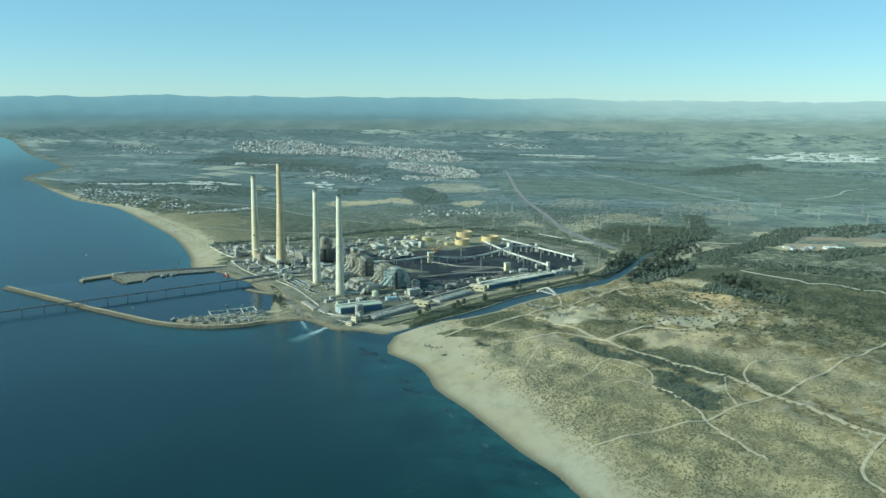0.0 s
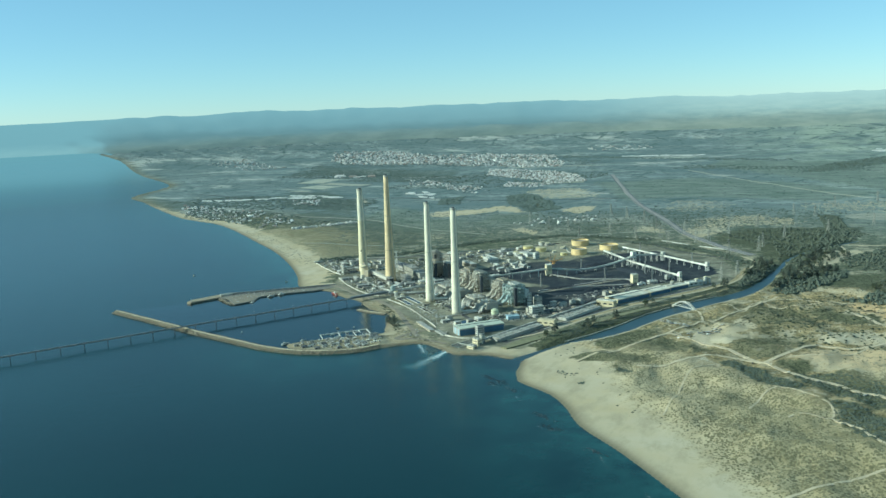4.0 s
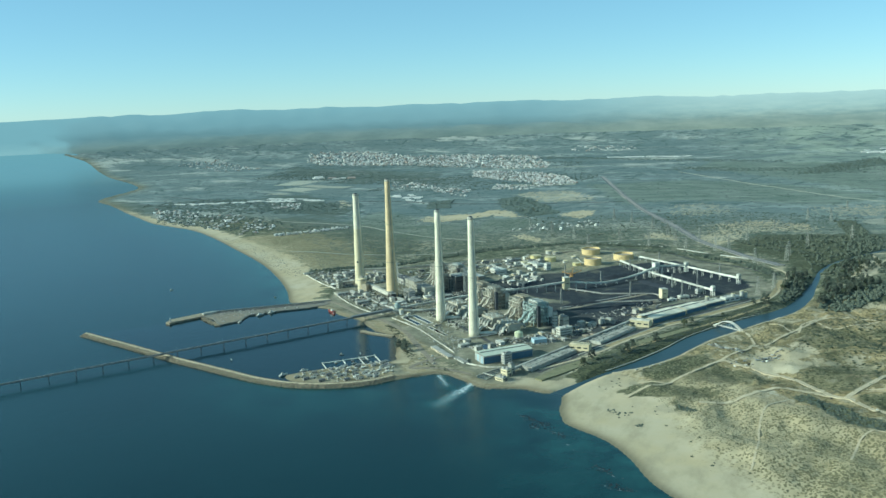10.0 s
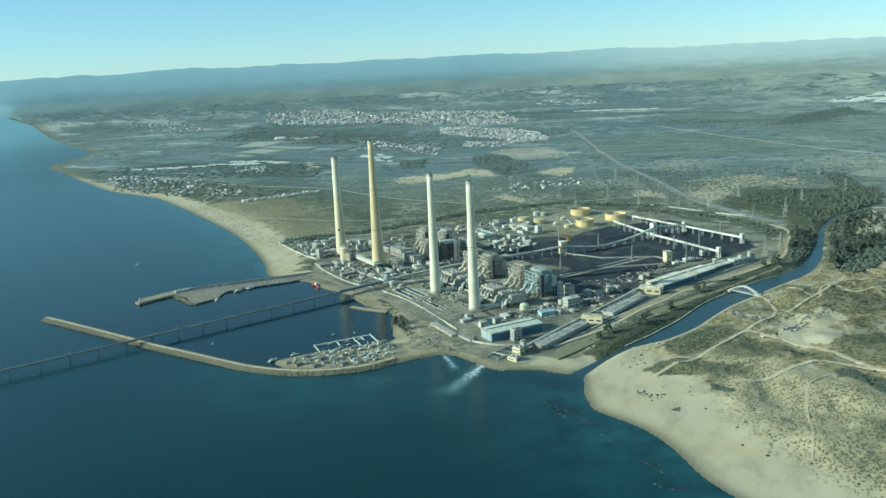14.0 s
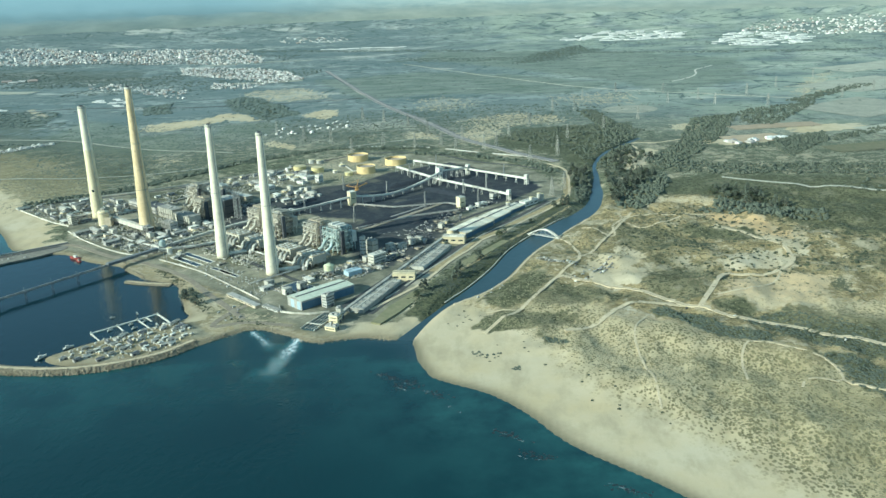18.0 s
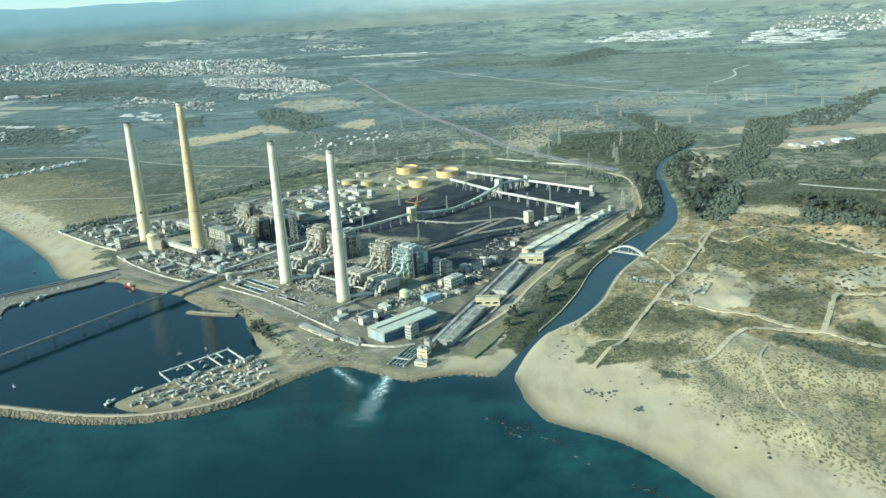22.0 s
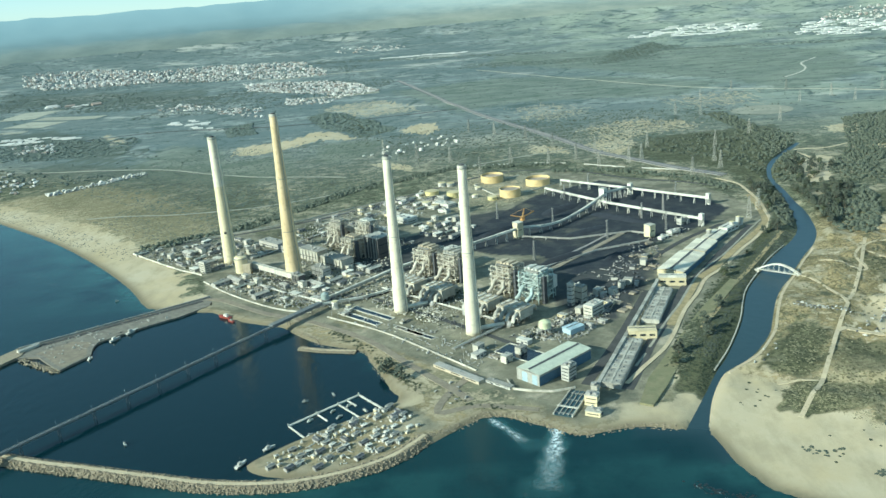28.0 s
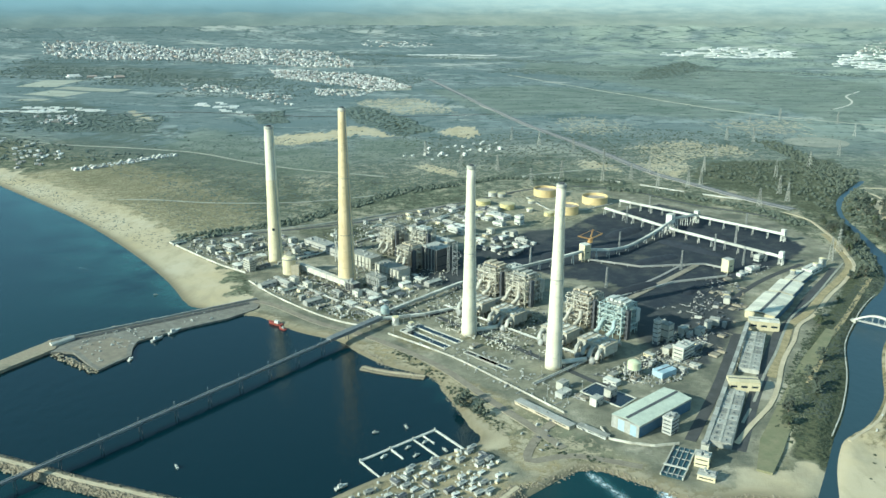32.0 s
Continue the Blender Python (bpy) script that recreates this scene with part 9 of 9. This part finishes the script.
# ---- white water and reefs ----
def foam_material(name, tone, grain, low, high):
    m, nt, links, p = nodes_of(name)
    pos = nt.new("ShaderNodeNewGeometry").outputs["Position"]
    f = noise_node(nt, links, pos, 1 / (grain * K), 7.0, 0.75)
    edge = nt.new("ShaderNodeAttribute")
    edge.attribute_name = "thick"
    k = nt.new("ShaderNodeMath")
    k.operation = "MULTIPLY"
    links.new(ramp(nt, links, f, low, high), k.inputs[0])
    links.new(edge.outputs["Fac"], k.inputs[1])
    p.inputs["Base Color"].default_value = (*tone, 1)
    p.inputs["Roughness"].default_value = 0.9
    links.new(k.outputs[0], p.inputs["Alpha"])
    return m


FOAM = foam_material("foam", (0.85, 0.92, 0.92), 6, 0.4, 0.6)
SPRAY = foam_material("broken_surf", (0.75, 0.82, 0.82), 7, 0.52, 0.66)
CHURN = foam_material("stirred_water", (0.1, 0.27, 0.28), 16, 0.2, 0.7)


def foam(name, pts, w0, w1, label, strong=1.0, material=None):
    """A tongue of white water on the sea, thick at its root and thin at its edges."""
    line = smooth_line(pts, 4)
    d = np.gradient(line, axis=0)
    d /= np.linalg.norm(d, axis=1, keepdims=True)
    s = np.stack([-d[:, 1], d[:, 0]], 1)
    vs, th, n = [], [], len(line)
    for i in range(n):
        u = i / (n - 1)
        w = (w0 + (w1 - w0) * u) * (1 + 0.22 * math.sin(9 * u + pts[0][0]) + 0.16 * math.sin(23 * u + pts[0][1]))
        for q, t in ((-0.55, 0.0), (-0.24, 0.62), (0.0, 1.0), (0.2, 0.75), (0.5, 0.0)):
            vs.append((*(line[i] + s[i] * q * w), 0.1 if material else 0.16))
            th.append(t * strong * (1 - u) ** 0.45 * min(1, u * 12 + 0.3))
    g = Geo().add(vs, [(5 * i + k, 5 * i + 5 + k, 5 * i + 6 + k, 5 * i + 1 + k) for i in range(n - 1) for k in range(4)])
    o = part(name, g, material or FOAM)
    o.data.attributes.new("thick", "FLOAT", "POINT").data.foreach_set("value", np.array(th, np.float32))
    return tagged(o, label, "foam", kind="stuff")


foam("outfall_wash", [(-214, 1140), (-221, 1105), (-228, 1070), (-238, 1030), (-246, 1000)], 22, 62, "pale turquoise water stirred up by the main outfall", 0.75, CHURN)
foam("outfall_wash", [(-289, 1172), (-272, 1148), (-254, 1118), (-240, 1090)], 16, 34, "pale turquoise water stirred up by the smaller outfall", 0.6, CHURN)
foam("outfall_foam", [(-289, 1172), (-280, 1158), (-266, 1136), (-252, 1112)], 8, 15, "white plume of water from the smaller outfall", 0.75)
foam("outfall_foam", [(-212, 1142), (-217, 1118), (-222, 1094), (-228, 1068)], 16, 22, "broad white plume of water from the main outfall", 1.3)
foam("outfall_foam", [(-222, 1094), (-228, 1066), (-233, 1040), (-238, 1016)], 20, 34, "thin drifting foam", 0.42)
foam("outfall_foam", [(-236, 1062), (-248, 1036), (-260, 1014), (-272, 985)], 5, 4, "thin line of drifting foam beside the plume", 0.4, SPRAY)
SURF = [[(-95, 1010), (-80, 998), (-66, 990)], [(-72, 986), (-56, 980), (-42, 970)], [(-38, 962), (-24, 952), (-12, 942)], [(-68, 972), (-50, 955), (-36, 946)], [(44, 856), (58, 844), (80, 822)], [(62, 800), (80, 792), (101, 788)], [(150, 742), (170, 724), (195, 677)], [(250, 620), (262, 600), (272, 560)], [(-6, 918), (6, 902), (14, 894)], [(300, 560), (335, 522), (372, 478)], [(-1120, 1830), (-1100, 1815), (-1080, 1800)], [(-1180, 1900), (-1166, 1880), (-1150, 1868)]]
for a, b, c in SURF:
    foam("surf", [a, b, c], 5.0, 3.0, "thin broken line of surf over a reef", 0.7, SPRAY)
r = np.random.RandomState(9)
reef = np.vstack([np.array(c) + r.randn(40, 2) @ np.array([[9, -6], [2, 3]]) for c in ((-52, 984), (-84, 1002), (84, 800), (165, 730), (58, 846), (-20, 948), (-62, 972))])
REEF = surface("wet_reef_rock", (0.016, 0.022, 0.02), (0.01, 0.015, 0.014), 3, 0.5)
tagged(part("reef", clumps(reef[:, 0], reef[:, 1], np.full(len(reef), -0.6), r.uniform(0.9, 2.6, len(reef)), r.uniform(0.75, 0.95, len(reef)), 8, 6), REEF), "dark wet rocks awash off the beach", "reef", kind="stuff")

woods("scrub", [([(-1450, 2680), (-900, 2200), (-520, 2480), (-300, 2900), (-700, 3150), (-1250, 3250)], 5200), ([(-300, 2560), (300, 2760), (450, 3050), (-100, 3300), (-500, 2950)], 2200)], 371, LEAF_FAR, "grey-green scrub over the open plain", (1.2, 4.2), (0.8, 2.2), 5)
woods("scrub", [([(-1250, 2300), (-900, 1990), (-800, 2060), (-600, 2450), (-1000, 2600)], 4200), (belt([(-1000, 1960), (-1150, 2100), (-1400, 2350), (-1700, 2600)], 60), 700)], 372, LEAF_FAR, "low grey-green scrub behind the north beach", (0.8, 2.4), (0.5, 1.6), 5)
woods("scrub", [([(90, 1330), (200, 1500), (330, 1700), (420, 1750), (560, 1600), (420, 1480), (300, 1400)], 900), ([(400, 1250), (700, 1150), (900, 1400), (700, 1600), (480, 1480)], 800)], 374, TUSSOCK, "olive scrub on the far river bank", (0.9, 3.0), (0.8, 2.6), 5)

woods("scrub", [([(40, 1075), (110, 1085), (190, 1020), (300, 820), (250, 790), (130, 950), (50, 1030)], 34), ([(-10, 1150), (20, 1210), (50, 1240), (60, 1200), (20, 1130)], 14)], 378, LEAF_OLIVE, "single dark shrubs on the upper beach", (0.8, 2.6), (0.6, 1.6), 6)
